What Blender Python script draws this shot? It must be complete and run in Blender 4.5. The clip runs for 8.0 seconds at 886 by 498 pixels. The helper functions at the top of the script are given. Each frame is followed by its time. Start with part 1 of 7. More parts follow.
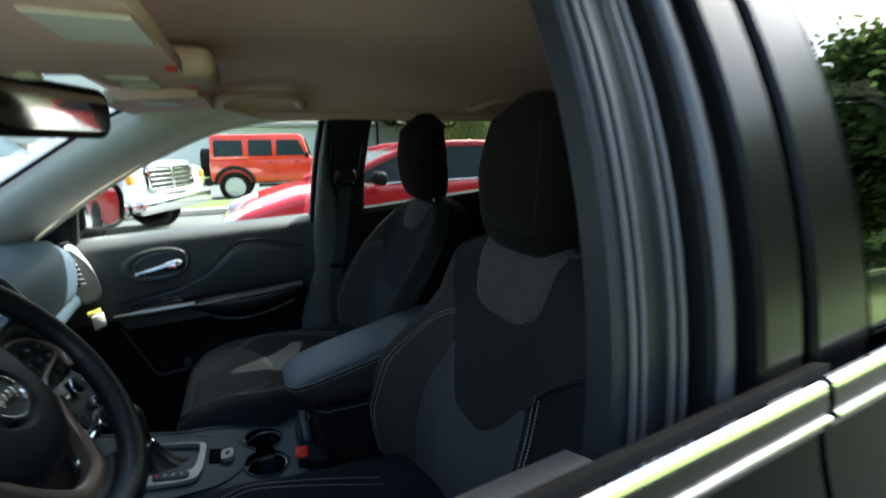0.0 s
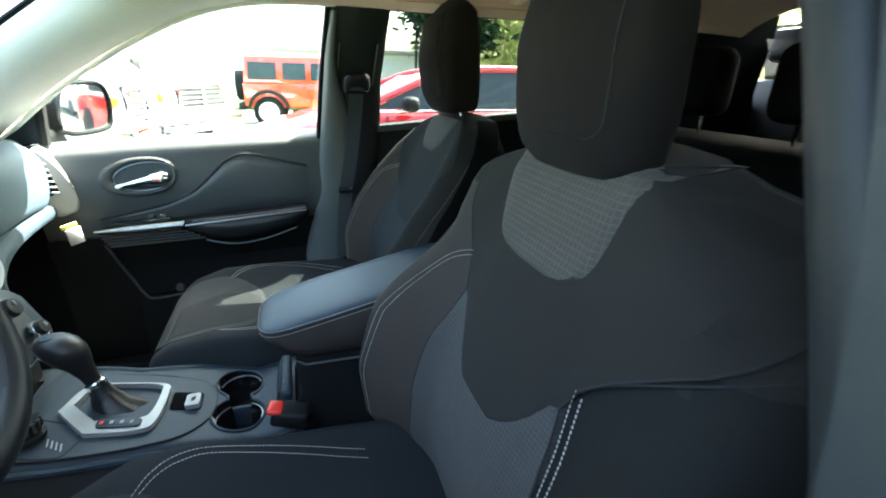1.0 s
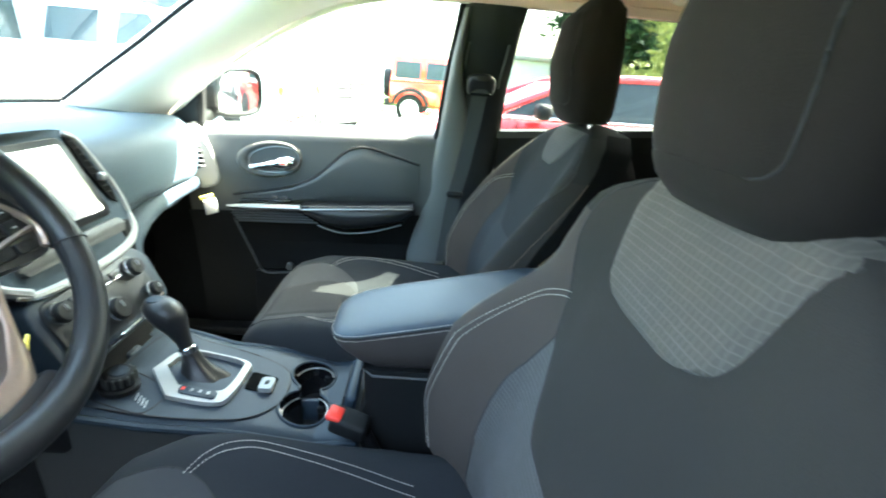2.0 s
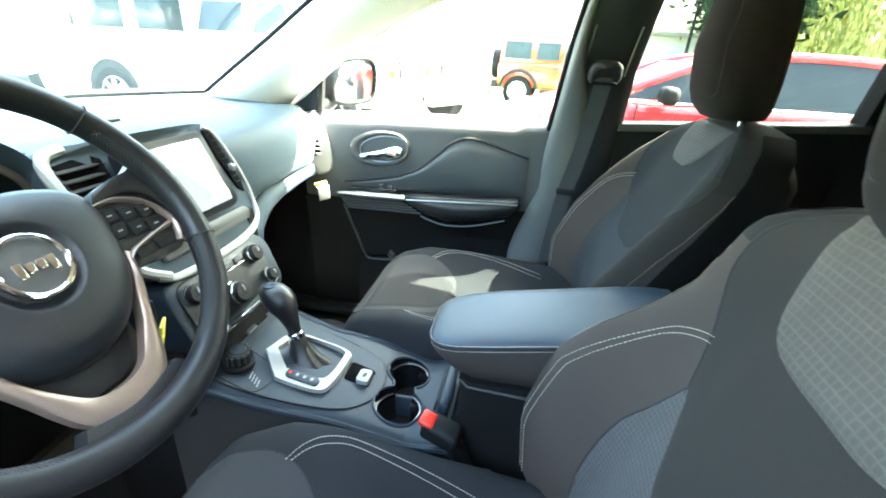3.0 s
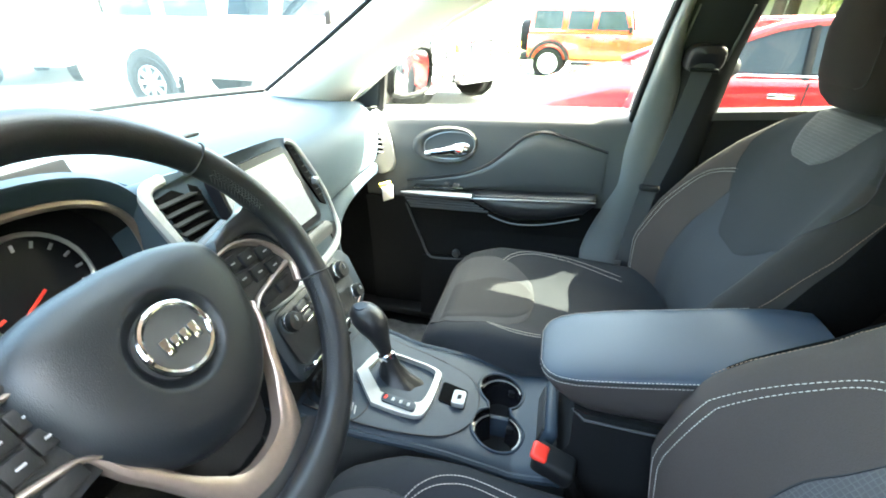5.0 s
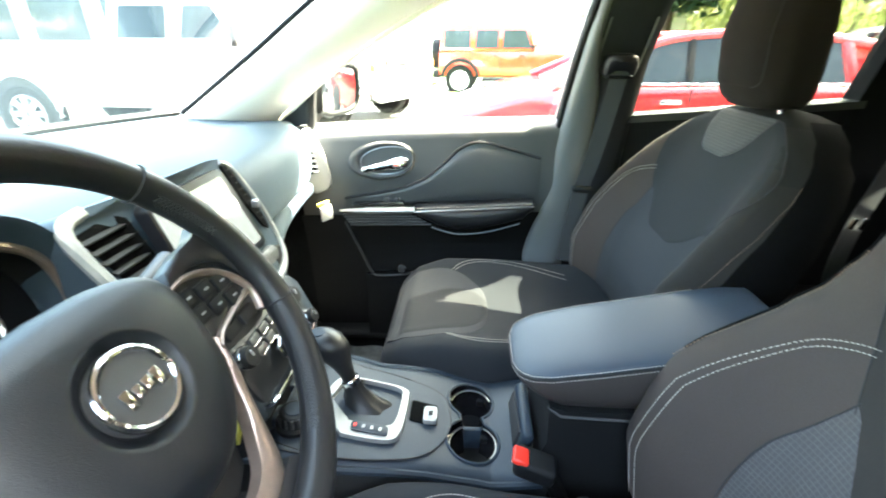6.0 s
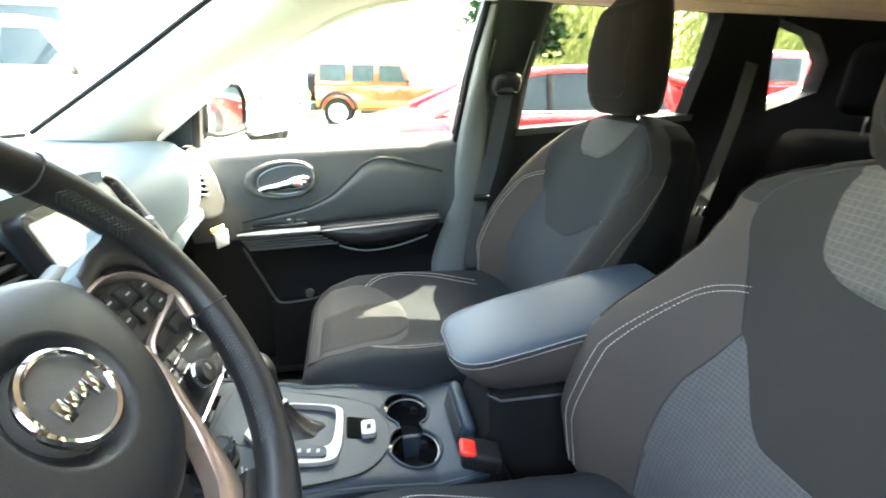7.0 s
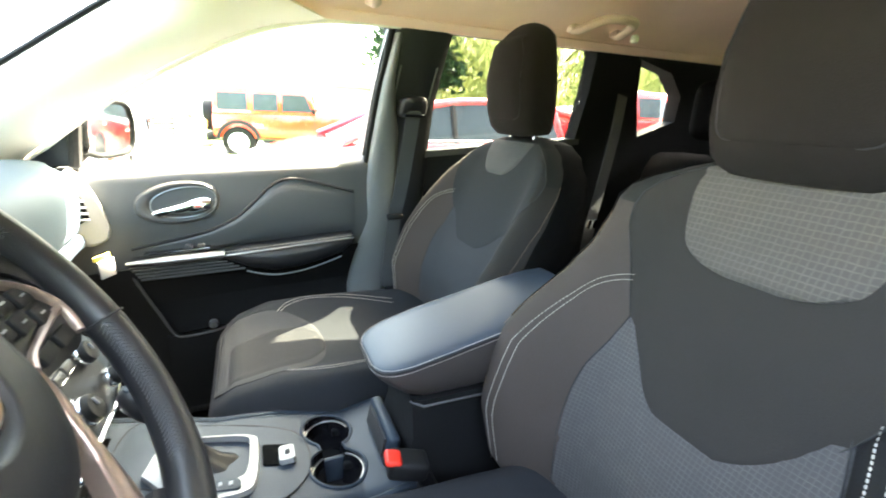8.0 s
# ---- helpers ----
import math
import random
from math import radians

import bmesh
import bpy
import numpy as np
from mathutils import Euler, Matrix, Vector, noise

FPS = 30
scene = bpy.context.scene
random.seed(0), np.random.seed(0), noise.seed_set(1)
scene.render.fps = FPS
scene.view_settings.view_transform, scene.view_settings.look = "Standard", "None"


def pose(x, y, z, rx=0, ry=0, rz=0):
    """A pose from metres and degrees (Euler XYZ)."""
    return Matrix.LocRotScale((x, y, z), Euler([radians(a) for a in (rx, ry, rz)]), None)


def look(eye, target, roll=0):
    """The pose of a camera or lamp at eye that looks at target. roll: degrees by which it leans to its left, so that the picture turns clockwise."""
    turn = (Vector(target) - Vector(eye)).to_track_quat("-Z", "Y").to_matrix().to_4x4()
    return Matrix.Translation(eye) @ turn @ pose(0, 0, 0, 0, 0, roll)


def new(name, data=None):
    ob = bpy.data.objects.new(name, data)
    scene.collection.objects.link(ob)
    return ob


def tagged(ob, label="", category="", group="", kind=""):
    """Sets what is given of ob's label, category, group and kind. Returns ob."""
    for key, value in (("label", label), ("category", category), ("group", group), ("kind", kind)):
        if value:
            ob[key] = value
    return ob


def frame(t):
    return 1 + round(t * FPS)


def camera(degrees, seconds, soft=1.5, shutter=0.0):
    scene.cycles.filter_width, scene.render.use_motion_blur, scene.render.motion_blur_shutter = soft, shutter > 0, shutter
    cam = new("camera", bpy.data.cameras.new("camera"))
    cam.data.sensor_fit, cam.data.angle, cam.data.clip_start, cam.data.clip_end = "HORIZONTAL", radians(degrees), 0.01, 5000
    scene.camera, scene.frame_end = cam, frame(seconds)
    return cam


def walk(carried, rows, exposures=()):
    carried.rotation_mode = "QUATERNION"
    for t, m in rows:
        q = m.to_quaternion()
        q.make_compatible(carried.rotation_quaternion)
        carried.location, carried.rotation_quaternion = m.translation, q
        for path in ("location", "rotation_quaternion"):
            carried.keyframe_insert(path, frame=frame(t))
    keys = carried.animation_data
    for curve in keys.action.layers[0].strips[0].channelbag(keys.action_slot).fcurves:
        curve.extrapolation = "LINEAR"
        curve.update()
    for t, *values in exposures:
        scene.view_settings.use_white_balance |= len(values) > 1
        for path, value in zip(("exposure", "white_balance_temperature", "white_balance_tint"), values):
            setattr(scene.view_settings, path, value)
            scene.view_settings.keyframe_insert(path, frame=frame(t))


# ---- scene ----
cam = camera(90.9, 8.0, 1.8, 0.5)
PATH = [
    (0, (-0.339, -0.956, 1.456), (0.44, 0.827, 0.99), -0.9),
    (0.5, (-0.282, -0.826, 1.403), (0.457, 0.922, 0.773), 2.2),
    (1, (-0.227, -0.766, 1.371), (0.387, 0.993, 0.642), 1.5),
    (1.5, (-0.185, -0.717, 1.355), (0.206, 1.106, 0.632), 4.2),
    (2, (-0.173, -0.68, 1.367), (-0.063, 1.176, 0.631), 4.8),
    (2.2, (-0.174, -0.666, 1.373), (-0.191, 1.182, 0.608), 4.5),
    (3.5, (-0.219, -0.602, 1.389), (-0.594, 1.154, 0.509), 2.9),
    (4, (-0.248, -0.583, 1.396), (-0.654, 1.137, 0.461), 1.9),
    (4.5, (-0.291, -0.575, 1.412), (-0.746, 1.133, 0.475), 1.8),
    (5.8, (-0.394, -0.569, 1.422), (-0.585, 1.204, 0.518), -0.1),
    (6, (-0.394, -0.571, 1.406), (-0.498, 1.23, 0.543), 0.2),
    (6.5, (-0.426, -0.583, 1.382), (-0.261, 1.238, 0.571), -0.1),
    (7, (-0.454, -0.594, 1.362), (-0.061, 1.226, 0.632), 1.1),
    (7.5, (-0.473, -0.607, 1.351), (0.139, 1.174, 0.677), 1.4),
    (8, (-0.465, -0.621, 1.336), (0.312, 1.124, 0.744), 2.3),
]
EXPO = [(0.0, 2.70, 5750, -1), (0.3, 2.70, 5750, -1), (0.5, 3.30, 5850, -2), (0.8, 4.15, 5950, -3), (1.0, 4.85, 6050, -4), (1.5, 5.48, 6200, -6), (2.0, 5.80, 6250, -6), (3.5, 6.10, 6450, -4), (4.5, 6.10, 6550, -3), (6.0, 6.02, 6830, 0), (7.0, 6.08, 7100, 3), (8.0, 6.10, 7300, 5)]
walk(cam, [(t, look(eye, target, roll)) for t, eye, target, roll in PATH], EXPO)

# ---- world and sun ----
SUN_DIR = Vector((0.625, 0.272, 0.743)).normalized()
world = bpy.data.worlds.new("sky")
scene.world = world
world.use_nodes = True
wn, wl = world.node_tree.nodes, world.node_tree.links
sky = wn.new("ShaderNodeTexSky")
sky.sky_type = "NISHITA"
sky.sun_disc = False
sky.sun_elevation = math.asin(SUN_DIR.z)
sky.sun_rotation = math.atan2(SUN_DIR.x, SUN_DIR.y)
sky.air_density, sky.dust_density, sky.ozone_density = 1.0, 8.0, 0.5
wn["Background"].inputs["Strength"].default_value = 0.15
wl.new(sky.outputs["Color"], wn["Background"].inputs["Color"])
sun = new("sun", bpy.data.lights.new("sun", "SUN"))
sun.data.energy, sun.data.angle, sun.data.color = 4.5, radians(0.53), (1.0, 0.95, 0.87)
sun.matrix_world = look(SUN_DIR * 30, (0, 0, 0))


# ---- materials ----
def mat(name, color, rough=0.5, metal=0.0, vary=0.15, grain=200.0, bump=0.0, scale2=6.0, spec=0.5, coat=0.0, sheen=0.0):
    """Surface with fine grain and broad wear, both changing colour, gloss and relief."""
    m = bpy.data.materials.new(name)
    m.use_nodes = True
    n, l = m.node_tree.nodes, m.node_tree.links
    b = n["Principled BSDF"]
    b.inputs["Metallic"].default_value = metal
    b.inputs["Specular IOR Level"].default_value = spec
    b.inputs["Coat Weight"].default_value = coat
    b.inputs["Coat Roughness"].default_value = 0.05
    b.inputs["Sheen Weight"].default_value = sheen
    tc = n.new("ShaderNodeTexCoord")
    fine, broad = n.new("ShaderNodeTexNoise"), n.new("ShaderNodeTexNoise")
    fine.inputs["Scale"].default_value, broad.inputs["Scale"].default_value = grain, scale2
    fine.inputs["Detail"].default_value, broad.inputs["Detail"].default_value = 3, 5
    l.new(tc.outputs["Object"], fine.inputs["Vector"])
    l.new(tc.outputs["Object"], broad.inputs["Vector"])
    mix = n.new("ShaderNodeMath")
    mix.operation = "ADD"
    l.new(fine.outputs["Fac"], mix.inputs[0])
    l.new(broad.outputs["Fac"], mix.inputs[1])
    ramp = n.new("ShaderNodeMapRange")
    ramp.inputs["From Min"].default_value, ramp.inputs["From Max"].default_value = 0.6, 1.4
    ramp.inputs["To Min"].default_value, ramp.inputs["To Max"].default_value = 1 - vary, 1 + vary
    l.new(mix.outputs[0], ramp.inputs["Value"])
    mul = n.new("ShaderNodeVectorMath")
    mul.operation = "SCALE"
    mul.inputs[0].default_value = color[:3]
    l.new(ramp.outputs["Result"], mul.inputs["Scale"])
    l.new(mul.outputs[0], b.inputs["Base Color"])
    rr = n.new("ShaderNodeMapRange")
    rr.inputs["To Min"].default_value, rr.inputs["To Max"].default_value = max(0.02, rough - 0.08), min(1, rough + 0.08)
    l.new(broad.outputs["Fac"], rr.inputs["Value"])
    l.new(rr.outputs["Result"], b.inputs["Roughness"])
    if bump:
        bp = n.new("ShaderNodeBump")
        bp.inputs["Strength"].default_value, bp.inputs["Distance"].default_value = bump, 0.002
        l.new(fine.outputs["Fac"], bp.inputs["Height"])
        l.new(bp.outputs["Normal"], b.inputs["Normal"])
    return m


def woven(name, dark, light, cells, contrast=1.0):
    """Cloth with a small check of threads."""
    m = mat(name, dark, 0.95, vary=0.2, grain=900, bump=0.5, spec=0.15, sheen=0.05)
    n, l = m.node_tree.nodes, m.node_tree.links
    b = n["Principled BSDF"]
    tc = n["Texture Coordinate"]
    waves = []
    for axis in ("Y", "Z"):
        w = n.new("ShaderNodeTexWave")
        w.bands_direction = axis
        w.inputs["Scale"].default_value = cells
        w.inputs["Distortion"].default_value = 1.2
        w.inputs["Detail"].default_value = 2
        w.inputs["Detail Scale"].default_value = 3
        l.new(tc.outputs["Object"], w.inputs["Vector"])
        waves.append(w)
    mx = n.new("ShaderNodeMath")
    mx.operation = "MAXIMUM"
    l.new(waves[0].outputs["Fac"], mx.inputs[0])
    l.new(waves[1].outputs["Fac"], mx.inputs[1])
    cross = n.new("ShaderNodeMath")
    cross.operation = "MULTIPLY"
    cross.inputs[1].default_value = 0.97
    l.new(waves[0].outputs["Fac"], cross.inputs[0])
    l.new(cross.outputs[0], mx.inputs[0])
    sharp = n.new("ShaderNodeMath")
    sharp.operation = "POWER"
    sharp.inputs[1].default_value = 8.0
    l.new(mx.outputs[0], sharp.inputs[0])
    uneven = n.new("ShaderNodeTexNoise")
    uneven.inputs["Scale"].default_value, uneven.inputs["Detail"].default_value = 55.0, 3
    l.new(tc.outputs["Object"], uneven.inputs["Vector"])
    pw = n.new("ShaderNodeMath")
    pw.operation = "MULTIPLY"
    l.new(sharp.outputs[0], pw.inputs[0])
    l.new(uneven.outputs["Fac"], pw.inputs[1])
    mc = n.new("ShaderNodeMix")
    mc.data_type = "RGBA"
    mc.inputs["A"].default_value, mc.inputs["B"].default_value = (*dark, 1), (*light, 1)
    l.new(pw.outputs[0], mc.inputs["Factor"])
    l.new(mc.outputs["Result"], b.inputs["Base Color"])
    bp = n.new("ShaderNodeBump")
    bp.inputs["Strength"].default_value, bp.inputs["Distance"].default_value = 0.5, 0.001
    l.new(pw.outputs[0], bp.inputs["Height"])
    l.new(bp.outputs["Normal"], b.inputs["Normal"])
    return m


def glass(name, tint=(1, 1, 1), gloss=0.06, graze=0.9):
    """Thin pane: clear, with a mirror part that grows towards grazing view."""
    m = bpy.data.materials.new(name)
    m.use_nodes = True
    n, l = m.node_tree.nodes, m.node_tree.links
    n.remove(n["Principled BSDF"])
    tr, gl, mx, fr = n.new("ShaderNodeBsdfTransparent"), n.new("ShaderNodeBsdfGlossy"), n.new("ShaderNodeMixShader"), n.new("ShaderNodeLayerWeight")
    tr.inputs["Color"].default_value = (*tint, 1)
    gl.inputs["Roughness"].default_value = 0.01
    pw, ml = n.new("ShaderNodeMath"), n.new("ShaderNodeMath")
    pw.operation, ml.operation = "POWER", "MULTIPLY_ADD"
    pw.inputs[1].default_value, ml.inputs[1].default_value, ml.inputs[2].default_value = 4.0, graze, gloss
    l.new(fr.outputs["Facing"], pw.inputs[0])
    l.new(pw.outputs[0], ml.inputs[0])
    l.new(ml.outputs[0], mx.inputs[0])
    l.new(tr.outputs[0], mx.inputs[1])
    l.new(gl.outputs[0], mx.inputs[2])
    l.new(mx.outputs[0], n["Material Output"].inputs["Surface"])
    return m


def leafy(name, c1, c2):
    m = mat(name, c1, 0.7, vary=0.4, grain=3, spec=0.2)
    n, l = m.node_tree.nodes, m.node_tree.links
    g = n.new("ShaderNodeNewGeometry")
    mc = n.new("ShaderNodeMix")
    mc.data_type = "RGBA"
    mc.inputs["A"].default_value, mc.inputs["B"].default_value = (*c1, 1), (*c2, 1)
    l.new(g.outputs["Random Per Island"], mc.inputs["Factor"])
    l.new(mc.outputs["Result"], n["Principled BSDF"].inputs["Base Color"])
    tl, ms = n.new("ShaderNodeBsdfTranslucent"), n.new("ShaderNodeMixShader")
    ms.inputs[0].default_value = 0.45
    l.new(mc.outputs["Result"], tl.inputs["Color"])
    l.new(n["Principled BSDF"].outputs[0], ms.inputs[1])
    l.new(tl.outputs[0], ms.inputs[2])
    l.new(ms.outputs[0], n["Material Output"].inputs["Surface"])
    return m


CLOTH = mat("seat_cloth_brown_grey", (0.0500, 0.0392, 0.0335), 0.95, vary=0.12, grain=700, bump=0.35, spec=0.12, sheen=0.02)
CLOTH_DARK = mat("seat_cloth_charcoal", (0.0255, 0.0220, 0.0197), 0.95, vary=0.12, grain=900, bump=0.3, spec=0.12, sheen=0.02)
CLOTH_HEAD = mat("headrest_cloth_dark_brown", (0.0132, 0.0101, 0.0086), 0.95, vary=0.12, grain=700, bump=0.3, spec=0.12, sheen=0.02)
# grey of the thin highlights along the window seals, put into the colour
STRIPRUBBER = mat("weather_strip_highlight_grey", (0.055, 0.052, 0.055), 0.42, vary=0.2)
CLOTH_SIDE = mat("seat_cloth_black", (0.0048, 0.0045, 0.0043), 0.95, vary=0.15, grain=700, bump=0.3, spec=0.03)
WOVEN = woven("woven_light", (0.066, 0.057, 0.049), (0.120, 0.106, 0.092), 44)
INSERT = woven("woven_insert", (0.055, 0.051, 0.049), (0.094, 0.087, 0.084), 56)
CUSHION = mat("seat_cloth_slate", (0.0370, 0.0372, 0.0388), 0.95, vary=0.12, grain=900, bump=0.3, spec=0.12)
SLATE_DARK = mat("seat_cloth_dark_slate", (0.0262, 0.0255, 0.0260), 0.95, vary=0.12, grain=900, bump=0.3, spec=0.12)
THREAD = mat("stitch_thread", (0.42, 0.38, 0.33), 0.8, vary=0.1)
TANTHREAD = mat("tan_thread", (0.20, 0.135, 0.085), 0.8, vary=0.1)
# black plastic darkened further: shade low on the door and dash, in the colour
DEEP_SHADE = mat("shaded_black_plastic", (0.0042, 0.0042, 0.0042), 0.55, vary=0.2, grain=900, bump=0.15, spec=0.14)
LIP = mat("matt_dash_lip", (0.022, 0.031, 0.040), 0.7, vary=0.12, grain=1500, bump=0.12, spec=0.08)
# near-black for solid blocks, painting the shade inside vents and the switch well
VOID = mat("painted_depth_black", (0.002, 0.002, 0.002), 0.9, vary=0.1, spec=0.05)
# black mirror shell, its shade put into an extra dark colour
MIRROR_SHADED = mat("mirror_shell_shaded", (0.002, 0.002, 0.002), 0.5, vary=0.1, spec=0.06)
SEAM = mat("seam_shadow_cord", (0.016, 0.015, 0.015), 0.9, vary=0.1)
DOORSKIN = mat("grained_door_skin", (0.050, 0.0515, 0.050), 0.46, vary=0.15, grain=1100, bump=0.3)
PLASTIC = mat("grained_black_plastic", (0.009, 0.009, 0.009), 0.58, vary=0.2, grain=900, bump=0.2, spec=0.22)
PLASTIC_GREY = mat("grained_charcoal_plastic", (0.044, 0.0435, 0.041), 0.48, vary=0.15, grain=1100, bump=0.3)
DASH = mat("dash_soft_skin", (0.036, 0.052, 0.067), 0.58, vary=0.12, grain=1500, bump=0.12, spec=0.18)
SATIN = mat("satin_console_plastic", (0.018, 0.026, 0.036), 0.48, vary=0.12, grain=900, bump=0.10, spec=0.24)
LEATHER = mat("black_leather", (0.011, 0.011, 0.012), 0.40, vary=0.2, grain=700, bump=0.12, spec=0.4)
LEATHER_ARM = mat("armrest_leather", (0.028, 0.038, 0.052), 0.47, vary=0.10, grain=900, bump=0.15, spec=0.40)
GLOSS = mat("piano_black", (0.006, 0.006, 0.007), 0.08, vary=0.1, coat=1.0)
SILVER = mat("satin_silver_trim", (0.50, 0.50, 0.48), 0.30, metal=0.85, vary=0.06)
PALE = mat("pale_satin_bezel", (0.27, 0.27, 0.26), 0.45, metal=0.25, vary=0.05)
STRIP = mat("brushed_strip", (0.30, 0.30, 0.29), 0.38, metal=0.85, vary=0.10)
BEZEL = mat("matt_black_bezel", (0.008, 0.008, 0.009), 0.32, vary=0.1, spec=0.2)
PILLAR_BLACK = mat("pillar_trim_black", (0.010, 0.010, 0.010), 0.8, vary=0.15, grain=900, bump=0.1, spec=0.06)
ARM_BASE = mat("armrest_side_skin", (0.046, 0.038, 0.034), 0.50, vary=0.12, grain=900, bump=0.15, spec=0.35)
BRONZE = mat("warm_silver_trim", (0.29, 0.222, 0.182), 0.36, metal=0.7, vary=0.08)
PILLAR_GREY = mat("pillar_trim_grey", (0.110, 0.114, 0.110), 0.50, vary=0.12, grain=1100, bump=0.15)
PILLAR_DARK = mat("pillar_trim_charcoal", (0.0155, 0.017, 0.0185), 0.5, vary=0.12, grain=1100, bump=0.06, spec=0.3)
# darkened shoulder tone that offsets sky light on the seat tops
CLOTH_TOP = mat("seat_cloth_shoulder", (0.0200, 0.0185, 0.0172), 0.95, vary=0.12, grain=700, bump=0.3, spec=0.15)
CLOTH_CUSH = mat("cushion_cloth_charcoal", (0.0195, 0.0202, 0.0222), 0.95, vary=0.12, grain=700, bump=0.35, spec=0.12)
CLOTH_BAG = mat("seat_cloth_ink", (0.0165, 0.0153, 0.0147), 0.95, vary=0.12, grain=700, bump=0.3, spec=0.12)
AIRBAG = mat("airbag_skin", (0.0060, 0.0075, 0.0095), 0.44, vary=0.15, grain=1100, bump=0.22, spec=0.45)
RIMTHREAD = mat("dark_rim_thread", (0.022, 0.022, 0.022), 0.8, vary=0.1)
SATINCHROME = mat("satin_chrome", (0.62, 0.62, 0.63), 0.16, metal=1.0, vary=0.05)
CHROME = mat("chrome", (0.82, 0.82, 0.83), 0.05, metal=1.0, vary=0.03)
HEADLINER = mat("headliner_beige", (0.84, 0.60, 0.53), 0.95, vary=0.08, grain=500, bump=0.3, spec=0.1)
HANDLE = mat("moulded_beige_plastic", (0.60, 0.45, 0.35), 0.5, vary=0.08, grain=900, bump=0.1)
PILLAR = mat("pillar_trim_beige", (0.78, 0.73, 0.64), 0.6, vary=0.06, grain=900, bump=0.15)
CARPET = mat("black_carpet", (0.011, 0.011, 0.011), 1.0, vary=0.4, grain=300, bump=1.0, spec=0.05)
RUBBER = mat("black_rubber", (0.006, 0.006, 0.006), 0.65, vary=0.2, spec=0.15)
MATFOIL = mat("clear_mat_film", (0.10, 0.10, 0.10), 0.15, vary=0.5, grain=40, bump=1.0)
BELT = mat("belt_webbing", (0.045, 0.045, 0.044), 0.8, vary=0.15, grain=1500, bump=0.4)
RED_BUTTON = mat("red_plastic", (0.75, 0.035, 0.02), 0.4, vary=0.08)
YELLOW_TAG = mat("yellow_paper", (0.85, 0.72, 0.12), 0.7, vary=0.06)
WHITE_TAG = mat("white_paper", (0.85, 0.84, 0.78), 0.7, vary=0.05)
MIRROR = mat("mirror_glass", (0.9, 0.9, 0.9), 0.02, metal=1.0, vary=0.01)
SCREEN = mat("screen_glass", (0.02, 0.022, 0.024), 0.06, vary=0.1, spec=1.0, coat=1.0)
for node in SCREEN.node_tree.nodes:
    if node.type == "BSDF_PRINCIPLED":
        # the screen glass gives off a faint, even, pale green-white glow
        node.inputs["Emission Color"].default_value = (0.93, 1.0, 0.97, 1)
        node.inputs["Emission Strength"].default_value = 0.015
PRINT = mat("white_print", (0.28, 0.28, 0.28), 0.6, vary=0.03)
RED_PRINT = mat("red_print", (0.75, 0.05, 0.03), 0.6, vary=0.03)
CARGLASS = glass("tinted_car_glass", (0.85, 0.90, 0.87))
CLEAR = glass("clear_window_glass", (0.93, 0.96, 0.94))
DOORGLASS = glass("front_door_glass", (0.76, 0.80, 0.78), 0.03)
WSGLASS = glass("windscreen_glass", (0.70, 0.745, 0.735), 0.02, 0.35)
TINT = glass("privacy_glass", (0.10, 0.11, 0.11))
TINT_LIGHT = glass("tinted_rear_glass", (0.55, 0.57, 0.55))
BODY = mat("own_car_paint", (0.003, 0.003, 0.003), 0.30, vary=0.1, grain=2000, spec=0.03)
GLOSSPILLAR = mat("gloss_pillar_cover", (0.005, 0.005, 0.005), 0.25, vary=0.2, spec=0.14)
ORANGE = mat("orange_paint", (0.75, 0.045, 0.012), 0.25, vary=0.05, coat=1.0)
RED = mat("red_paint", (0.55, 0.012, 0.018), 0.22, vary=0.05, coat=1.0)
WHITE = mat("white_paint", (0.80, 0.80, 0.80), 0.25, vary=0.04, coat=1.0)
SILVERPAINT = mat("silver_paint", (0.55, 0.57, 0.58), 0.3, metal=0.4, vary=0.05, coat=1.0)
DARKPAINT = mat("dark_blue_paint", (0.02, 0.025, 0.04), 0.25, vary=0.05, coat=1.0)
CARGLASS = mat("dark_car_glass", (0.03, 0.04, 0.045), 0.12, vary=0.3, spec=0.25)
LAMPGLASS = mat("headlamp_glass", (0.75, 0.77, 0.78), 0.12, vary=0.15, coat=1.0)
AMBER = mat("amber_lens", (0.85, 0.32, 0.03), 0.2, vary=0.1, coat=1.0)
REDLENS = mat("red_lens", (0.5, 0.02, 0.02), 0.2, vary=0.1, coat=1.0)
ASPHALT = mat("worn_asphalt", (0.085, 0.085, 0.083), 0.9, vary=0.3, grain=60, bump=0.6, scale2=0.4)
GRASS = mat("lawn", (0.09, 0.13, 0.025), 0.9, vary=0.4, grain=30, bump=1.0, scale2=0.6)
CONCRETE = mat("concrete", (0.38, 0.37, 0.35), 0.85, vary=0.15, grain=40, bump=0.4, scale2=1.0)
WALLWHITE = mat("white_cladding", (0.75, 0.76, 0.76), 0.7, vary=0.06, grain=20, scale2=0.5)
BARK = mat("bark", (0.11, 0.085, 0.06), 0.95, vary=0.4, grain=12, bump=1.0)
WILLOW = leafy("willow_leaves", (0.20, 0.24, 0.08), (0.34, 0.37, 0.15))
LEAF = leafy("broad_leaves", (0.06, 0.11, 0.03), (0.13, 0.19, 0.05))
CONIFER = leafy("conifer_needles", (0.015, 0.035, 0.015), (0.04, 0.07, 0.03))
HILL = leafy("hill_woods", (0.05, 0.09, 0.03), (0.12, 0.18, 0.06))


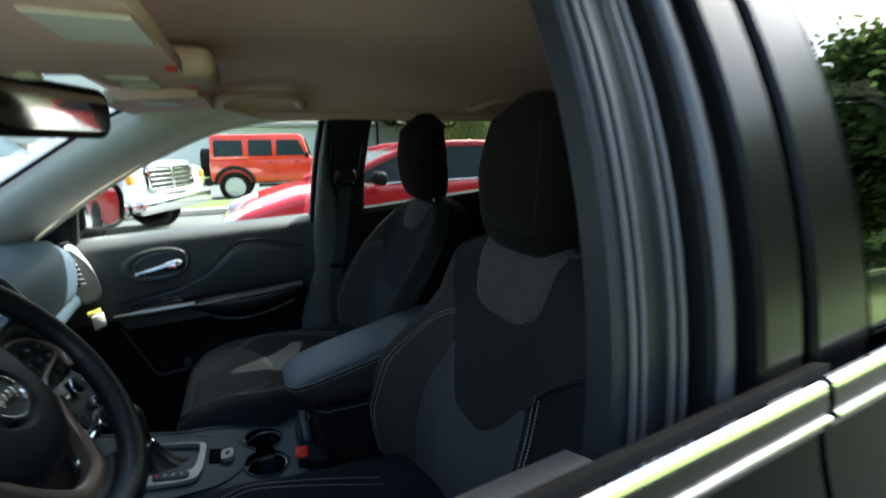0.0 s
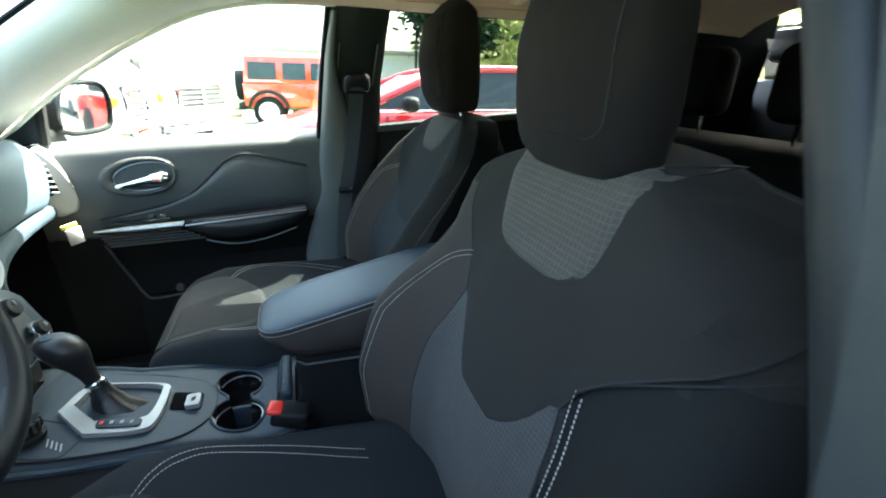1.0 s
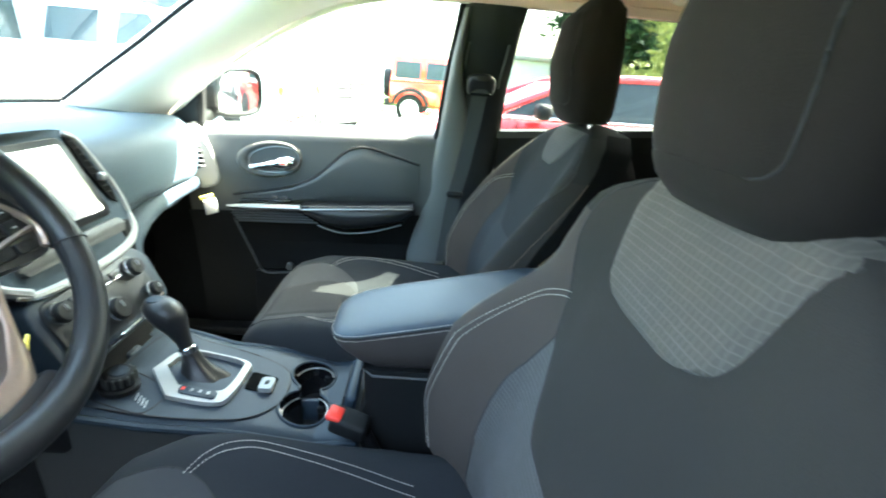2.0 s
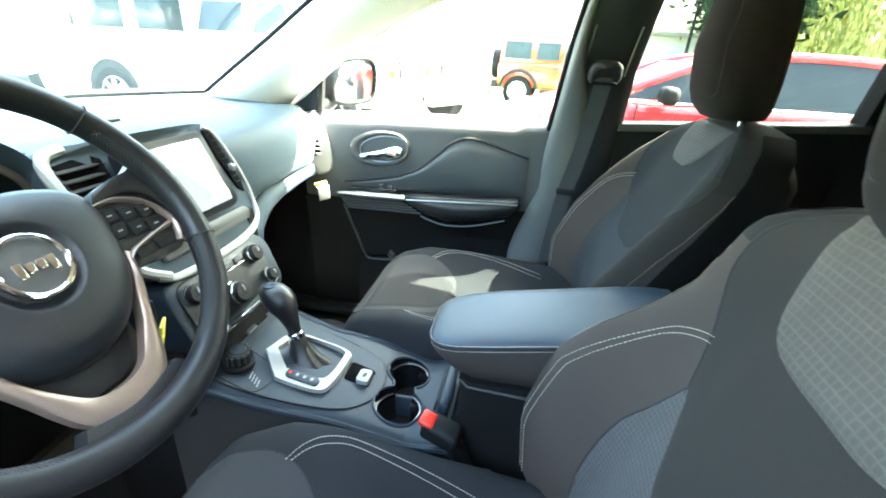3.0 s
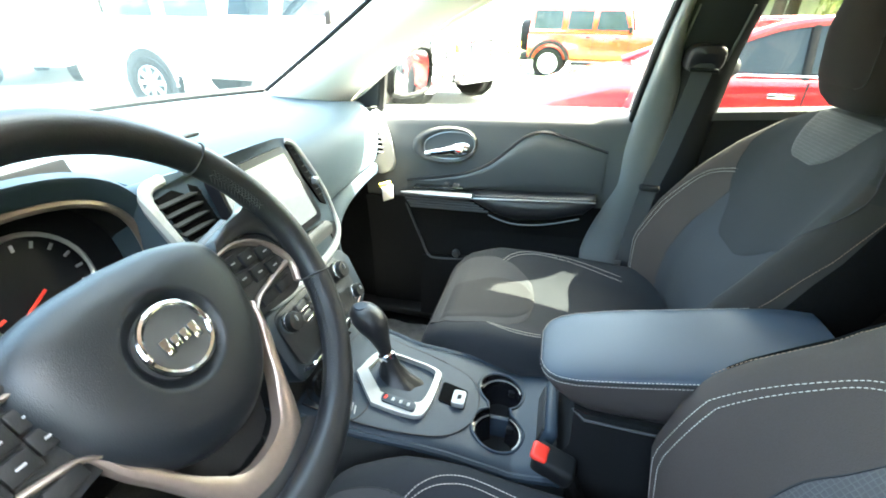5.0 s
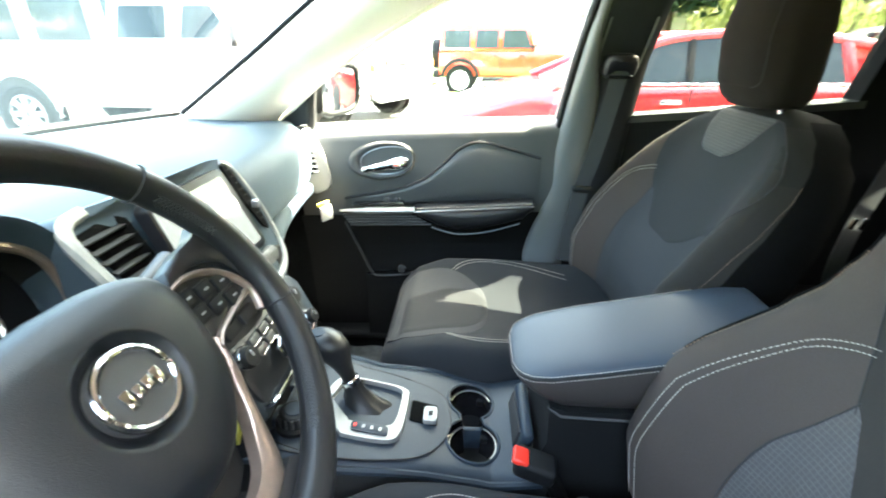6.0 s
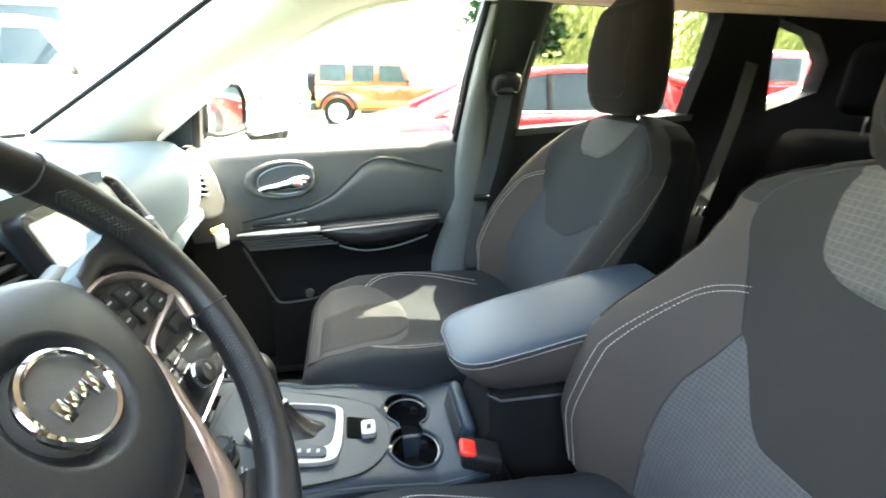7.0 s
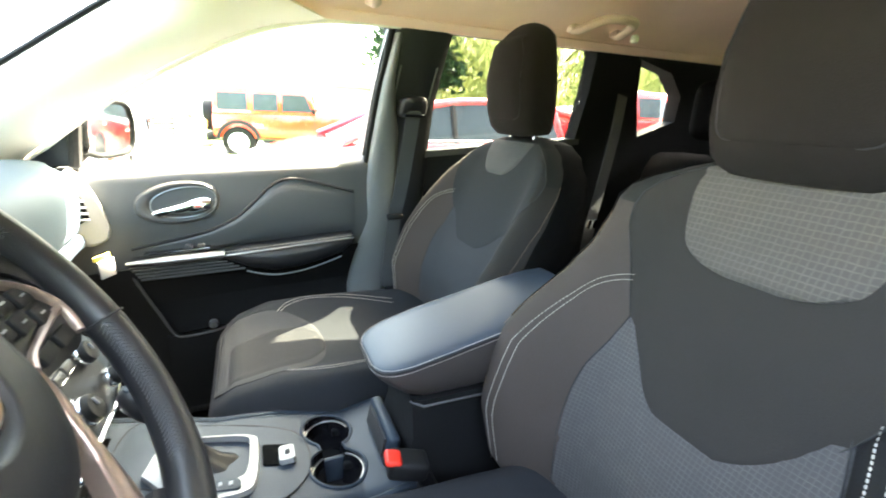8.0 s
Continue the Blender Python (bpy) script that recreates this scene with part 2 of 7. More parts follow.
# ---- mesh helpers ----
def finish(bm, sharp=40):
    bmesh.ops.remove_doubles(bm, verts=bm.verts, dist=1e-5)
    bmesh.ops.recalc_face_normals(bm, faces=bm.faces)
    for f in bm.faces:
        f.smooth = True
    for e in bm.edges:
        if len(e.link_faces) == 2 and e.calc_face_angle(0) > radians(sharp):
            e.smooth = False
    return bm


def part(name, bm, material, parent=None, label="", sharp=40):
    finish(bm, sharp)
    me = bpy.data.meshes.new(name)
    bm.to_mesh(me)
    bm.free()
    me.materials.append(material)
    ob = new(name, me)
    if parent is not None:
        ob.parent = parent
        ob.matrix_parent_inverse = parent.matrix_world.inverted() if parent.parent is None else (parent.parent.matrix_world @ parent.matrix_parent_inverse @ parent.matrix_basis).inverted()
    if label:
        ob["label"] = label
    if "stitch" in name:
        ob["kind"] = "stuff"
    return ob


def thing(name, label, category, at=(0, 0, 0), group="", kind=""):
    ob = new(name)
    ob.empty_display_size = 0.05
    ob.location = at
    ob.matrix_world = Matrix.Translation(at)
    return tagged(ob, label, category, group, kind)


def solo(name, bm, material, label, category, group="", kind="", sharp=40):
    return tagged(part(name, bm, material, None, "", sharp), label, category, group, kind)


def box(c, s, r=0.0, seg=2, bm=None, m=None):
    """A box with rounded edges: centre, size, radius."""
    b = bmesh.new()
    bmesh.ops.create_cube(b, size=1)
    bmesh.ops.scale(b, vec=s, verts=b.verts)
    if r:
        bmesh.ops.bevel(b, geom=list(b.edges), offset=min(r, 0.49 * min(s)), segments=seg, profile=0.5, affect="EDGES")
    if m is not None:
        bmesh.ops.transform(b, matrix=m, verts=b.verts)
    bmesh.ops.translate(b, vec=c, verts=b.verts)
    return join(bm, b)


def join(bm, b):
    if bm is None:
        return b
    me = bpy.data.meshes.new("tmp")
    b.to_mesh(me)
    b.free()
    bm.from_mesh(me)
    bpy.data.meshes.remove(me)
    return bm


def loft(loops, closed=True, caps=True, bm=None):
    """Skin between loops of equally many points."""
    b = bm or bmesh.new()
    rows = [[b.verts.new(p) for p in lp] for lp in loops]
    n = len(rows[0])
    for a, c in zip(rows, rows[1:]):
        for i in range(n if closed else n - 1):
            j = (i + 1) % n
            b.faces.new((a[i], a[j], c[j], c[i]))
    if caps and closed:
        b.faces.new(rows[0][::-1])
        b.faces.new(rows[-1])
    return b


def spline(pts, n):
    """n points along a smooth curve through pts."""
    p = [Vector(q) for q in pts]
    p = [p[0] * 2 - p[1]] + p + [p[-1] * 2 - p[-2]]
    out = []
    for k in range(n):
        u = k / (n - 1) * (len(p) - 3)
        i = min(int(u), len(p) - 4)
        t = u - i
        a, b, c, d = p[i:i + 4]
        out.append(0.5 * (2 * b + (c - a) * t + (2 * a - 5 * b + 4 * c - d) * t * t + (3 * b - a - 3 * c + d) * t ** 3))
    return out


def tube(pts, r, seg=10, closed=False, bm=None, flat=1.0, up=(0, 0, 1)):
    """A round bar along a path; r a radius or one for each point; flat squashes it along up."""
    pts = [Vector(p) for p in pts]
    loops, n = [], len(pts)
    for i, p in enumerate(pts):
        d = (pts[(i + 1) % n] - pts[i - 1]) if closed else (pts[min(i + 1, n - 1)] - pts[max(i - 1, 0)])
        d.normalize()
        a = d.cross(Vector(up))
        a = (a if a.length > 1e-3 else d.cross(Vector((1, 0.1, 0)))).normalized()
        b = a.cross(d)
        rad = r[i] if isinstance(r, (list, tuple)) else r
        loops.append([p + a * rad * math.cos(2 * math.pi * k / seg) + b * rad * flat * math.sin(2 * math.pi * k / seg) for k in range(seg)])
    if closed:
        loops.append(loops[0])
    return loft(loops, True, not closed, bm)


def lathe(profile, m, seg=28, bm=None, caps=True):
    """Turned body: (radius, height) pairs about the z axis of the pose m."""
    loops = [[m @ Vector((r * math.cos(2 * math.pi * k / seg), r * math.sin(2 * math.pi * k / seg), h)) for k in range(seg)] for r, h in profile]
    return loft(loops, True, caps, bm)


def sheet(f, nu, nv, thick, bm=None):
    """A panel f(u, v) with thickness: thick is the vector to its back, or a function of (u, v)."""
    g = thick if callable(thick) else (lambda u, v: Vector(thick))
    us, vs = [i / nu for i in range(nu + 1)], [j / nv for j in range(nv + 1)]
    b = bmesh.new()
    fr = [[b.verts.new(Vector(f(u, v))) for v in vs] for u in us]
    bk = [[b.verts.new(Vector(f(u, v)) + Vector(g(u, v))) for v in vs] for u in us]
    for i in range(nu):
        for j in range(nv):
            b.faces.new((fr[i][j], fr[i + 1][j], fr[i + 1][j + 1], fr[i][j + 1]))
            b.faces.new((bk[i][j], bk[i][j + 1], bk[i + 1][j + 1], bk[i + 1][j]))
    rim = [(i, 0) for i in range(nu)] + [(nu, j) for j in range(nv)] + [(i, nv) for i in range(nu, 0, -1)] + [(0, j) for j in range(nv, 0, -1)]
    for (i, j), (k, l) in zip(rim, rim[1:] + rim[:1]):
        b.faces.new((fr[i][j], bk[i][j], bk[k][l], fr[k][l]))
    return join(bm, b)


def prism(outline, place, depth, r=0.0, bm=None, seg=2):
    """An outline (a, b) set by place(a, b, d), from d = 0 to depth, its front edge rounded."""
    b = bmesh.new()
    n = len(outline)
    fr, bk = [b.verts.new(place(x, y, 0)) for x, y in outline], [b.verts.new(place(x, y, depth)) for x, y in outline]
    top = b.faces.new(fr)
    b.faces.new(bk[::-1])
    for i in range(n):
        j = (i + 1) % n
        b.faces.new((fr[j], fr[i], bk[i], bk[j]))
    if r:
        bmesh.ops.bevel(b, geom=list(top.edges), offset=r, segments=seg, profile=0.5, affect="EDGES")
    return join(bm, b)


def rounded(w, h, r, n=5):
    out = []
    for cx, cy, a0 in ((w / 2 - r, h / 2 - r, 0), (-w / 2 + r, h / 2 - r, 90), (-w / 2 + r, -h / 2 + r, 180), (w / 2 - r, -h / 2 + r, 270)):
        for k in range(n + 1):
            a = radians(a0 + 90 * k / n)
            out.append((cx + r * math.cos(a), cy + r * math.sin(a)))
    return out


def lerp(x, xs, ys):
    return float(np.interp(x, xs, ys))


def stitches(pts, size=0.0016, length=0.0060, gap=0.0022, bm=None, lift=(0, 0, 0)):
    """A row of single stitches along a dense path."""
    b = bm or bmesh.new()
    pts = [Vector(p) + Vector(lift) for p in pts]
    acc, start = 0.0, None
    for a, c in zip(pts, pts[1:]):
        d = c - a
        L = d.length
        if L < 1e-6:
            continue
        t = 0.0
        while t < L:
            ph = acc % (length + gap)
            if ph < 1e-6 or start is None:
                p = a + d * (t / L)
                q = p + d.normalized() * length
                tube([p, (p + q) / 2 + Vector((0, 0, size * 0.4)), q], [size * 0.4, size * 0.62, size * 0.4], 5, bm=b)
                start = p
            step = min(length + gap - ph, L - t)
            t += step
            acc += step
            if abs((acc % (length + gap)) - (length + gap)) < 1e-6:
                acc = 0.0
    return b

# ---- large structure: ground, own car shell ----
bm = bmesh.new()
ring = [3, 8, 20, 60, 200, 800, 3000]
loft([[(r * math.cos(a * math.pi / 18), r * math.sin(a * math.pi / 18), 0) for a in range(36)] for r in ring], True, False, bm)
bm.faces.new([v for v in bm.verts if abs(v.co.length - 3) < 0.01])
solo("ground", bm, ASPHALT, "worn grey asphalt of the car park", "ground", kind="structure")

# passenger-side curves: foot of the window edge, then the same on the windscreen side
EDGE = [(-0.985, 0.715, 1.17), (-0.90, 0.690, 1.235), (-0.76, 0.640, 1.335), (-0.574, 0.585, 1.441), (-0.42, 0.560, 1.508), (-0.27, 0.548, 1.540), (-0.09, 0.545, 1.548)]
INNER = [(-1.16, 0.610, 1.215), (-1.04, 0.575, 1.285), (-0.90, 0.550, 1.372), (-0.76, 0.522, 1.462), (-0.65, 0.503, 1.530), (-0.56, 0.490, 1.572), (-0.46, 0.470, 1.592)]


def flip(p, s):
    """The driver's side stands a little higher at the roof."""
    return Vector((p[0], p[1] * s * (1.05 if s < 0 else 1), p[2] + (0.085 * max(0, (p[2] - 1.2) / 0.35) if s < 0 else 0)))


def a_pillar(s, parent):
    e, i = spline([flip(p, s) for p in EDGE[:-1]], 24), spline([flip(p, s) for p in INNER], 24)

    def f(u, v):
        k = min(int(round(u * 23)), 23)
        p = e[k].lerp(i[k], v)
        return p + Vector((0.0, -0.030 * s, -0.008)) * math.sin(math.pi * v) ** 0.7
    part("a_pillar", sheet(f, 23, 10, (-0.03, 0.05 * s, 0.035)), PILLAR, parent, "light beige moulded pillar trim")
    part("windscreen_seal", tube([p + Vector((-0.01, 0.0, 0.012)) for p in i], 0.006, 6), RUBBER, parent)
    part("door_seal", tube([p + Vector((0.006, 0.012 * s, 0.0)) for p in spline([flip(p, s) for p in EDGE], 30)], 0.009, 8), PILLAR if s > 0 else RUBBER, parent)


def b_pillar(s, parent, dx=0.0, dy=0.0):
    # sections from the floor to the roof: front x, rear x, inner y, z
    sec = [(-0.20, 0.03, 0.705, 0.48), (-0.185, 0.035, 0.700, 0.80), (-0.158, 0.045, 0.690, 1.05), (-0.135, 0.058, 0.685, 1.20), (-0.120, 0.055, 0.630, 1.36), (-0.104, 0.064, 0.575, 1.48), (-0.095, 0.074, 0.545, 1.555)]
    sec = [(x0 + dx, x1 + dx, y + dy, z) for x0, x1, y, z in sec]
    loops = []
    for x0, x1, y, z in sec:
        q = [(x0, y + 0.05), (x0 + 0.004, y + 0.018), (x0 + 0.03, y), (x1 - 0.03, y), (x1 - 0.004, y + 0.018), (x1, y + 0.05)]
        loops.append([Vector((a, b * s, z)) for a, b in q])
    part("b_pillar", loft(loops, True, True), PILLAR_DARK, parent, "dark moulded centre pillar trim")
    if s > 0:
        # lighter lower cover with a rolled front edge, ending in a point below the belt guide
        low = [(-0.232, 0.135, 0.665, 0.50), (-0.215, 0.130, 0.668, 0.80), (-0.168, 0.112, 0.672, 1.02), (-0.136, 0.090, 0.668, 1.20), (-0.128, 0.076, 0.640, 1.28), (-0.122, 0.052, 0.612, 1.34), (-0.114, 0.030, 0.580, 1.42), (-0.096, 0.020, 0.548, 1.53)]
        # the cover's lighter grey includes the light on the pillar's front face
        part("pillar_cover", loft([[Vector((x0 + w * (0.5 - 0.5 * math.cos(a)), y + 0.045 - 0.045 * math.sin(a) ** 0.6, z)) for a in [math.pi * k / 14 for k in range(15)]] for x0, w, y, z in low]), PILLAR_GREY, parent, "rolled pillar cover, light on its front face painted grey")
    lo = [Vector(((a[0] - 0.004), (a[2] + 0.022) * s, a[3])) for a in sec]
    part("pillar_edge_seal", tube(spline(lo, 24), 0.009 if s > 0 else 0.014, 10), RUBBER if s > 0 else PILLAR_DARK, parent, "door seal along the pillar")
    # upper recess that carries the belt slider
    for x in (-0.085, 0.020):
        part("slider_rail", tube([(x + dx, (0.627 + dy) * s, 1.345), (x + 0.012 + dx, (0.583 + dy) * s, 1.455)], 0.0028, 6), PILLAR_GREY, parent)


shell = thing("car_shell", "dark crossover car shell with beige headliner and pillars", "car", kind="structure")


def roof_z(x, y):
    side = 1 - min(1, (abs(y) / 0.57)) ** 5
    return 1.542 + 0.05 * max(0, min(1, (-y - 0.2) / 0.3)) + 0.095 * side - 0.035 * max(0, -0.15 - x) ** 1.3 - 0.03 * max(0, x - 0.9)


def headliner(u, v):
    x, y = -0.58 + 1.95 * u, -0.56 + 1.12 * v
    if u == 0:
        return (x - 0.01, y * 0.88, roof_z(x, y * 0.9) + 0.02)
    return (x, y * (1 if x > -0.25 else 0.88 + 0.12 * (x + 0.58) / 0.33), roof_z(x, y))


part("headliner", sheet(headliner, 34, 24, (0, 0, 0.02)), HEADLINER, shell, "beige woven headliner")
part("roof_panel", sheet(lambda u, v: (-0.62 + 2.25 * u, -0.66 + 1.32 * v, 1.655 + 0.075 * (1 - abs(2 * v - 1) ** 2.5) - 0.05 * (1 - u) ** 6), 20, 16, (0, 0, 0.015)), BODY, shell, "dark painted roof")
for s in (1, -1):
    a_pillar(s, shell)
    b_pillar(s, shell, 0.0 if s > 0 else 0.055, 0.0 if s > 0 else 0.03)
    # roof side rail
    part("roof_rail_trim", loft([[Vector((x, (0.548 + a) * s, 1.548 + b + (0.08 if s < 0 else 0))) for a, b in ((-0.02, 0.012), (0.0, -0.006), (0.03, -0.006), (0.05, 0.04))] for x in [-0.3 + 0.1 * k for k in range(17)]]), HEADLINER, shell)
    # rear pillar with quarter window
    part("c_pillar", loft([[Vector((x0, y * s, z)), Vector((x1, y * s, z)), Vector((x1, (y + 0.06) * s, z)), Vector((x0, (y + 0.06) * s, z))] for x0, x1, y, z in
         ((0.60, 1.0, 0.70, 0.6), (0.615, 0.98, 0.695, 1.10), (0.625, 0.93, 0.690, 1.27), (0.61, 0.835, 0.63, 1.42), (0.575, 0.765, 0.57, 1.53), (0.55, 0.755, 0.555, 1.56))]), PILLAR_BLACK, shell, "black rear pillar trim")
    part("d_pillar", loft([[Vector((x0, y * s, z)), Vector((x1, y * s, z)), Vector((x1, (y + 0.06) * s, z)), Vector((x0, (y + 0.06) * s, z))] for x0, x1, y, z in
         ((0.93, 1.7, 0.70, 0.6), (0.935, 1.7, 0.695, 1.28), (1.09, 1.65, 0.67, 1.34), (1.04, 1.6, 0.62, 1.43), (0.92, 1.55, 0.575, 1.50), (0.75, 1.5, 0.56, 1.535), (0.75, 1.5, 0.55, 1.58))]), PILLAR_BLACK, shell, "black rear pillar trim")
    part("rocker_side", box((0.1, 0.83 * s, 0.45), (3.2, 0.12, 0.3), 0.04), BODY, shell)
    part("roof_edge", loft([[Vector((x, (0.60 + a) * s, 1.59 + b + (0.08 if s < 0 else 0))) for a, b in ((-0.03, -0.05), (0.03, -0.04), (0.07, 0.0), (0.03, 0.03), (-0.03, 0.03))] for x in [-0.55 + 0.1 * k for k in range(22)]]), BODY, shell)
part("header_trim", sheet(lambda u, v: (-0.61 + 0.06 * v, -0.5 + u, 1.575 - 0.006 * v + 0.02 * (1 - (2 * u - 1) ** 2)), 16, 3, (0, 0, 0.02)), HEADLINER, shell)
part("floor_pan", box((0.2, 0, 0.40), (2.9, 1.5, 0.06), 0.01), CARPET, shell, "black carpeted floor")
part("centre_tunnel", box((-0.2, 0.0, 0.50), (1.6, 0.22, 0.26), 0.05, 3), CARPET, shell)
part("bulkhead", box((-1.30, 0, 0.75), (0.06, 1.5, 0.8), 0.01), CARPET, shell)
part("tailgate", box((1.72, 0, 0.9), (0.06, 1.5, 1.0), 0.02), PLASTIC, shell)
part("tailgate_frame", box((1.62, 0, 1.52), (0.1, 1.2, 0.12), 0.02), PLASTIC, shell)
part("tailgate_glass", sheet(lambda u, v: (1.735 - 0.085 * v, -0.70 + 1.40 * u, 1.38 + 0.22 * v), 10, 4, (0.004, 0, 0)), TINT, shell, "dark tinted tailgate glass")
part("parcel_cover", box((1.40, 0, 1.10), (0.55, 1.3, 0.02), 0.005), PLASTIC, shell)
part("bonnet", sheet(lambda u, v: (-1.28 - 0.95 * u, (-0.74 + 1.48 * v) * (1 - 0.1 * u), 1.10 - 0.02 * u - 0.10 * u ** 3 + 0.03 * (1 - (2 * v - 1) ** 2)), 14, 14, (0, 0, -0.04)), BODY, shell, "dark painted bonnet")
for s in (1, -1):
    part("front_wing", box((-1.75, 0.80 * s, 0.82), (1.0, 0.16, 0.42), 0.07, 4), BODY, shell)
part("nose", box((-2.28, 0, 0.72), (0.14, 1.6, 0.55), 0.06, 4), BODY, shell)
for s in (1, -1):
    part("kick_panel", sheet(lambda u, v: (-1.30 + 0.43 * u, (0.715 - 0.02 * v) * s, 0.42 + (0.74 - 0.10 * u) * v), 10, 10, (0, 0.04 * s, 0)), CARPET, shell, "black footwell side trim")
    part("dash_end", sheet(lambda u, v: (-1.30 + 0.42 * u, 0.722 * s, 0.95 + 0.22 * v), 6, 6, (0, 0.03 * s, 0)), PLASTIC, shell)
part("cowl", box((-1.26, 0, 1.085), (0.12, 1.4, 0.04), 0.01), PLASTIC, shell)

# windscreen
ws = sheet(lambda u, v: (-1.445 + 0.19 * (2 * v - 1) ** 2 + (0.845 - 0.19 * (2 * v - 1) ** 2) * u, (0.62 - 0.13 * u) * (2 * v - 1), 1.20 + 0.395 * u + 0.0 * v - 0.03 * (2 * v - 1) ** 2 * 0 + 0.03 * math.sin(math.pi * u)), 12, 16, (-0.003, 0, 0.004))
w = solo("windscreen", ws, WSGLASS, "clear raked windscreen of the car", "windscreen", kind="structure")
w.visible_shadow = False
# dark printed band along the foot of the windscreen
solo("windscreen_band", tube([(-1.428 + 0.49 * y * y, y, 1.222) for y in [-0.66 + 0.06 * k for k in range(23)]], 0.0105, 6), RUBBER, "black rubber band at the windscreen foot", "seal", kind="structure")


# ---- passenger front door ----
door = thing("passenger_door", "closed car door with charcoal panel and silver trim", "car door", (-0.5, 0.76, 0.45))
X0, X1 = -0.90, -0.128


def sill_z(x):
    return lerp(x, [-0.95, -0.6, -0.17], [1.172, 1.190, 1.205])


def door_y(x, z):
    """Inner face of the door."""
    y = 0.700
    y -= 0.022 * math.exp(-((z - 1.02) / 0.13) ** 2)
    y += 0.040 * max(0, min(1, (z - sill_z(x) + 0.03) / 0.03)) ** 2
    y += 0.035 * max(0, (0.9 - z)) ** 0.8
    y -= 0.05 * max(0, -0.72 - x) * 1.2
    return y


part("door_panel", sheet(lambda u, v: (X0 + (X1 - X0) * u, door_y(X0 + (X1 - X0) * u, 0.46 + (sill_z(X0 + (X1 - X0) * u) - 0.46) * v), 0.46 + (sill_z(X0 + (X1 - X0) * u) - 0.46) * v), 36, 48, (0, 0.045, 0)), DOORSKIN, door, "grained charcoal door panel")
part("door_sill", sheet(lambda u, v: (X0 + (X1 - X0) * u, 0.735 + 0.075 * v, sill_z(X0 + (X1 - X0) * u) + 0.0 - 0.012 * (2 * v - 0.6) ** 2), 20, 5, (0, 0, -0.02)), DOORSKIN, door, "grained door shoulder below the window")
part("outer_skin", sheet(lambda u, v: (-1.02 + 1.0 * u, 0.845 + 0.05 * math.sin(math.pi * v), 0.35 + 0.79 * v), 6, 10, (0, 0.012, 0)), BODY, door)


def on_door(x, z, d=0.0):
    return Vector((x, door_y(x, z) - d, z))


part("lower_panel", sheet(lambda u, v: (X0 - 0.006 + (X1 - X0 + 0.006) * u, door_y(X0 + (X1 - X0) * u, 0.455 + 0.455 * v) - 0.006, 0.455 + (0.455 + 0.03 * u) * v), 30, 20, (0, 0.060, 0)), DEEP_SHADE, door, "black lower door panel")
# padded insert below the swoop line
SWOOP = [(-0.765, 0.968), (-0.65, 0.990), (-0.578, 1.008), (-0.51, 1.041), (-0.454, 1.090), (-0.416, 1.124), (-0.362, 1.142), (-0.282, 1.125), (-0.187, 1.099)]
LOWER = [(-0.80, 0.945), (-0.70, 0.948), (-0.60, 0.955), (-0.52, 0.962), (-0.46, 0.967), (-0.41, 0.972), (-0.36, 0.976), (-0.27, 0.983), (-0.19, 0.990)]


def insert_f(u, v):
    x = -0.765 + 0.578 * u
    zt, zb = lerp(x, [p[0] for p in SWOOP], [p[1] for p in SWOOP]), lerp(x, [p[0] for p in LOWER], [p[1] for p in LOWER])
    z = zb + (zt - zb) * v
    d = 0.009 * min(1, 6 * min(u, 1 - u, v, 1 - v) + 0.05) ** 0.5
    return on_door(x, z, d)


part("door_insert", sheet(insert_f, 60, 12, (0, 0.02, 0)), DOORSKIN, door, "soft charcoal door insert with a swooping edge")
sw = spline([(*p, 0) for p in SWOOP], 60)
part("insert_groove", tube([on_door(p.x, p.y + 0.003, 0.002) for p in sw], 0.0045, 6), SEAM, door)
# handle bowl: ring, recess and lever
def oval(k, q=1.0, dx=0.0):
    """Outline of the handle bowl, drawn out to a point at its front end."""
    out = []
    for j in range(48):
        a = 2 * math.pi * j / 48
        c, s_ = math.cos(a), math.sin(a)
        out.append((-0.648 + dx + 0.098 * k * math.copysign(abs(c) ** 0.85, c), 1.088 + 0.055 * q * math.copysign(abs(s_) ** 0.8, s_) * (1 - 0.16 * max(0.0, -c)) + 0.008 * c))
    return out


part("handle_ring", loft([[on_door(x, z, d) for x, z in oval(k, q, dx)] for k, q, dx, d in ((1.0, 1.0, 0, -0.004), (1.0, 1.0, 0, 0.001), (0.97, 0.97, 0.0, 0.006), (0.92, 0.90, 0.003, 0.0095), (0.85, 0.80, 0.008, 0.0085), (0.78, 0.71, 0.014, 0.003), (0.755, 0.68, 0.016, -0.004), (0.74, 0.67, 0.016, -0.020))], True, False), PLASTIC_GREY, door, "rolled bezel round the handle", 60)
# added metal line that draws the lit edge of the bezel
part("bezel_edge", tube([on_door(x, z, 0.0035) for x, z in oval(0.775, 0.705, 0.0145)], 0.0016, 6, True), STRIP, door, "thin metal line for the highlight on the bowl's edge")
part("handle_bowl", prism(oval(0.76, 0.69, 0.016), lambda a, b, d: on_door(a, b, -0.012 - d), 0.02), PLASTIC, door, "dark recessed handle bowl")
lever = part("door_handle", loft([[on_door(x, z0 + h * math.sin(k * math.pi / 4), 0.014 + h * 0.6 * math.cos(k * math.pi / 4)) for k in range(8)] for x, z0, h in
             ((-0.705, 1.063, 0.004), (-0.70, 1.064, 0.008), (-0.66, 1.070, 0.010), (-0.625, 1.078, 0.012), (-0.612, 1.080, 0.017), (-0.585, 1.083, 0.018), (-0.572, 1.084, 0.012))]), CHROME, door, "polished chrome door handle")
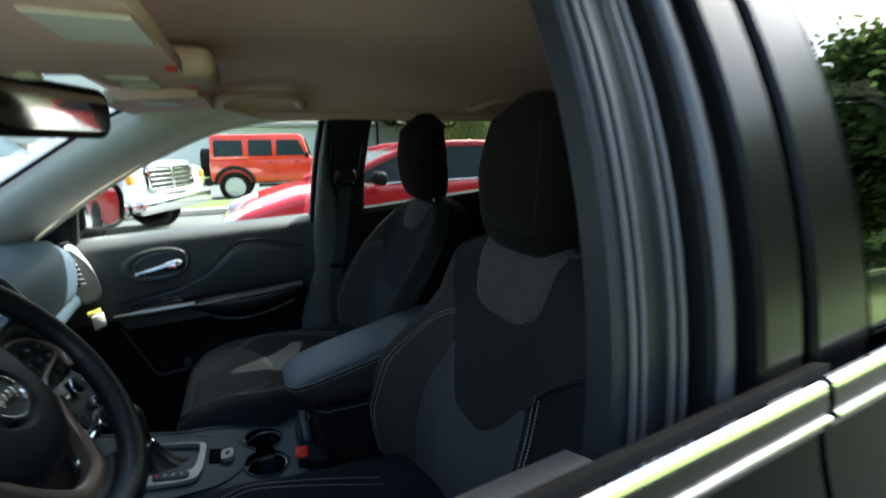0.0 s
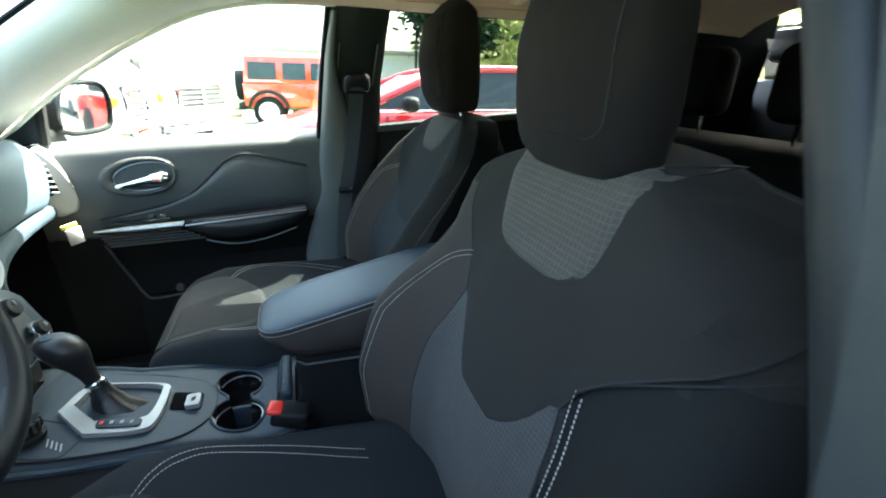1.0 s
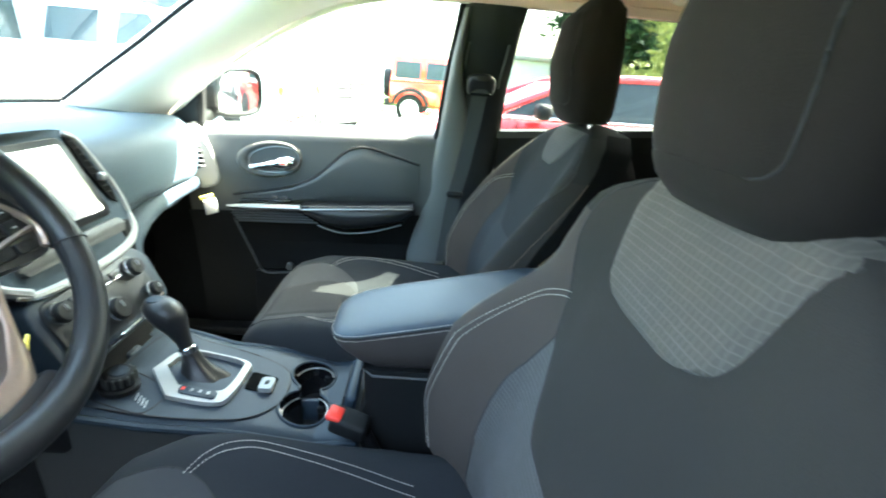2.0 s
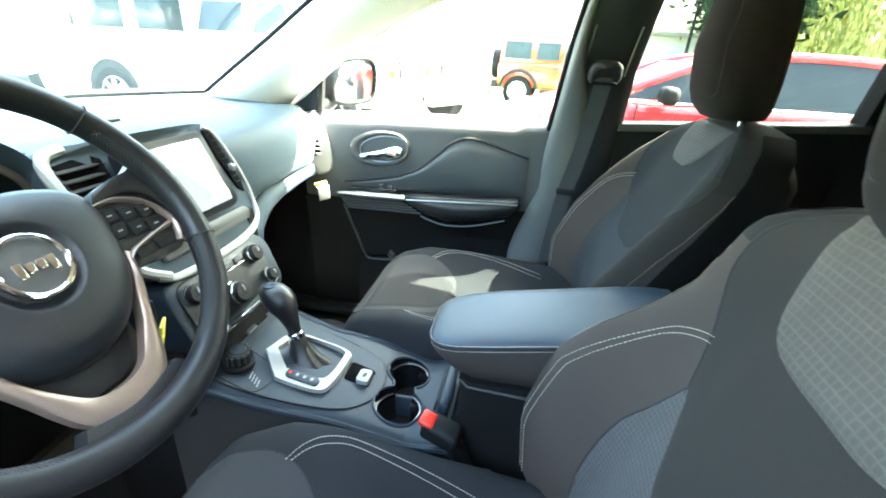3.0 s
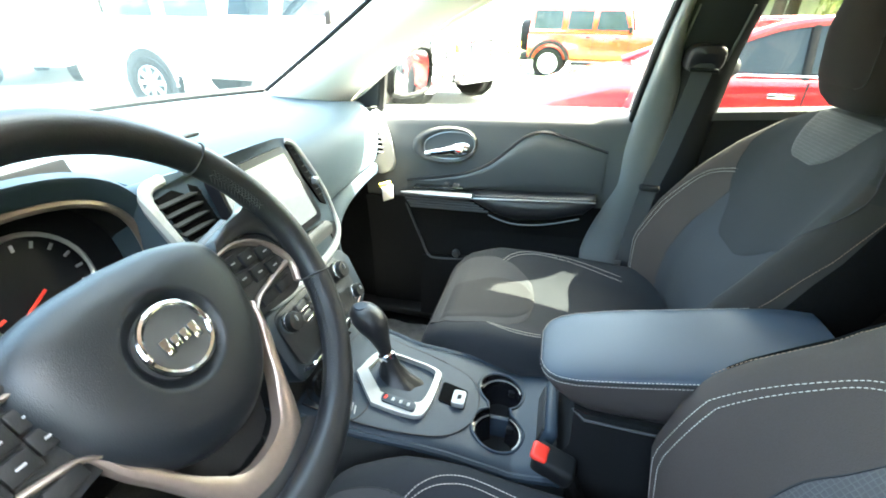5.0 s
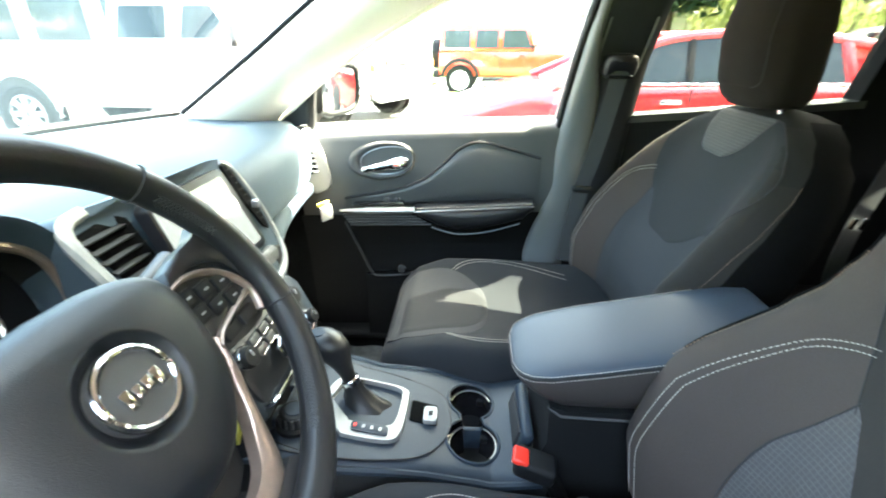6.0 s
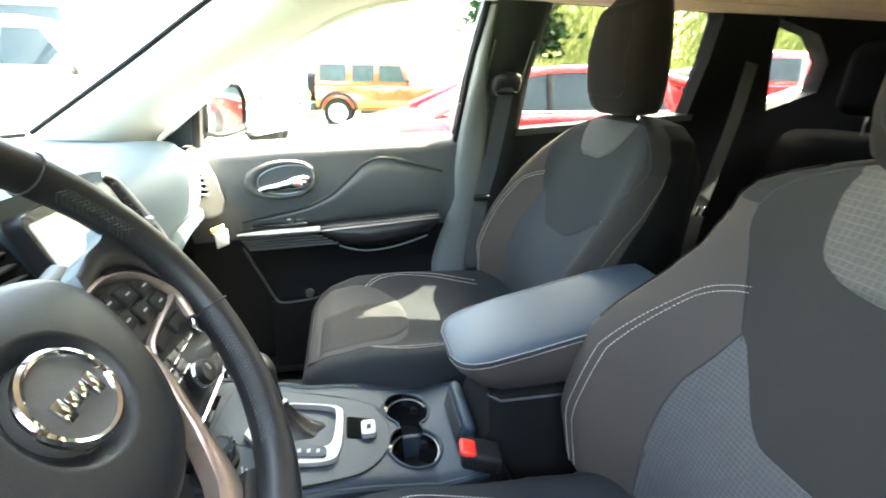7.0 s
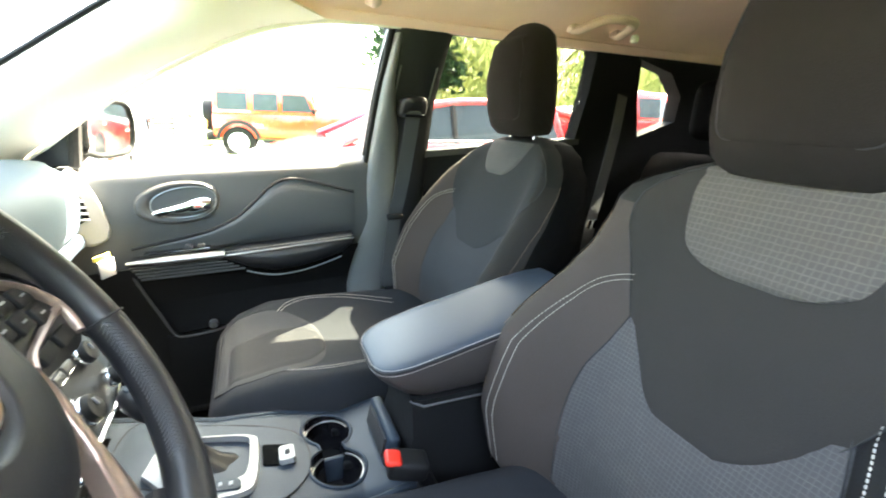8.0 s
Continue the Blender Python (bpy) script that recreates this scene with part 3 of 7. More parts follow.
part("lock_button", box(on_door(-0.60, 1.082, 0.027), (0.022, 0.008, 0.012), 0.003), SILVER, lever)
part("lock_mark", box(on_door(-0.60, 1.082, 0.0315), (0.010, 0.002, 0.005), 0.0008), RED_PRINT, lever)
# armrest, switch plate, silver strip
part("armrest_pad", loft([[Vector((x, 0.70, (zl + zt) / 2)) + Vector((0, -w * math.cos(a) ** 0.7, (zt - zl) / 2 * math.sin(a))) for a in [-math.pi / 2 + math.pi * k / 12 for k in range(13)]] for x, zl, zt, w in
     ((-0.565, 0.932, 0.950, 0.030), (-0.545, 0.922, 0.958, 0.052), (-0.52, 0.912, 0.964, 0.060), (-0.483, 0.893, 0.967, 0.066), (-0.421, 0.879, 0.970, 0.070), (-0.36, 0.884, 0.974, 0.070), (-0.305, 0.896, 0.978, 0.068), (-0.227, 0.919, 0.984, 0.064), (-0.20, 0.945, 0.984, 0.050))], False, False), LEATHER, door, "padded black door armrest", 70)
part("armrest_base", sheet(lambda u, v: (-0.775 + 0.58 * u, 0.648 + 0.055 * v, 0.942 + 0.03 * u - 0.06 * v * v), 20, 6, (0, 0.03, -0.03)), PLASTIC, door)
part("silver_strip", tube([(x, 0.643, lerp(x, [-0.775, -0.55], [0.943, 0.951])) for x in [-0.775 + 0.225 * k / 20 for k in range(21)]], [0.0125 * min(1.0, 0.35 + 0.09 * k) for k in range(21)], 10, flat=0.75), STRIP, door, "satin silver strip along the armrest")
part("pad_piping", tube([(x, 0.633, lerp(x, [-0.545, -0.205], [0.948, 0.972])) for x in [-0.545 + 0.345 * k / 20 for k in range(21)]], 0.0026, 6), STRIP, door, "pale piping on the armrest pad")
part("switch_plate", box((-0.660, 0.674, 0.962), (0.155, 0.046, 0.010), 0.004, m=pose(0, 0, 0, 0, -3, 0)), GLOSS, door)
for x in (-0.635, -0.605):
    part("window_switch", box((x, 0.668, 0.972), (0.018, 0.02, 0.012), 0.004), PLASTIC_GREY, door)
for k in range(5):
    part("grip_rib", tube([(x, 0.650 + 0.004 * k, 0.928 - 0.010 * k + 0.03 * (x + 0.78)) for x in (-0.77 + 0.004 * k, -0.68, -0.56 + 0.014 * k)], 0.0034, 6), PLASTIC_GREY, door)
part("armrest_stitch", stitches([(x, 0.636, lerp(x, [-0.56, -0.2], [0.956, 0.980])) for x in [-0.55 + 0.35 * k / 60 for k in range(61)]], 0.001), THREAD, door)
# map pocket
part("recess_edge", tube(spline([(-0.752, 0.682, 0.974), (-0.778, 0.686, 0.955), (-0.783, 0.688, 0.919), (-0.758, 0.688, 0.847), (-0.727, 0.688, 0.771), (-0.704, 0.687, 0.716), (-0.678, 0.685, 0.701), (-0.60, 0.683, 0.708), (-0.542, 0.680, 0.722), (-0.40, 0.675, 0.735), (-0.2, 0.672, 0.755)], 50), 0.0040, 8), PLASTIC_GREY, door, "rolled edge of the dark door recess")
part("recess_panel", sheet(lambda u, v: (lerp(v, [0, 0.5, 1], [-0.69, -0.735, -0.785]) * (1 - u) - 0.185 * u, 0.686 + 0.012 * math.sin(math.pi * v), 0.715 + 0.035 * u + (0.195 - 0.01 * u) * v), 24, 10, (0, 0.01, 0)), DEEP_SHADE, door, "black door recess")
part("door_pocket", sheet(lambda u, v: (-0.72 + 0.54 * u, 0.655 + 0.03 * v, 0.47 + (0.235 + 0.05 * u) * v), 16, 6, (0, 0.01, 0)), DEEP_SHADE, door)
part("pull_edge", tube(spline([(-0.500, 0.652, 0.893), (-0.470, 0.650, 0.883), (-0.421, 0.648, 0.874), (-0.36, 0.648, 0.878), (-0.305, 0.648, 0.890), (-0.235, 0.650, 0.912)], 30), 0.0026, 6), PILLAR_GREY, door, "pale lower edge of the armrest")
part("courtesy_knob", lathe([(0.013, 0), (0.013, 0.012), (0.009, 0.016)], pose(-0.600, 0.678, 0.735, 90, 0, 0), 16), PLASTIC_GREY, door)
# mirror sail panel
part("sail_panel", loft([[(-0.985, 0.715, 1.17), (-0.86, 0.708, 1.185), (-0.835, 0.690, 1.295)], [(-0.985, 0.74, 1.17), (-0.86, 0.735, 1.185), (-0.835, 0.715, 1.295)]]), PILLAR_DARK, door, "black sail panel at the mirror")
part("sail_edge", tube([(-0.855, 0.712, 1.18), (-0.832, 0.690, 1.30)], 0.014, 8), PLASTIC, door)
# window pane inside a dark frame
part("window_frame", loft([[Vector((x + a, y + b, z)) for a, b in ((0.0, 0.0), (0.07, 0.0), (0.07, 0.03), (0.0, 0.03))] for x, y, z in ((-0.152, 0.745, 1.16), (-0.142, 0.725, 1.24), (-0.130, 0.685, 1.36), (-0.116, 0.635, 1.47), (-0.100, 0.590, 1.56))]), PLASTIC, door, "black rear upright of the window frame")
gl = part("window_pane", loft([[(-0.97, 0.765, 1.17), (-0.17, 0.765, 1.18), (-0.10, 0.60, 1.56), (-0.30, 0.605, 1.555), (-0.60, 0.645, 1.46)], [(-0.97, 0.769, 1.17), (-0.17, 0.769, 1.18), (-0.10, 0.604, 1.56), (-0.30, 0.609, 1.555), (-0.60, 0.649, 1.46)]]), DOORGLASS, door, "clear window pane")
gl.visible_shadow = False

# passenger rear door
rdoor = thing("rear_passenger_door", "closed rear car door with black panel", "car door", (0.35, 0.76, 0.45))
part("door_panel", sheet(lambda u, v: (0.05 + 0.58 * u, 0.70 + 0.02 * math.sin(3 * v), 0.48 + (0.742 + 0.045 * u) * v), 10, 14, (0, 0.05, 0)), PLASTIC, rdoor)
part("door_sill", sheet(lambda u, v: (0.045 + 0.60 * u, 0.69 + 0.11 * v, 1.222 + 0.045 * u - 0.008 * v), 12, 5, (0, 0, -0.02)), PLASTIC_GREY, rdoor, "grained shoulder below the rear window")
part("outer_skin", sheet(lambda u, v: (0.0 + 1.0 * u, 0.845 + 0.05 * math.sin(math.pi * v), 0.35 + 0.81 * v), 6, 10, (0, 0.012, 0)), BODY, rdoor)
g2 = part("window_pane", loft([[(0.04, 0.745, 1.20), (0.66, 0.745, 1.25), (0.58, 0.60, 1.56), (0.04, 0.60, 1.56)], [(0.04, 0.749, 1.20), (0.66, 0.749, 1.25), (0.58, 0.604, 1.56), (0.04, 0.604, 1.56)]]), TINT_LIGHT, rdoor, "tinted window pane")
for s in (1,):
    q = part("quarter_pane", loft([[(0.80, 0.74, 1.27), (1.10, 0.74, 1.30), (0.93, 0.63, 1.53), (0.74, 0.62, 1.55)], [(0.80, 0.744, 1.27), (1.10, 0.744, 1.30), (0.93, 0.634, 1.53), (0.74, 0.624, 1.55)]]), TINT_LIGHT, shell)

# ---- driver side: lowered window, outer skin, chrome, rear door ----
ddoor = thing("driver_door", "dark car door with lowered window and chrome strip", "car door", (-0.5, -0.85, 0.45))
part("door_panel", sheet(lambda u, v: (-0.95 + 0.84 * u, -0.70 + 0.02 * math.sin(3 * v), 0.46 + 0.70 * v), 10, 16, (0, -0.05, 0)), PLASTIC_GREY, ddoor, "charcoal door panel")
part("door_sill", loft([[Vector((x, -y, z + 0.085 + 0.07 * x)) for y, z in ((0.735, 1.13), (0.74, 1.165), (0.765, 1.175), (0.785, 1.17), (0.785, 1.13))] for x in [-0.95 + 0.1 * k for k in range(9)]]), PLASTIC_GREY, ddoor, "grained door shoulder")
part("outer_skin", sheet(lambda u, v: (-1.02 + 1.039 * u, -0.806 - 0.115 * math.sin(math.pi * v) ** 1.25, 0.32 + (0.875 + 0.075 * u) * v), 14, 20, (0, 0.02, 0)), BODY, ddoor, "dark metallic door skin")


def strip(x0, x1, parent):
    """Sill of the side window: chrome cap, black gloss band and a chrome line below it."""
    def run(sec):
        return loft([[Vector((x, -y, 1.285 + 0.07 * x + h)) for y, h in sec] for x in [x0 + (x1 - x0) * k / 12 for k in range(13)]])
    part("chrome_strip", run(((0.804, -0.020), (0.804, 0.0), (0.8055, 0.0026), (0.8085, 0.0030), (0.8115, 0.0010), (0.8128, -0.003), (0.8110, -0.005))), CHROME, parent, "polished chrome strip below the window", 35)
    part("gloss_band", run(((0.802, -0.034), (0.802, -0.002), (0.8132, -0.005), (0.8150, -0.012), (0.8158, -0.020), (0.8145, -0.034))), GLOSSPILLAR, parent, "gloss black band below the chrome", 50)
    part("chrome_line", run(((0.810, -0.021), (0.8165, -0.0195), (0.8180, -0.0203), (0.8186, -0.0225), (0.8178, -0.0245), (0.810, -0.026))), CHROME, parent, "thin chrome line on the door", 35)


strip(-0.98, 0.017, ddoor)
part("glass_run_seal", loft([[Vector((x, -y, 1.275 + h + 0.07 * x)) for y, h in ((0.79, -0.02), (0.79, 0.012), (0.80, 0.016), (0.806, -0.0), (0.806, -0.02))] for x in [-0.98 + 0.085 * k for k in range(13)]]), RUBBER, ddoor)
rdd = thing("rear_driver_door", "dark rear door with privacy glass and chrome strip", "car door", (0.4, -0.85, 0.45))
part("outer_skin", sheet(lambda u, v: (0.025 + 0.979 * u, -0.806 - 0.115 * math.sin(math.pi * v) ** 1.25, 0.32 + (0.955 + 0.07 * u) * v), 14, 20, (0, 0.02, 0)), BODY, rdd, "dark metallic door skin")
strip(0.025, 1.05, rdd)


def upright(name, x, w, y0, mt, out, parent, label="", deep=0.03):
    """A bar of the window frames, leaning inward with the glass: foot, width and how far it stands proud."""
    def sec(t):
        z, xx, y = 1.265 + 0.37 * t, x + 0.035 * t - 0.030 * t * t, y0 - 0.05 * t - 0.09 * t * t
        b = min(0.004, w * 0.3)
        return [Vector((xx - w / 2, -(y + out - deep), z)), Vector((xx - w / 2, -(y + out - b), z)), Vector((xx - w / 2 + b, -(y + out), z)), Vector((xx + w / 2 - b, -(y + out), z)), Vector((xx + w / 2, -(y + out - b), z)), Vector((xx + w / 2, -(y + out - deep), z))]
    part(name, loft([sec(k / 10) for k in range(-2, 11)]), mt, parent, label, 50 if w < 0.03 else 12)


upright("frame_seal", -0.085, 0.076, 0.758, PILLAR_DARK, 0.0, ddoor, "dark inner face of the window frame")
# thin pale strips draw the highlights on the dark frame
for x in (-0.110, -0.1005, -0.076, -0.064):
    upright("seal_lip", x, 0.0050, 0.762, STRIPRUBBER, 0.0015 if x < -0.1 else 0.0045, ddoor, "lip of the window seal, its highlight painted pale", 0.004)
upright("frame_channel", -0.052, 0.014, 0.758, RUBBER, 0.0, ddoor)
upright("frame_edge", -0.037, 0.015, 0.776, STRIPRUBBER, 0.006, ddoor, "edge of the window frame, its highlight painted grey", 0.008)
upright("frame_body", -0.032, 0.034, 0.768, RUBBER, 0.008, ddoor)
upright("pillar_cover", 0.004, 0.050, 0.782, GLOSSPILLAR, 0.012, ddoor, "gloss black pillar cover")
upright("shut_line_seal", 0.034, 0.006, 0.778, STRIPRUBBER, 0.006, rdd, "", 0.006)
upright("pillar_cover", 0.078, 0.076, 0.784, GLOSSPILLAR, 0.012, rdd, "gloss black pillar cover")
rg = part("window_pane", sheet(lambda u, v: (0.119 + 0.767 * u, -(0.797 - 0.05 * v - 0.09 * v * v), 1.265 + 0.37 * v + 0.04 * u * (1 - v)), 8, 8, (0, 0.004, 0)), TINT, rdd, "dark tinted privacy glass")
part("roof_frame", tube([(-0.40, -0.65, 1.655), (-0.2, -0.66, 1.665), (0.3, -0.66, 1.665), (0.9, -0.64, 1.64)], 0.02, 8), GLOSSPILLAR, rdd)

# ---- front seats ----
def seat_hw(z):
    return lerp(z, [0.70, 0.80, 0.88, 0.96, 1.04, 1.12, 1.18, 1.23, 1.265, 1.29], [0.235, 0.265, 0.283, 0.292, 0.294, 0.284, 0.262, 0.224, 0.174, 0.11])


def seat_mid(z):
    return lerp(z, [0.70, 0.80, 0.88, 0.96, 1.03, 1.10, 1.19, 1.25, 1.29], [-0.03, -0.055, -0.055, -0.035, -0.012, 0.010, 0.040, 0.065, 0.090])


def seat_bolster(z):
    return lerp(z, [0.70, 0.80, 0.90, 1.00, 1.08, 1.15, 1.22, 1.29], [0.05, 0.085, 0.097, 0.092, 0.072, 0.046, 0.018, 0.0])


def seat_front(y, z):
    """Depth of the backrest's face at a height, y from the seat's middle."""
    s = abs(y) / seat_hw(z)
    x = seat_mid(z) - seat_bolster(z) * math.exp(-((s - 0.84) / 0.21) ** 2)
    x -= 0.012 * (1 - min(1, abs(y) / 0.16) ** 2) * math.exp(-((z - 0.93) / 0.12) ** 2)
    if s > 0.84:
        x += 0.085 * (1 - math.sqrt(max(0, 1 - ((s - 0.84) / 0.16) ** 2)))
    return x


def seat_panel(name, rows, material, parent, cy, lift=0.003, label="", nu=18, seam=True):
    """A sewn panel on the backrest: rows of (z, left y, right y), its rim drawn in by the seam."""
    zs = [r[0] for r in rows]
    sp = spline([(r[0], r[1], r[2]) for r in rows], 26)

    def f(u, v):
        p = sp[int(round(v * 25))]
        y = p.y + (p.z - p.y) * u
        e = min(u, 1 - u) * abs(p.z - p.y)
        e = min(e, abs(p.x - zs[0]), abs(p.x - zs[-1]))
        return (seat_front(y, p.x) - lift * min(1, e / 0.012 + 0.02) ** 0.5, cy + y, p.x)
    ob = part(name, sheet(f, nu, 25, (0.012, 0, 0)), material, parent, label)
    if seam:
        rim = [(p.x, p.y) for p in sp] + [(sp[-1].x, sp[-1].y + (sp[-1].z - sp[-1].y) * k / 8) for k in range(1, 8)] + [(p.x, p.z) for p in reversed(sp)] + [(sp[0].x, sp[0].z + (sp[0].y - sp[0].z) * k / 8) for k in range(1, 8)]
        part("seam", tube([(seat_front(y, z) - 0.0005, cy + y, z) for z, y in rim], 0.0010, 5, True), SEAM, ob)
    return ob


CUSH_X = [-0.635, -0.62, -0.58, -0.50, -0.40, -0.28, -0.15, -0.03]
CUSH_Z = [0.735, 0.765, 0.787, 0.795, 0.788, 0.775, 0.765, 0.762]


def cush_hw(x):
    return lerp(x, [-0.635, -0.60, -0.52, -0.40, -0.20, -0.03], [0.195, 0.228, 0.252, 0.258, 0.262, 0.25])


def cush_top(x, y):
    s = abs(y) / cush_hw(x)
    z = lerp(x, CUSH_X, CUSH_Z)
    b = lerp(x, [-0.62, -0.50, -0.30, -0.05], [0.004, 0.026, 0.042, 0.048])
    z += b * math.exp(-((s - 0.80) / 0.22) ** 2)
    if s > 0.84:
        z -= 0.060 * (1 - math.sqrt(max(0, 1 - ((s - 0.84) / 0.16) ** 2)))
    return z


def cush_panel(name, rows, material, parent, cy, lift=0.003, label="", nu=16):
    """A sewn panel on the cushion: rows of (x, left y, right y)."""
    sp = spline(rows, 24)

    def f(u, v):
        p = sp[int(round(v * 23))]
        y = p.y + (p.z - p.y) * u
        e = min(min(u, 1 - u) * abs(p.z - p.y), abs(p.x - sp[0].x), abs(p.x - sp[-1].x))
        return (p.x, cy + y, cush_top(p.x, y) + lift * min(1, e / 0.012 + 0.02) ** 0.5)
    ob = part(name, sheet(f, nu, 23, (0, 0, -0.012)), material, parent, label)
    rim = [(p.x, p.y) for p in sp] + [(p.x, p.z) for p in reversed(sp)]
    part("seam", tube([(x, cy + y, cush_top(x, y) + 0.0005) for x, y in rim], 0.0010, 5, True), SEAM, ob)
    return ob


def front_seat(cy, shift, recline, label):
    s = thing("front_seat", label, "car seat", (0, cy, 0.45), group="front seats")
    # backrest body
    loops = []
    for z in [0.70 + 0.02 * k for k in range(27)] + [1.235, 1.25, 1.265, 1.28, 1.29]:
        hw, x0 = seat_hw(z), seat_mid(z)
        ys = [hw * math.sin(math.pi / 2 * (-1 + 2 * k / 36)) for k in range(37)]
        lp = [(seat_front(y, z), cy + y, z) for y in ys]
        dep = 0.125 if z < 1.22 else 0.125 - 0.6 * (z - 1.22)
        lp += [(x0 + dep + 0.02 - 0.055 * (abs(y) / hw) ** 4, cy + y * 0.97, z) for y in reversed(ys[2:-2:2])]
        loops.append(lp)
    top = [Vector(p) for p in loops[-1]]
    cen = sum(top, Vector()) / len(top)
    loops.append([p.lerp(cen, 0.35) + Vector((0, 0, 0.010)) for p in top])
    loops.append([p.lerp(cen, 0.75) + Vector((0, 0, 0.014)) for p in top])
    # the passenger's backrest takes a darker cloth, its weaker light put into the colour
    back = part("backrest", loft(loops), CLOTH if cy < 0 else CLOTH_DARK, s, "brown-grey cloth backrest with deep bolsters" if cy < 0 else "cloth backrest with deep bolsters, darkened for the dimmer passenger side")
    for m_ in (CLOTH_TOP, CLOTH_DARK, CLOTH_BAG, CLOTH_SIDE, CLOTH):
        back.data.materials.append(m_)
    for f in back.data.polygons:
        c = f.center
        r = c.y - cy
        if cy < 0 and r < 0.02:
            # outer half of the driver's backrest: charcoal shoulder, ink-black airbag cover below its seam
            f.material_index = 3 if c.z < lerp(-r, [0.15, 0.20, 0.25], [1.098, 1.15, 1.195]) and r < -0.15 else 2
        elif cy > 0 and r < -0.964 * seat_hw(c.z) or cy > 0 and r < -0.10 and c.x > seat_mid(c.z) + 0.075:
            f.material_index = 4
        # top face in darker cloth, to hold down the sky light on it
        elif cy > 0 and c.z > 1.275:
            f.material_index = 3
        # far bolster in lighter cloth: sun and sky light put into its colour
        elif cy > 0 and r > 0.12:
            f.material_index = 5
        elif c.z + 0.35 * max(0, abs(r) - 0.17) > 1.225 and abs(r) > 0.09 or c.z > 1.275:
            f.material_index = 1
    # panels, the passenger's in darker cloths that stand for weaker light there
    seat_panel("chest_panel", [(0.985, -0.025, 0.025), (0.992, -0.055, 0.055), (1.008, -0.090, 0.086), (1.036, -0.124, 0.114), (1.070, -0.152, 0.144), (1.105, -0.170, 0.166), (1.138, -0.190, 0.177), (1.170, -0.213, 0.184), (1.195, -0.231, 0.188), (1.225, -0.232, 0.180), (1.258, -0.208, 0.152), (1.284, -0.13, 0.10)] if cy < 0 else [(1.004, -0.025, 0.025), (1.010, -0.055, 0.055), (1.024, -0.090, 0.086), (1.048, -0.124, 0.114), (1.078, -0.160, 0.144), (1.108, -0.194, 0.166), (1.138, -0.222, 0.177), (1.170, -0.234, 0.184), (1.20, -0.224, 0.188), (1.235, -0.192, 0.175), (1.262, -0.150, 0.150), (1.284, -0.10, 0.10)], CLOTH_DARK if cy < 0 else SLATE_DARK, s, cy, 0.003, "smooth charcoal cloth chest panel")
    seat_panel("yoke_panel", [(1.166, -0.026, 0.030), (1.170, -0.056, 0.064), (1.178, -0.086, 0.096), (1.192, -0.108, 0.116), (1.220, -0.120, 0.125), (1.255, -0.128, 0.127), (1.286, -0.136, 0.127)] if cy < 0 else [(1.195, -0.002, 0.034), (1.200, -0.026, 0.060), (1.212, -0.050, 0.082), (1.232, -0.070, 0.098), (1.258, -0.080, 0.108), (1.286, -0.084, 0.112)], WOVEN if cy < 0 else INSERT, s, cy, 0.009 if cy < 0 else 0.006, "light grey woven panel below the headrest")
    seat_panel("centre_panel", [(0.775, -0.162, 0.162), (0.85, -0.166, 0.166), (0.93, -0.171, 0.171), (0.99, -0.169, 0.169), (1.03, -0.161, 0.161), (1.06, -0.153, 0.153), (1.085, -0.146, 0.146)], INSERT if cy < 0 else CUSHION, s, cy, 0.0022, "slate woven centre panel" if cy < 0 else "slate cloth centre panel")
    for sg in (1, -1):
        outer = cy < 0 and sg < 0
        for off in (0.0, 0.008) if cy < 0 or sg > 0 else (0.0,):
            path = spline([(0.158, 1.088, 0), (0.170, 1.05, 0), (0.180, 0.97, 0), (0.186, 0.88, 0), (0.186, 0.80, 0)], 110) if cy > 0 > sg else spline([(0.164 + off, 1.098, 0), (0.170 + off, 1.05, 0), (0.178 + off, 0.97, 0), (0.184 + off, 0.88, 0), (0.184 + off, 0.80, 0)], 110) if outer else spline([(a, b, 0) for a, b in ((0.150, 1.134 - off), (0.182, 1.124 - off), (0.208 - off * 0.4, 1.106 - off * 0.9), (0.222 - off * 0.8, 1.074 - off * 0.4), (0.231 - off, 1.03), (0.233 - off, 0.96), (0.230 - off, 0.88), (0.219 - off, 0.80))], 120)
            part("stitching", stitches([(seat_front(p.x, p.y) - 0.0012, cy + p.x * sg, p.y) for p in path], 0.0009, 0.0036, 0.0016), THREAD, back, "pale grey stitching")
        path = spline([(0.150, 1.098, 0), (0.172, 1.118, 0), (0.20, 1.155, 0), (0.23, 1.188, 0), (0.252, 1.20, 0)] if outer else [(0.157, 1.117, 0), (0.19, 1.118, 0), (0.25, 1.105, 0), (0.262, 1.10, 0)], 30)
        part("bolster_seam", tube([(seat_front(p.x, p.y) - 0.0006, cy + p.x * sg, p.y - 0.006) for p in path], 0.0010, 5), SEAM, back)
        # black side panel behind the bolster's crest, with its own seam
        def side(u, v):
            z = 0.72 + ((0.345 if outer else 0.545) - 0.03 * u) * v
            hw, x0 = seat_hw(z), seat_mid(z)
            if u < 0.4:
                s_ = 0.93 + 0.07 * math.sin(math.pi / 2 * u / 0.4)
                return (seat_front(hw * min(0.9999, s_), z) - 0.0015, cy + sg * (hw * s_ + 0.0025), z)
            k = (u - 0.4) / 0.6
            xf = seat_front(hw * 0.9999, z)
            return (xf + (x0 + 0.085 - xf) * k, cy + sg * (hw * (1 - 0.03 * k) + 0.0050), z)
        if cy < 0 or sg > 0:
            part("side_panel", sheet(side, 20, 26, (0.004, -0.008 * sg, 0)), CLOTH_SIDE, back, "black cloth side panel")
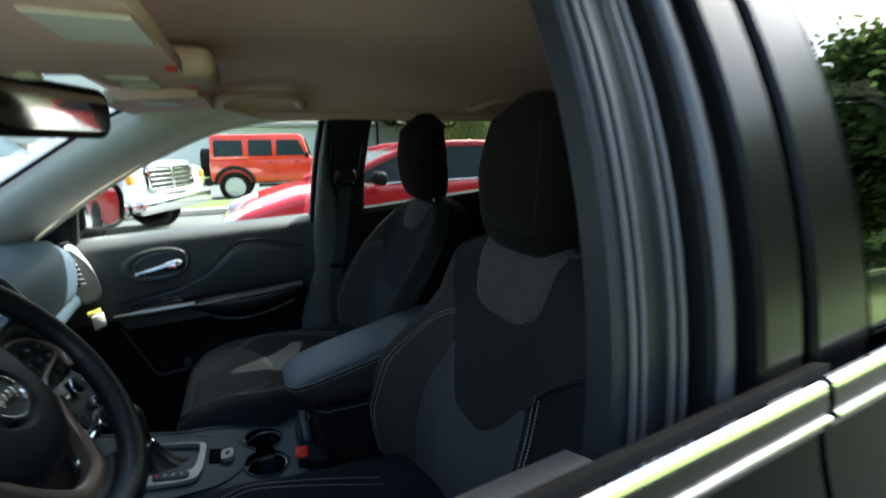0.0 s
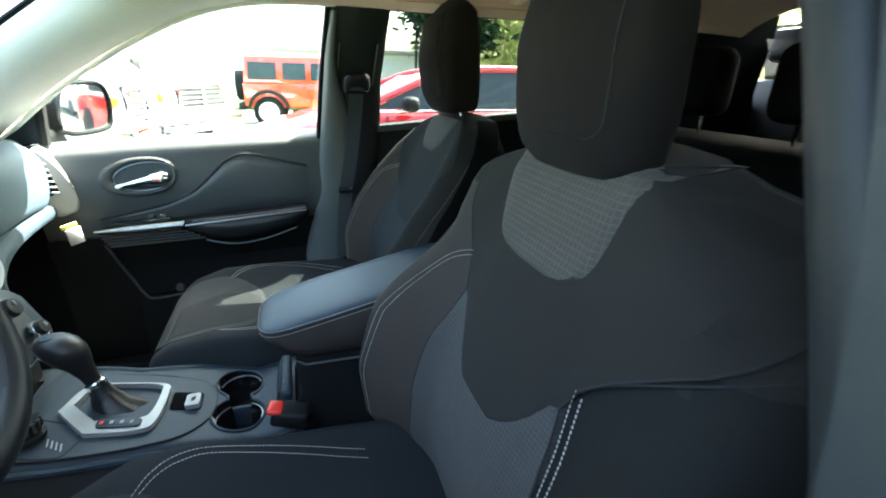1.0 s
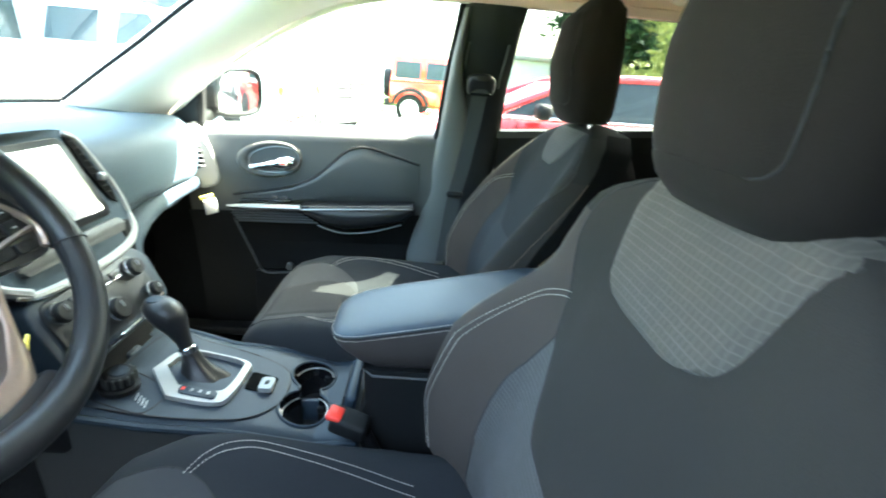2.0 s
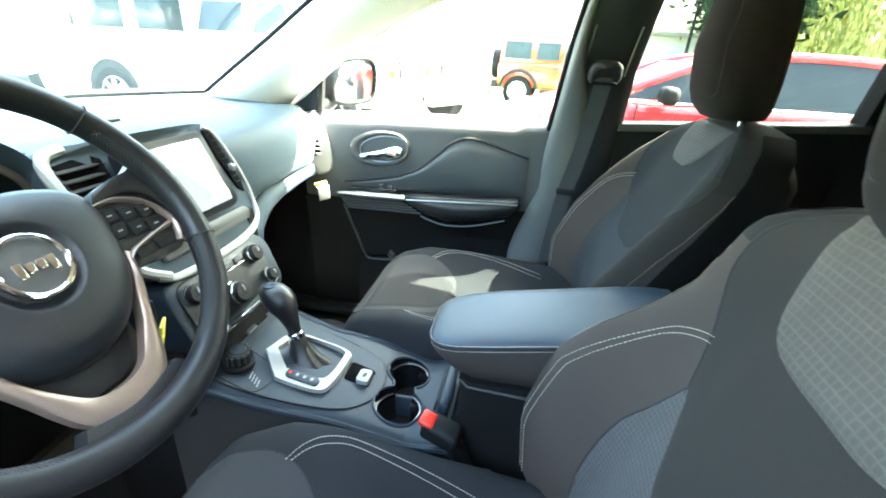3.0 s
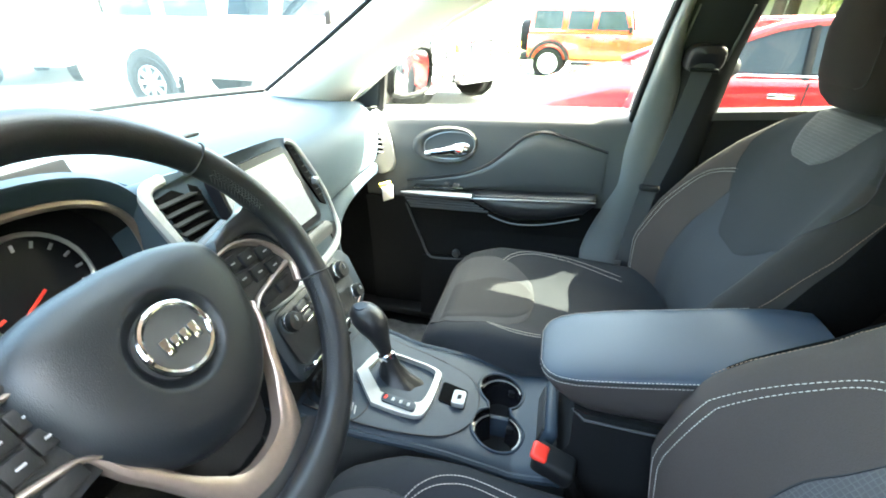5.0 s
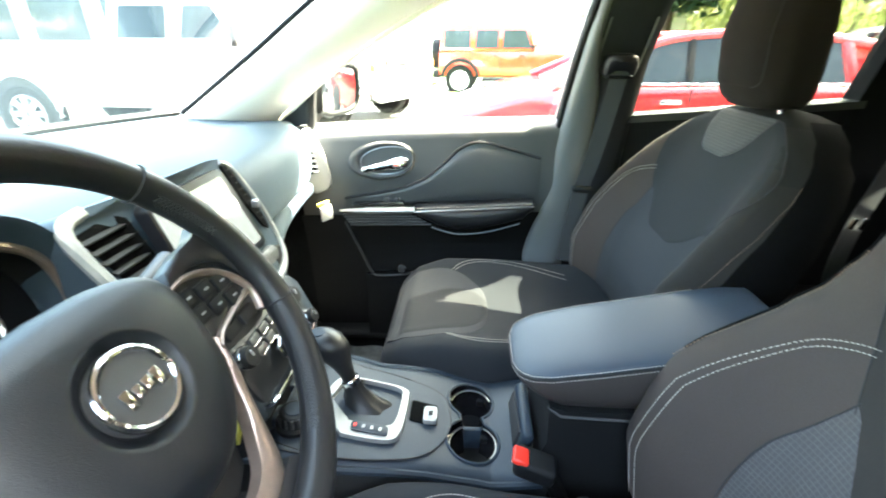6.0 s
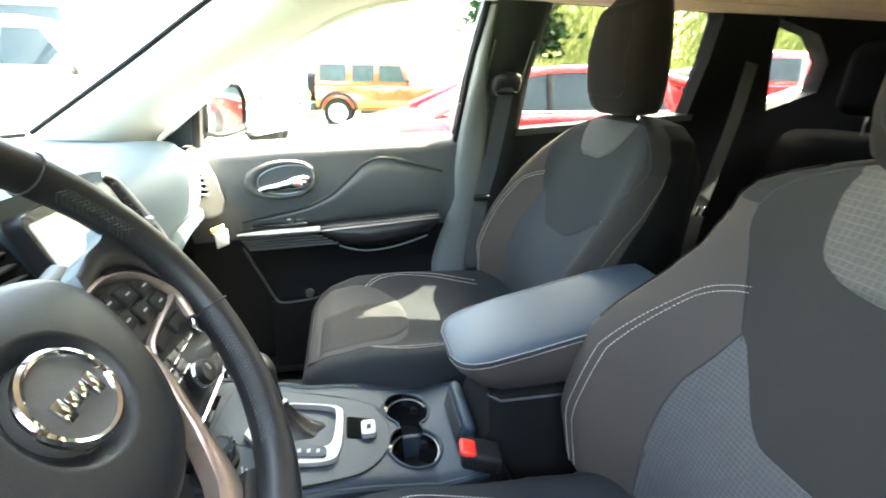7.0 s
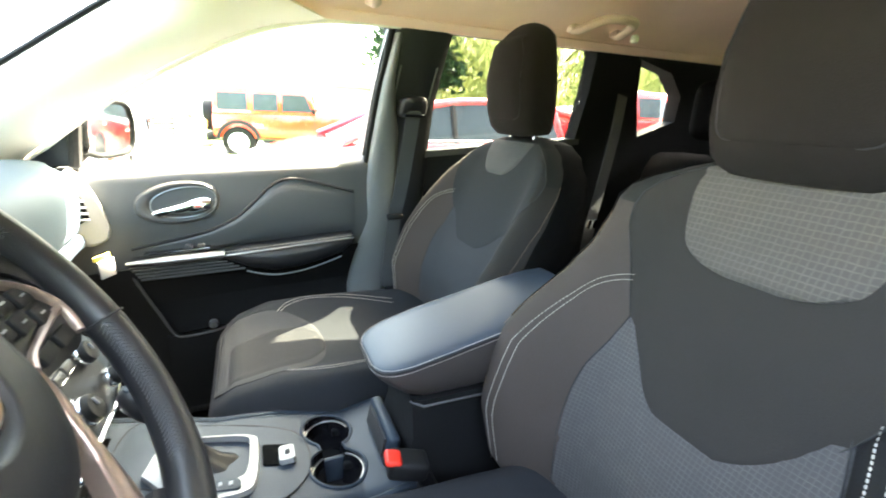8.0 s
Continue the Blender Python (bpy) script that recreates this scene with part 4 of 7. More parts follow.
        if sg * cy < 0:
            part("stitching", stitches([(seat_front(seat_hw(z) * q, z) - 0.001, cy + sg * (seat_hw(z) * q + 0.001), z) for z, q in [(0.78 + 0.42 * k / 90, 0.905 + (0.061 * k / 90 if cy > 0 else 0.0)) for k in range(91)]], 0.0008, 0.0034, 0.0013), TANTHREAD, back, "tan stitching")
    # headrest with two posts
    def hr(z, grow=0.0):
        t = (z - 1.298) / 0.25
        hw = lerp(t, [0, 0.05, 0.25, 0.6, 0.85, 0.95, 1.0], [0.080, 0.095, 0.104, 0.101, 0.086, 0.070, 0.046]) + grow
        x0 = lerp(t, [0, 0.1, 0.5, 0.85, 1.0], [0.034, 0.014, 0.006, 0.024, 0.066]) - grow
        x1 = lerp(t, [0, 0.1, 0.5, 0.9, 1.0], [0.128, 0.134, 0.138, 0.136, 0.116]) + grow
        cx, dx = (x0 + x1) / 2, (x1 - x0) / 2
        out = []
        for k in range(40):
            a = 2 * math.pi * k / 40
            ca, sa = math.cos(a), math.sin(a)
            out.append((cx - dx * math.copysign(abs(ca) ** 0.7, ca), cy + hw * math.copysign(abs(sa) ** 0.7, sa), z))
        return out
    zs = [1.298 + 0.25 * t for t in (0, 0.03, 0.07, 0.13, 0.25, 0.4, 0.55, 0.7, 0.82, 0.9, 0.96, 1.0)]
    hlo = [hr(z) for z in zs]
    e = [Vector(p) for p in hr(zs[-1])]
    c = sum(e, Vector()) / len(e)
    hlo += [[p.lerp(c, 0.4) + Vector((0, 0, 0.006)) for p in e], [p.lerp(c, 0.85) + Vector((0, 0, 0.008)) for p in e]]
    e = [Vector(p) for p in hlo[0]]
    c = sum(e, Vector()) / len(e)
    hlo = [[p.lerp(c, 0.7) + Vector((0, 0, -0.006)) for p in e]] + hlo
    head = part("headrest", loft(hlo), CLOTH_HEAD, s, "brown-grey cloth headrest")

    rows = [(1.338, -0.060, 0.060), (1.343, -0.070, 0.070), (1.36, -0.077, 0.077), (1.42, -0.079, 0.079), (1.48, -0.074, 0.074), (1.525, -0.056, 0.056)]
    sp = spline(rows, 20)

    def hx(y, z):
        t = (z - 1.298) / 0.25
        hw = lerp(t, [0, 0.05, 0.25, 0.6, 0.85, 0.95, 1.0], [0.080, 0.095, 0.104, 0.101, 0.086, 0.070, 0.046])
        x0 = lerp(t, [0, 0.1, 0.5, 0.85, 1.0], [0.034, 0.014, 0.006, 0.024, 0.066])
        x1 = lerp(t, [0, 0.1, 0.5, 0.9, 1.0], [0.128, 0.134, 0.138, 0.136, 0.116])
        sa = min(1, abs(y) / hw) ** (1 / 0.7)
        return (x0 + x1) / 2 - (x1 - x0) / 2 * max(0, 1 - sa * sa) ** 0.35

    def hf(u, v):
        p = sp[int(round(v * 19))]
        y = p.y + (p.z - p.y) * u
        e = min(min(u, 1 - u) * abs(p.z - p.y), abs(p.x - sp[0].x), abs(p.x - sp[-1].x))
        return (hx(y, p.x) - 0.004 * min(1, e / 0.012 + 0.02) ** 0.5, cy + y, p.x)
    part("headrest_panel", sheet(hf, 16, 19, (0.012, 0, 0)), CLOTH_HEAD, head, "smooth charcoal headrest face")
    rim = [(p.x, p.y) for p in sp] + [(p.x, p.z) for p in reversed(sp)]
    part("headrest_seam", tube([(hx(y, z) - 0.0006, cy + y, z) for z, y in rim], 0.0012, 5, True), SEAM, head)
    for sg in (1, -1):
        post = part("headrest_post", tube([(0.105, cy + 0.055 * sg, 1.26), (0.098, cy + 0.055 * sg, 1.33)], 0.006, 10), CHROME, head, "chrome headrest post")
        part("post_collar", lathe([(0.011, -0.010), (0.011, -0.002), (0.008, 0.0)], pose(0.104, cy + 0.055 * sg, 1.29), 14), PLASTIC, post)
    if cy < 0:
        # the driver's outer bolster is worn back a little
        for o in s.children_recursive:
            for v in o.data.vertices:
                k = max(0.0, min(1.0, (cy - v.co.y - 0.10) / 0.14))
                v.co.x += 0.028 * k * k * (3 - 2 * k)
                # and its padding is wider than the inner one
                if o is not head and o.parent is not head and "post" not in o.name:
                    r = v.co.y - cy
                    if o is back and r < 0.02 and 0.99 < v.co.z < 1.30 and v.co.x < seat_mid(v.co.z) + 0.11:
                        v.co.x += 0.009 * min(1.0, (0.02 - r) / 0.06)
                    k = max(0.0, min(1.0, (r - 0.10) / 0.12))
                    v.co.x += 0.026 * k * math.exp(-((v.co.z - 1.11) / 0.06) ** 2)
                    v.co.y += 0.026 * k * math.exp(-((v.co.z - 1.235) / 0.035) ** 2)
                    up = max(0.0, min(1.0, (v.co.z - 1.20) / 0.05))
                    v.co.y += lerp(r, [-0.24, -0.225, -0.166, -0.05, 0.0, 0.10, 0.16, 0.29], [0.0, 0.010, 0.055, 0.036, 0.030, 0.012, 0.012, 0.068])
                    # a hollow between the inner bolster and the shoulder
                    k = max(0.0, min(1.0, (v.co.y + 0.22) / 0.12)) * lerp(v.co.z, [1.0, 1.05, 1.10, 1.15, 1.19, 1.22, 1.25], [0.0, 0.45, 0.8, 1.0, 0.78, 0.30, 0.0])
                    v.co.x += 0.020 * k
                    v.co.y -= 0.022 * k
                    v.co.z += 0.013 * up * up * (3 - 2 * up)
    lean = Matrix.Translation((-0.04, 0, 0.75)) @ pose(0, 0, 0, 0, recline, 0) @ Matrix.Translation((0.04, 0, -0.75))
    nod = Matrix.Translation((0.09 + 0.004 * recline, 0, 1.29)) @ pose(0, 0, 0, 0, -1.9 * recline, 0) @ Matrix.Translation((-0.09, 0, -1.29))
    for o in head.children_recursive + [head]:
        if "post" not in o.name:
            o.data.transform(nod)
            o.data.transform(Matrix.Translation((0, 0, 0.010)))
            if cy < 0:
                # the driver's headrest sits pushed down and a little inboard
                for v in o.data.vertices:
                    v.co.x = min(v.co.x, 0.06 + (v.co.x - 0.06) * 0.60) + 0.022
                    v.co.y = cy + 0.040 + (v.co.y - cy) * 1.09
                    v.co.z -= 0.028
    for o in s.children_recursive:
        o.data.transform(lean)
    upper = set(s.children_recursive)
    # cushion
    loops = []
    for x in [-0.635, -0.625, -0.60, -0.58, -0.56, -0.53, -0.50, -0.48, -0.46, -0.44, -0.42, -0.40, -0.38, -0.36, -0.34, -0.30, -0.25, -0.20, -0.16, -0.08, -0.02]:
        hw = cush_hw(x)
        ys = [hw * math.sin(math.pi / 2 * (-1 + 2 * k / 32)) for k in range(33)]
        lp = [(x, cy + y, cush_top(x, y)) for y in ys]
        zb = lerp(x, [-0.635, -0.58, -0.02], [0.66, 0.60, 0.56])
        lp += [(x + 0.02, cy + y * 0.93, zb) for y in reversed(ys[2:-2:2])]
        loops.append(lp)
    cus = part("cushion", loft(loops), CLOTH_CUSH, s, "brown-grey cloth seat cushion")
    cush_panel("cushion_front", [(-0.622, -0.140, 0.140), (-0.585, -0.165, 0.165), (-0.52, -0.172, 0.172), (-0.45, -0.150, 0.150), (-0.40, -0.095, 0.095), (-0.385, -0.03, 0.03)], CUSHION, s, cy, 0.003, "slate cloth cushion front")
    cush_panel("cushion_shield", [(-0.600, -0.150, 0.04), (-0.55, -0.145, 0.06), (-0.49, -0.130, 0.085), (-0.43, -0.105, 0.085), (-0.395, -0.065, 0.05), (-0.384, -0.02, 0.01)], SLATE_DARK, s, cy, 0.006, "dark slate cushion shield")
    for sg in (1, -1):
        for off in (0.0, 0.011):
            path = spline([(-0.482 + 0.8 * off, 0.160, 0), (-0.462 + 0.7 * off, 0.182 - 0.5 * off, 0), (-0.43 + 0.3 * off, 0.200 - off, 0), (-0.38, 0.207 - off, 0), (-0.28, 0.196 - off, 0), (-0.16, 0.172 - off, 0)], 80)
            part("stitching", stitches([(p.x, cy + p.y * sg, cush_top(p.x, p.y) + 0.0012) for p in path], 0.0011, 0.0040, 0.0014), THREAD, cus, "pale grey stitching")
    fr = [(lerp(abs(y), [0.185, 0.195, 0.228, 0.252], [-0.637, -0.635, -0.601, -0.522]), cy + y * 1.006, 0.722) for y in [-0.248 + 0.496 * k / 120 for k in range(121)]]
    part("stitching", stitches(fr, 0.0011, 0.0040, 0.0014), THREAD, cus, "pale grey stitching")
    # the driver's inner cushion bolster is fuller
    if cy < 0:
        for o in set(s.children_recursive) - upper:
            for v in o.data.vertices:
                if v.co.z > 0.70:
                    v.co.z += 0.020 * math.exp(-((v.co.x + 0.44) / 0.10) ** 2 - ((v.co.y - cy - 0.20) / 0.09) ** 2)
    # the passenger's cushion is cut narrower beside the console
    if cy > 0:
        for o in set(s.children_recursive) - upper:
            for v in o.data.vertices:
                if v.co.y < cy:
                    v.co.y = cy + (v.co.y - cy) * 0.88
    # black base skirt, track and side hinge covers
    part("seat_skirt", box((-0.33, cy, 0.60), (0.52, 0.44, 0.12), 0.03, 3), PLASTIC, s, "black plastic seat skirt")
    part("seat_track", box((-0.33, cy, 0.49), (0.50, 0.36, 0.12), 0.01), RUBBER, s)
    for sg in (1, -1):
        part("hinge_cover", box((-0.06, cy + 0.255 * sg, 0.70), (0.20, 0.03, 0.16), 0.014, 3, m=pose(0, 0, 0, 0, -25, 0)), PLASTIC_GREY, s, "grey plastic hinge cover")
    s.location.x += shift
    return s


front_seat(-0.38, 0.0, 0.0, "charcoal cloth driver's bucket seat with woven inserts and pale stitching")
front_seat(0.375, 0.05, 4.5, "reclined charcoal cloth passenger seat with woven inserts and pale stitching")

# ---- rear bench ----
bench = thing("rear_bench", "dark cloth rear bench with headrests", "car seat", (1.0, 0, 0.45))
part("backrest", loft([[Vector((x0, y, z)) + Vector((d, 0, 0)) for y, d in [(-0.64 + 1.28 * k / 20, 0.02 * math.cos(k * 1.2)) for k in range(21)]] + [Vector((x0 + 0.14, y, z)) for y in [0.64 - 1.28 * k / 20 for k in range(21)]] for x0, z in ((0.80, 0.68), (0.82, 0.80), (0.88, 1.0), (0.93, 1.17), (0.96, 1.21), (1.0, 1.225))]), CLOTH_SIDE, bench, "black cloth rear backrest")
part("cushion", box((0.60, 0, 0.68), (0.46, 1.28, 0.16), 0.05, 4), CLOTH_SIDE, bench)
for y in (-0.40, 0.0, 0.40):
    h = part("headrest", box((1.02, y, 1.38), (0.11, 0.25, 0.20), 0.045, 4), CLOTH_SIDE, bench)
    for dy in (-0.05, 0.05):
        part("headrest_post", tube([(1.03, y + dy, 1.20), (1.03, y + dy, 1.30)], 0.006, 8), CHROME, h)

# ---- seat belts ----
def belt(path, w, name_label, group="seat belts", name="seat_belt"):
    pts = spline(path, 40)
    loops = []
    for i, p in enumerate(pts):
        d = (pts[min(i + 1, 39)] - pts[max(i - 1, 0)]).normalized()
        side = d.cross(Vector((0, 1, 0))).normalized()
        nrm = d.cross(side)
        loops.append([p + side * (w / 2) + nrm * 0.0008, p - side * (w / 2) + nrm * 0.0008, p - side * (w / 2) - nrm * 0.0008, p + side * (w / 2) - nrm * 0.0008])
    t = thing(name, name_label, "seat belt", path[-1], group)
    part("webbing", loft(loops), BELT, t, "grey woven belt webbing")
    return t


b1 = belt([(-0.030, 0.590, 1.350), (-0.040, 0.606, 1.25), (-0.057, 0.622, 1.12), (-0.073, 0.634, 1.03), (-0.085, 0.640, 0.92), (-0.095, 0.640, 0.80)], 0.042, "grey seat belt hanging from the pillar guide")
part("belt_guide", loft([[Vector((-0.030 + 0.040 * k * math.copysign(abs(math.cos(a)) ** 0.6, math.cos(a)), 0.606 - d + 0.012 * math.sin(a) * -1, 1.350 + 0.030 * k * math.copysign(abs(math.sin(a)) ** 0.7, math.sin(a)))) for a in [2 * math.pi * q / 28 for q in range(28)]] for k, d in ((1.0, -0.025), (1.0, 0.006), (0.94, 0.016), (0.80, 0.021), (0.4, 0.024))]), LEATHER, b1, "rounded black plastic belt guide")
part("guide_slot", box((-0.032, 0.590, 1.327), (0.060, 0.020, 0.008), 0.003, 2), RUBBER, b1)
part("belt_stop", box((-0.073, 0.632, 1.030), (0.052, 0.022, 0.018), 0.007, 3), PLASTIC, b1)
b2 = belt([(0.735, 0.600, 1.42), (0.700, 0.575, 1.28), (0.630, 0.530, 1.12), (0.572, 0.492, 1.00), (0.560, 0.485, 0.88), (0.575, 0.485, 0.78)], 0.045, "grey rear seat belt with a metal tongue")
for dx in (-0.012, 0.012):
    part("belt_tongue", box((0.566 + dx, 0.480, 1.002), (0.014, 0.006, 0.030), 0.002, m=pose(0, 0, 0, 0, 15, 0)), CHROME, b2, "chrome belt tongue")

# buckles beside the console
def buckle(x, y, z, label):
    t = thing("belt_buckle", label, "belt buckle", (x, y, z - 0.2), group="belt buckles")
    m = pose(0, 0, 0, 0, 14, -10)
    part("stalk", tube([(x + 0.11, y, z - 0.18), (x + 0.05, y, z - 0.04)], 0.014, 8), PLASTIC, t)
    part("housing", box((x + 0.026, y, z - 0.020), (0.066, 0.044, 0.034), 0.009, 3, m=m), PLASTIC, t)
    part("release_button", box((x + 0.002, y, z), (0.027, 0.032, 0.012), 0.005, 3, m=m), RED_BUTTON, t, "red release button")


buckle(-0.300, -0.085, 0.815, "black belt buckle with a red button beside the console")

# ---- dashboard ----
dash = thing("dashboard", "dark soft-skin dashboard with silver-trimmed vents", "dashboard", (-1.0, 0, 0.6))


def dash_prof(y):
    """Section of the dashboard at y: (x, z) from the windscreen over the top and down the face."""
    side = max(0.0, min(1.0, (y - 0.14) / 0.12))
    edge = lerp(y, [-0.75, -0.6, 0.5, 0.62, 0.72], [0.02, 0.0, 0.0, 0.02, 0.045])
    nose = lerp(y, [-0.75, -0.3, 0.0, 0.2, 0.45, 0.62, 0.72], [-0.80, -0.80, -0.815, -0.805, -0.815, -0.835, -0.87])
    well = max(0.0, min(1.0, (0.200 - abs(y + 0.350)) / 0.018))
    nose -= 0.140 * well
    top = 1.218 - edge * 0.6 - 0.085 * well
    front = min(-1.2, -1.43 + 0.49 * y * y)
    return [(front, 1.212), (front * 0.5 - 0.51, 1.212), (-1.00 - 0.02 * well, top - 0.002), (-0.92 - 0.06 * well, top), (nose - 0.035, top - 0.018), (nose - 0.008, top - 0.045), (nose, top - 0.085), (nose - 0.004, top - 0.135), (nose - 0.018, top - 0.175), (nose - 0.05, top - 0.20), (nose - 0.06, top - 0.24)]


def dash_f(u, v):
    y = -0.72 + 1.42 * u
    p = dash_prof(y)
    q = spline([(a, b, 0) for a, b in p], 31)[int(round(v * 30))]
    return (q.x, y, q.y)


part("dash_top", sheet(dash_f, 48, 30, lambda u, v: (-0.03, 0, -0.03)), DASH, dash, "dark soft dashboard skin")
part("lower_dash", sheet(lambda u, v: (-1.085 - 0.03 * v + 0.05 * math.sin(math.pi * v), -0.72 + 1.42 * u, 0.985 - 0.42 * v), 20, 12, (-0.04, 0, 0)), DEEP_SHADE, dash, "black lower dashboard")
part("dash_underside", sheet(lambda u, v: (-0.865 - 0.22 * v, -0.72 + 1.40 * u, 0.985 - 0.02 * v), 20, 6, (0, 0, 0.012)), PLASTIC, dash)
part("glovebox_lid", prism(rounded(0.40, 0.19, 0.03), lambda a, b, d: Vector((-1.045 - 0.25 * b * 0.2 - d, 0.40 + a, 0.865 + b)), 0.03, 0.008), PLASTIC, dash, "black glovebox lid")
part("dash_seam", stitches([dash_f((y + 0.72) / 1.42, 0.93) for y in [0.2 + 0.42 * k / 60 for k in range(61)]], 0.001), THREAD, dash)
lipc = spline([(-0.872, 0.690, 1.008), (-0.872, 0.60, 1.008), (-0.866, 0.47, 1.002), (-0.850, 0.355, 0.990), (-0.815, 0.250, 0.975), (-0.775, 0.180, 0.960), (-0.735, 0.152, 0.93), (-0.722, 0.150, 0.87), (-0.735, 0.148, 0.81)], 48)
part("dash_lip", tube(lipc, [0.025 - 0.006 * (k > 30) for k in range(48)], 12), LIP, dash, "soft lower lip of the dashboard")
part("stack_side", sheet(lambda u, v: (-0.98 + (0.24 + 0.02 * v) * u, 0.148, 1.06 - 0.28 * v), 8, 8, (0, -0.02, 0)), PLASTIC, dash)
part("speaker_grille", box((-1.02, 0.10, 1.2195), (0.05, 0.06, 0.006), 0.002), PLASTIC, dash)
# passenger end vent
POD = [(-0.862, 1.178), (-0.838, 1.150), (-0.815, 1.106), (-0.803, 1.055), (-0.801, 1.015), (-0.823, 0.994), (-0.868, 0.998), (-0.888, 1.046), (-0.893, 1.10), (-0.884, 1.150), (-0.862, 1.178)]
pod = [(p.x, p.y) for p in spline([(*p, 0) for p in POD], 45)[:-1]]


def on_pod(a, b, d=0.0):
    return Vector((a, 0.650 + 0.35 * (a + 0.85) + d, b))


vent = part("side_vent_frame", prism(pod, on_pod, 0.05, 0.008, None, 3), PALE, dash, "pale silver vent surround", 60)
part("vent_cavity", prism([(p[0], p[1]) for p in ((-0.874, 1.150), (-0.856, 1.146), (-0.838, 1.105), (-0.832, 1.062), (-0.850, 1.050), (-0.876, 1.058), (-0.882, 1.10))], lambda a, b, d: on_pod(a, b, d - 0.0015), 0.006), VOID, vent)
for k in range(6):
    part("vent_slat", box(on_pod(-0.858 + 0.002 * k, 1.138 - 0.0155 * k, -0.003), (0.036, 0.006, 0.0048), 0.0015, m=pose(0, 0, 0, 0, 8, 19)), PALE, vent)
# instrument cluster hood
def arch(w, h, n=31, p=3.1):
    """A squared-off arch over the instruments."""
    out = []
    for k in range(n):
        c, s_ = math.cos(math.pi * k / (n - 1)), math.sin(math.pi * k / (n - 1))
        out.append((-0.350 + w * math.copysign(abs(c) ** (2 / p), c), 1.115 + h * max(0.0, s_) ** (2 / p)))
    return out


hood = part("cluster_hood", loft([[Vector((x, y, z)) for y, z in arch(w, h)] for x, w, h in ((-1.02, 0.200, 0.085), (-0.95, 0.212, 0.122), (-0.89, 0.214, 0.150), (-0.850, 0.209, 0.162), (-0.838, 0.204, 0.158), (-0.840, 0.200, 0.150), (-0.860, 0.192, 0.126))], False, False), DASH, dash, "dark hood over the instruments", 60)
part("hood_tunnel", loft([[Vector((x, y, z)) for y, z in arch(w, h)] for x, w, h in ((-0.859, 0.192, 0.126), (-0.89, 0.188, 0.120), (-0.935, 0.184, 0.112))], False, False), PLASTIC, hood, "black inner wall round the dials")
part("hood_apron", sheet(lambda u, v: (-0.850 - 0.10 * v * v, -0.555 + 0.41 * u, 1.116 - 0.14 * v), 10, 8, (-0.03, 0, 0)), PLASTIC, hood, "black panel below the instruments")
part("hood_trim", tube([(-0.859, y, z) for y, z in arch(0.191, 0.125, 51)], 0.0056, 8), BRONZE, hood, "warm silver instrument trim")
clus = part("cluster_face", box((-0.912, -0.350, 1.150), (0.012, 0.38, 0.22), 0.003, m=pose(0, 0, 0, 0, -18, 0)), BEZEL, dash, "black instrument face")
for y in (-0.432, -0.272):
    dial = part("dial_ring", tube([(-0.896 + 0.28 * 0.062 * math.sin(a) * -1, y + 0.062 * math.cos(a), 1.138 + 0.06 * math.sin(a)) for a in [2 * math.pi * k / 36 for k in range(36)]], 0.003, 6, True), SILVER, clus)
    for k in range(13):
        a = radians(-40 + 260 * k / 12)
        part("dial_mark", box((-0.895 - 0.28 * 0.05 * math.sin(a), y + 0.050 * math.cos(a), 1.138 + 0.048 * math.sin(a)), (0.002, 0.003, 0.008), 0, m=pose(0, 0, 0, math.degrees(a) - 90, 0, 0)), PRINT if k < 10 else RED_PRINT, dial)
    part("needle", box((-0.892, y - 0.015, 1.121), (0.002, 0.045, 0.003), 0, m=pose(0, 0, 0, 35, 0, 0)), RED_PRINT, dial)

# centre stack: silver frame, vents, screen, switches
stack = thing("centre_stack", "silver-framed centre stack with touchscreen and vents", "dash console", (-0.8, 0, 0.8))


def stk(y, s, d=0.0):
    """A place on the sloping stack: s along it from the screen's top, d in front of it."""
    y -= 0.026 * max(0.0, min(1.0, (y + 0.05) / 0.1)) * (1 - max(0.0, s) / 0.15 if s < 0.15 else 0.0)
    y = y if y > -0.09 else -0.09 + (y + 0.09) * 0.66
    x = lerp(s, [-0.05, 0.0, 0.15, 0.20, 0.30, 0.36], [-0.852, -0.835, -0.772, -0.745, -0.70, -0.685])
    z = lerp(s, [-0.05, 0.0, 0.15, 0.20, 0.30, 0.36], [1.238, 1.200, 1.062, 1.020, 0.935, 0.88])
    k = max(0.0, min(1.0, (y + 0.095) / 0.012))
    x += k * lerp(s, [-0.05, 0.0, 0.15, 0.20], [0.026, 0.026, 0.008, 0.0])
    z += k * lerp(s, [-0.05, 0.0, 0.15, 0.20], [0.010, 0.010, 0.006, 0.0])
    return Vector((x + 0.95 * d, y, z + 0.30 * d))


FR = [(-0.205, -0.018), (-0.175, -0.036), (-0.08, -0.030), (0.06, -0.028), (0.135, -0.022), (0.160, 0.0), (0.176, 0.10), (0.170, 0.150), (0.150, 0.185), (0.09, 0.205), (-0.06, 0.208), (-0.12, 0.195), (-0.165, 0.160), (-0.198, 0.10)]
fro = [(p.x, p.y) for p in spline([(*p, 0) for p in FR + FR[:1]], 57)[:-1]]
part("stack_body", prism(fro, lambda a, b, d: stk(a, b, 0.010 - d), 0.10, 0.006), DASH, stack)
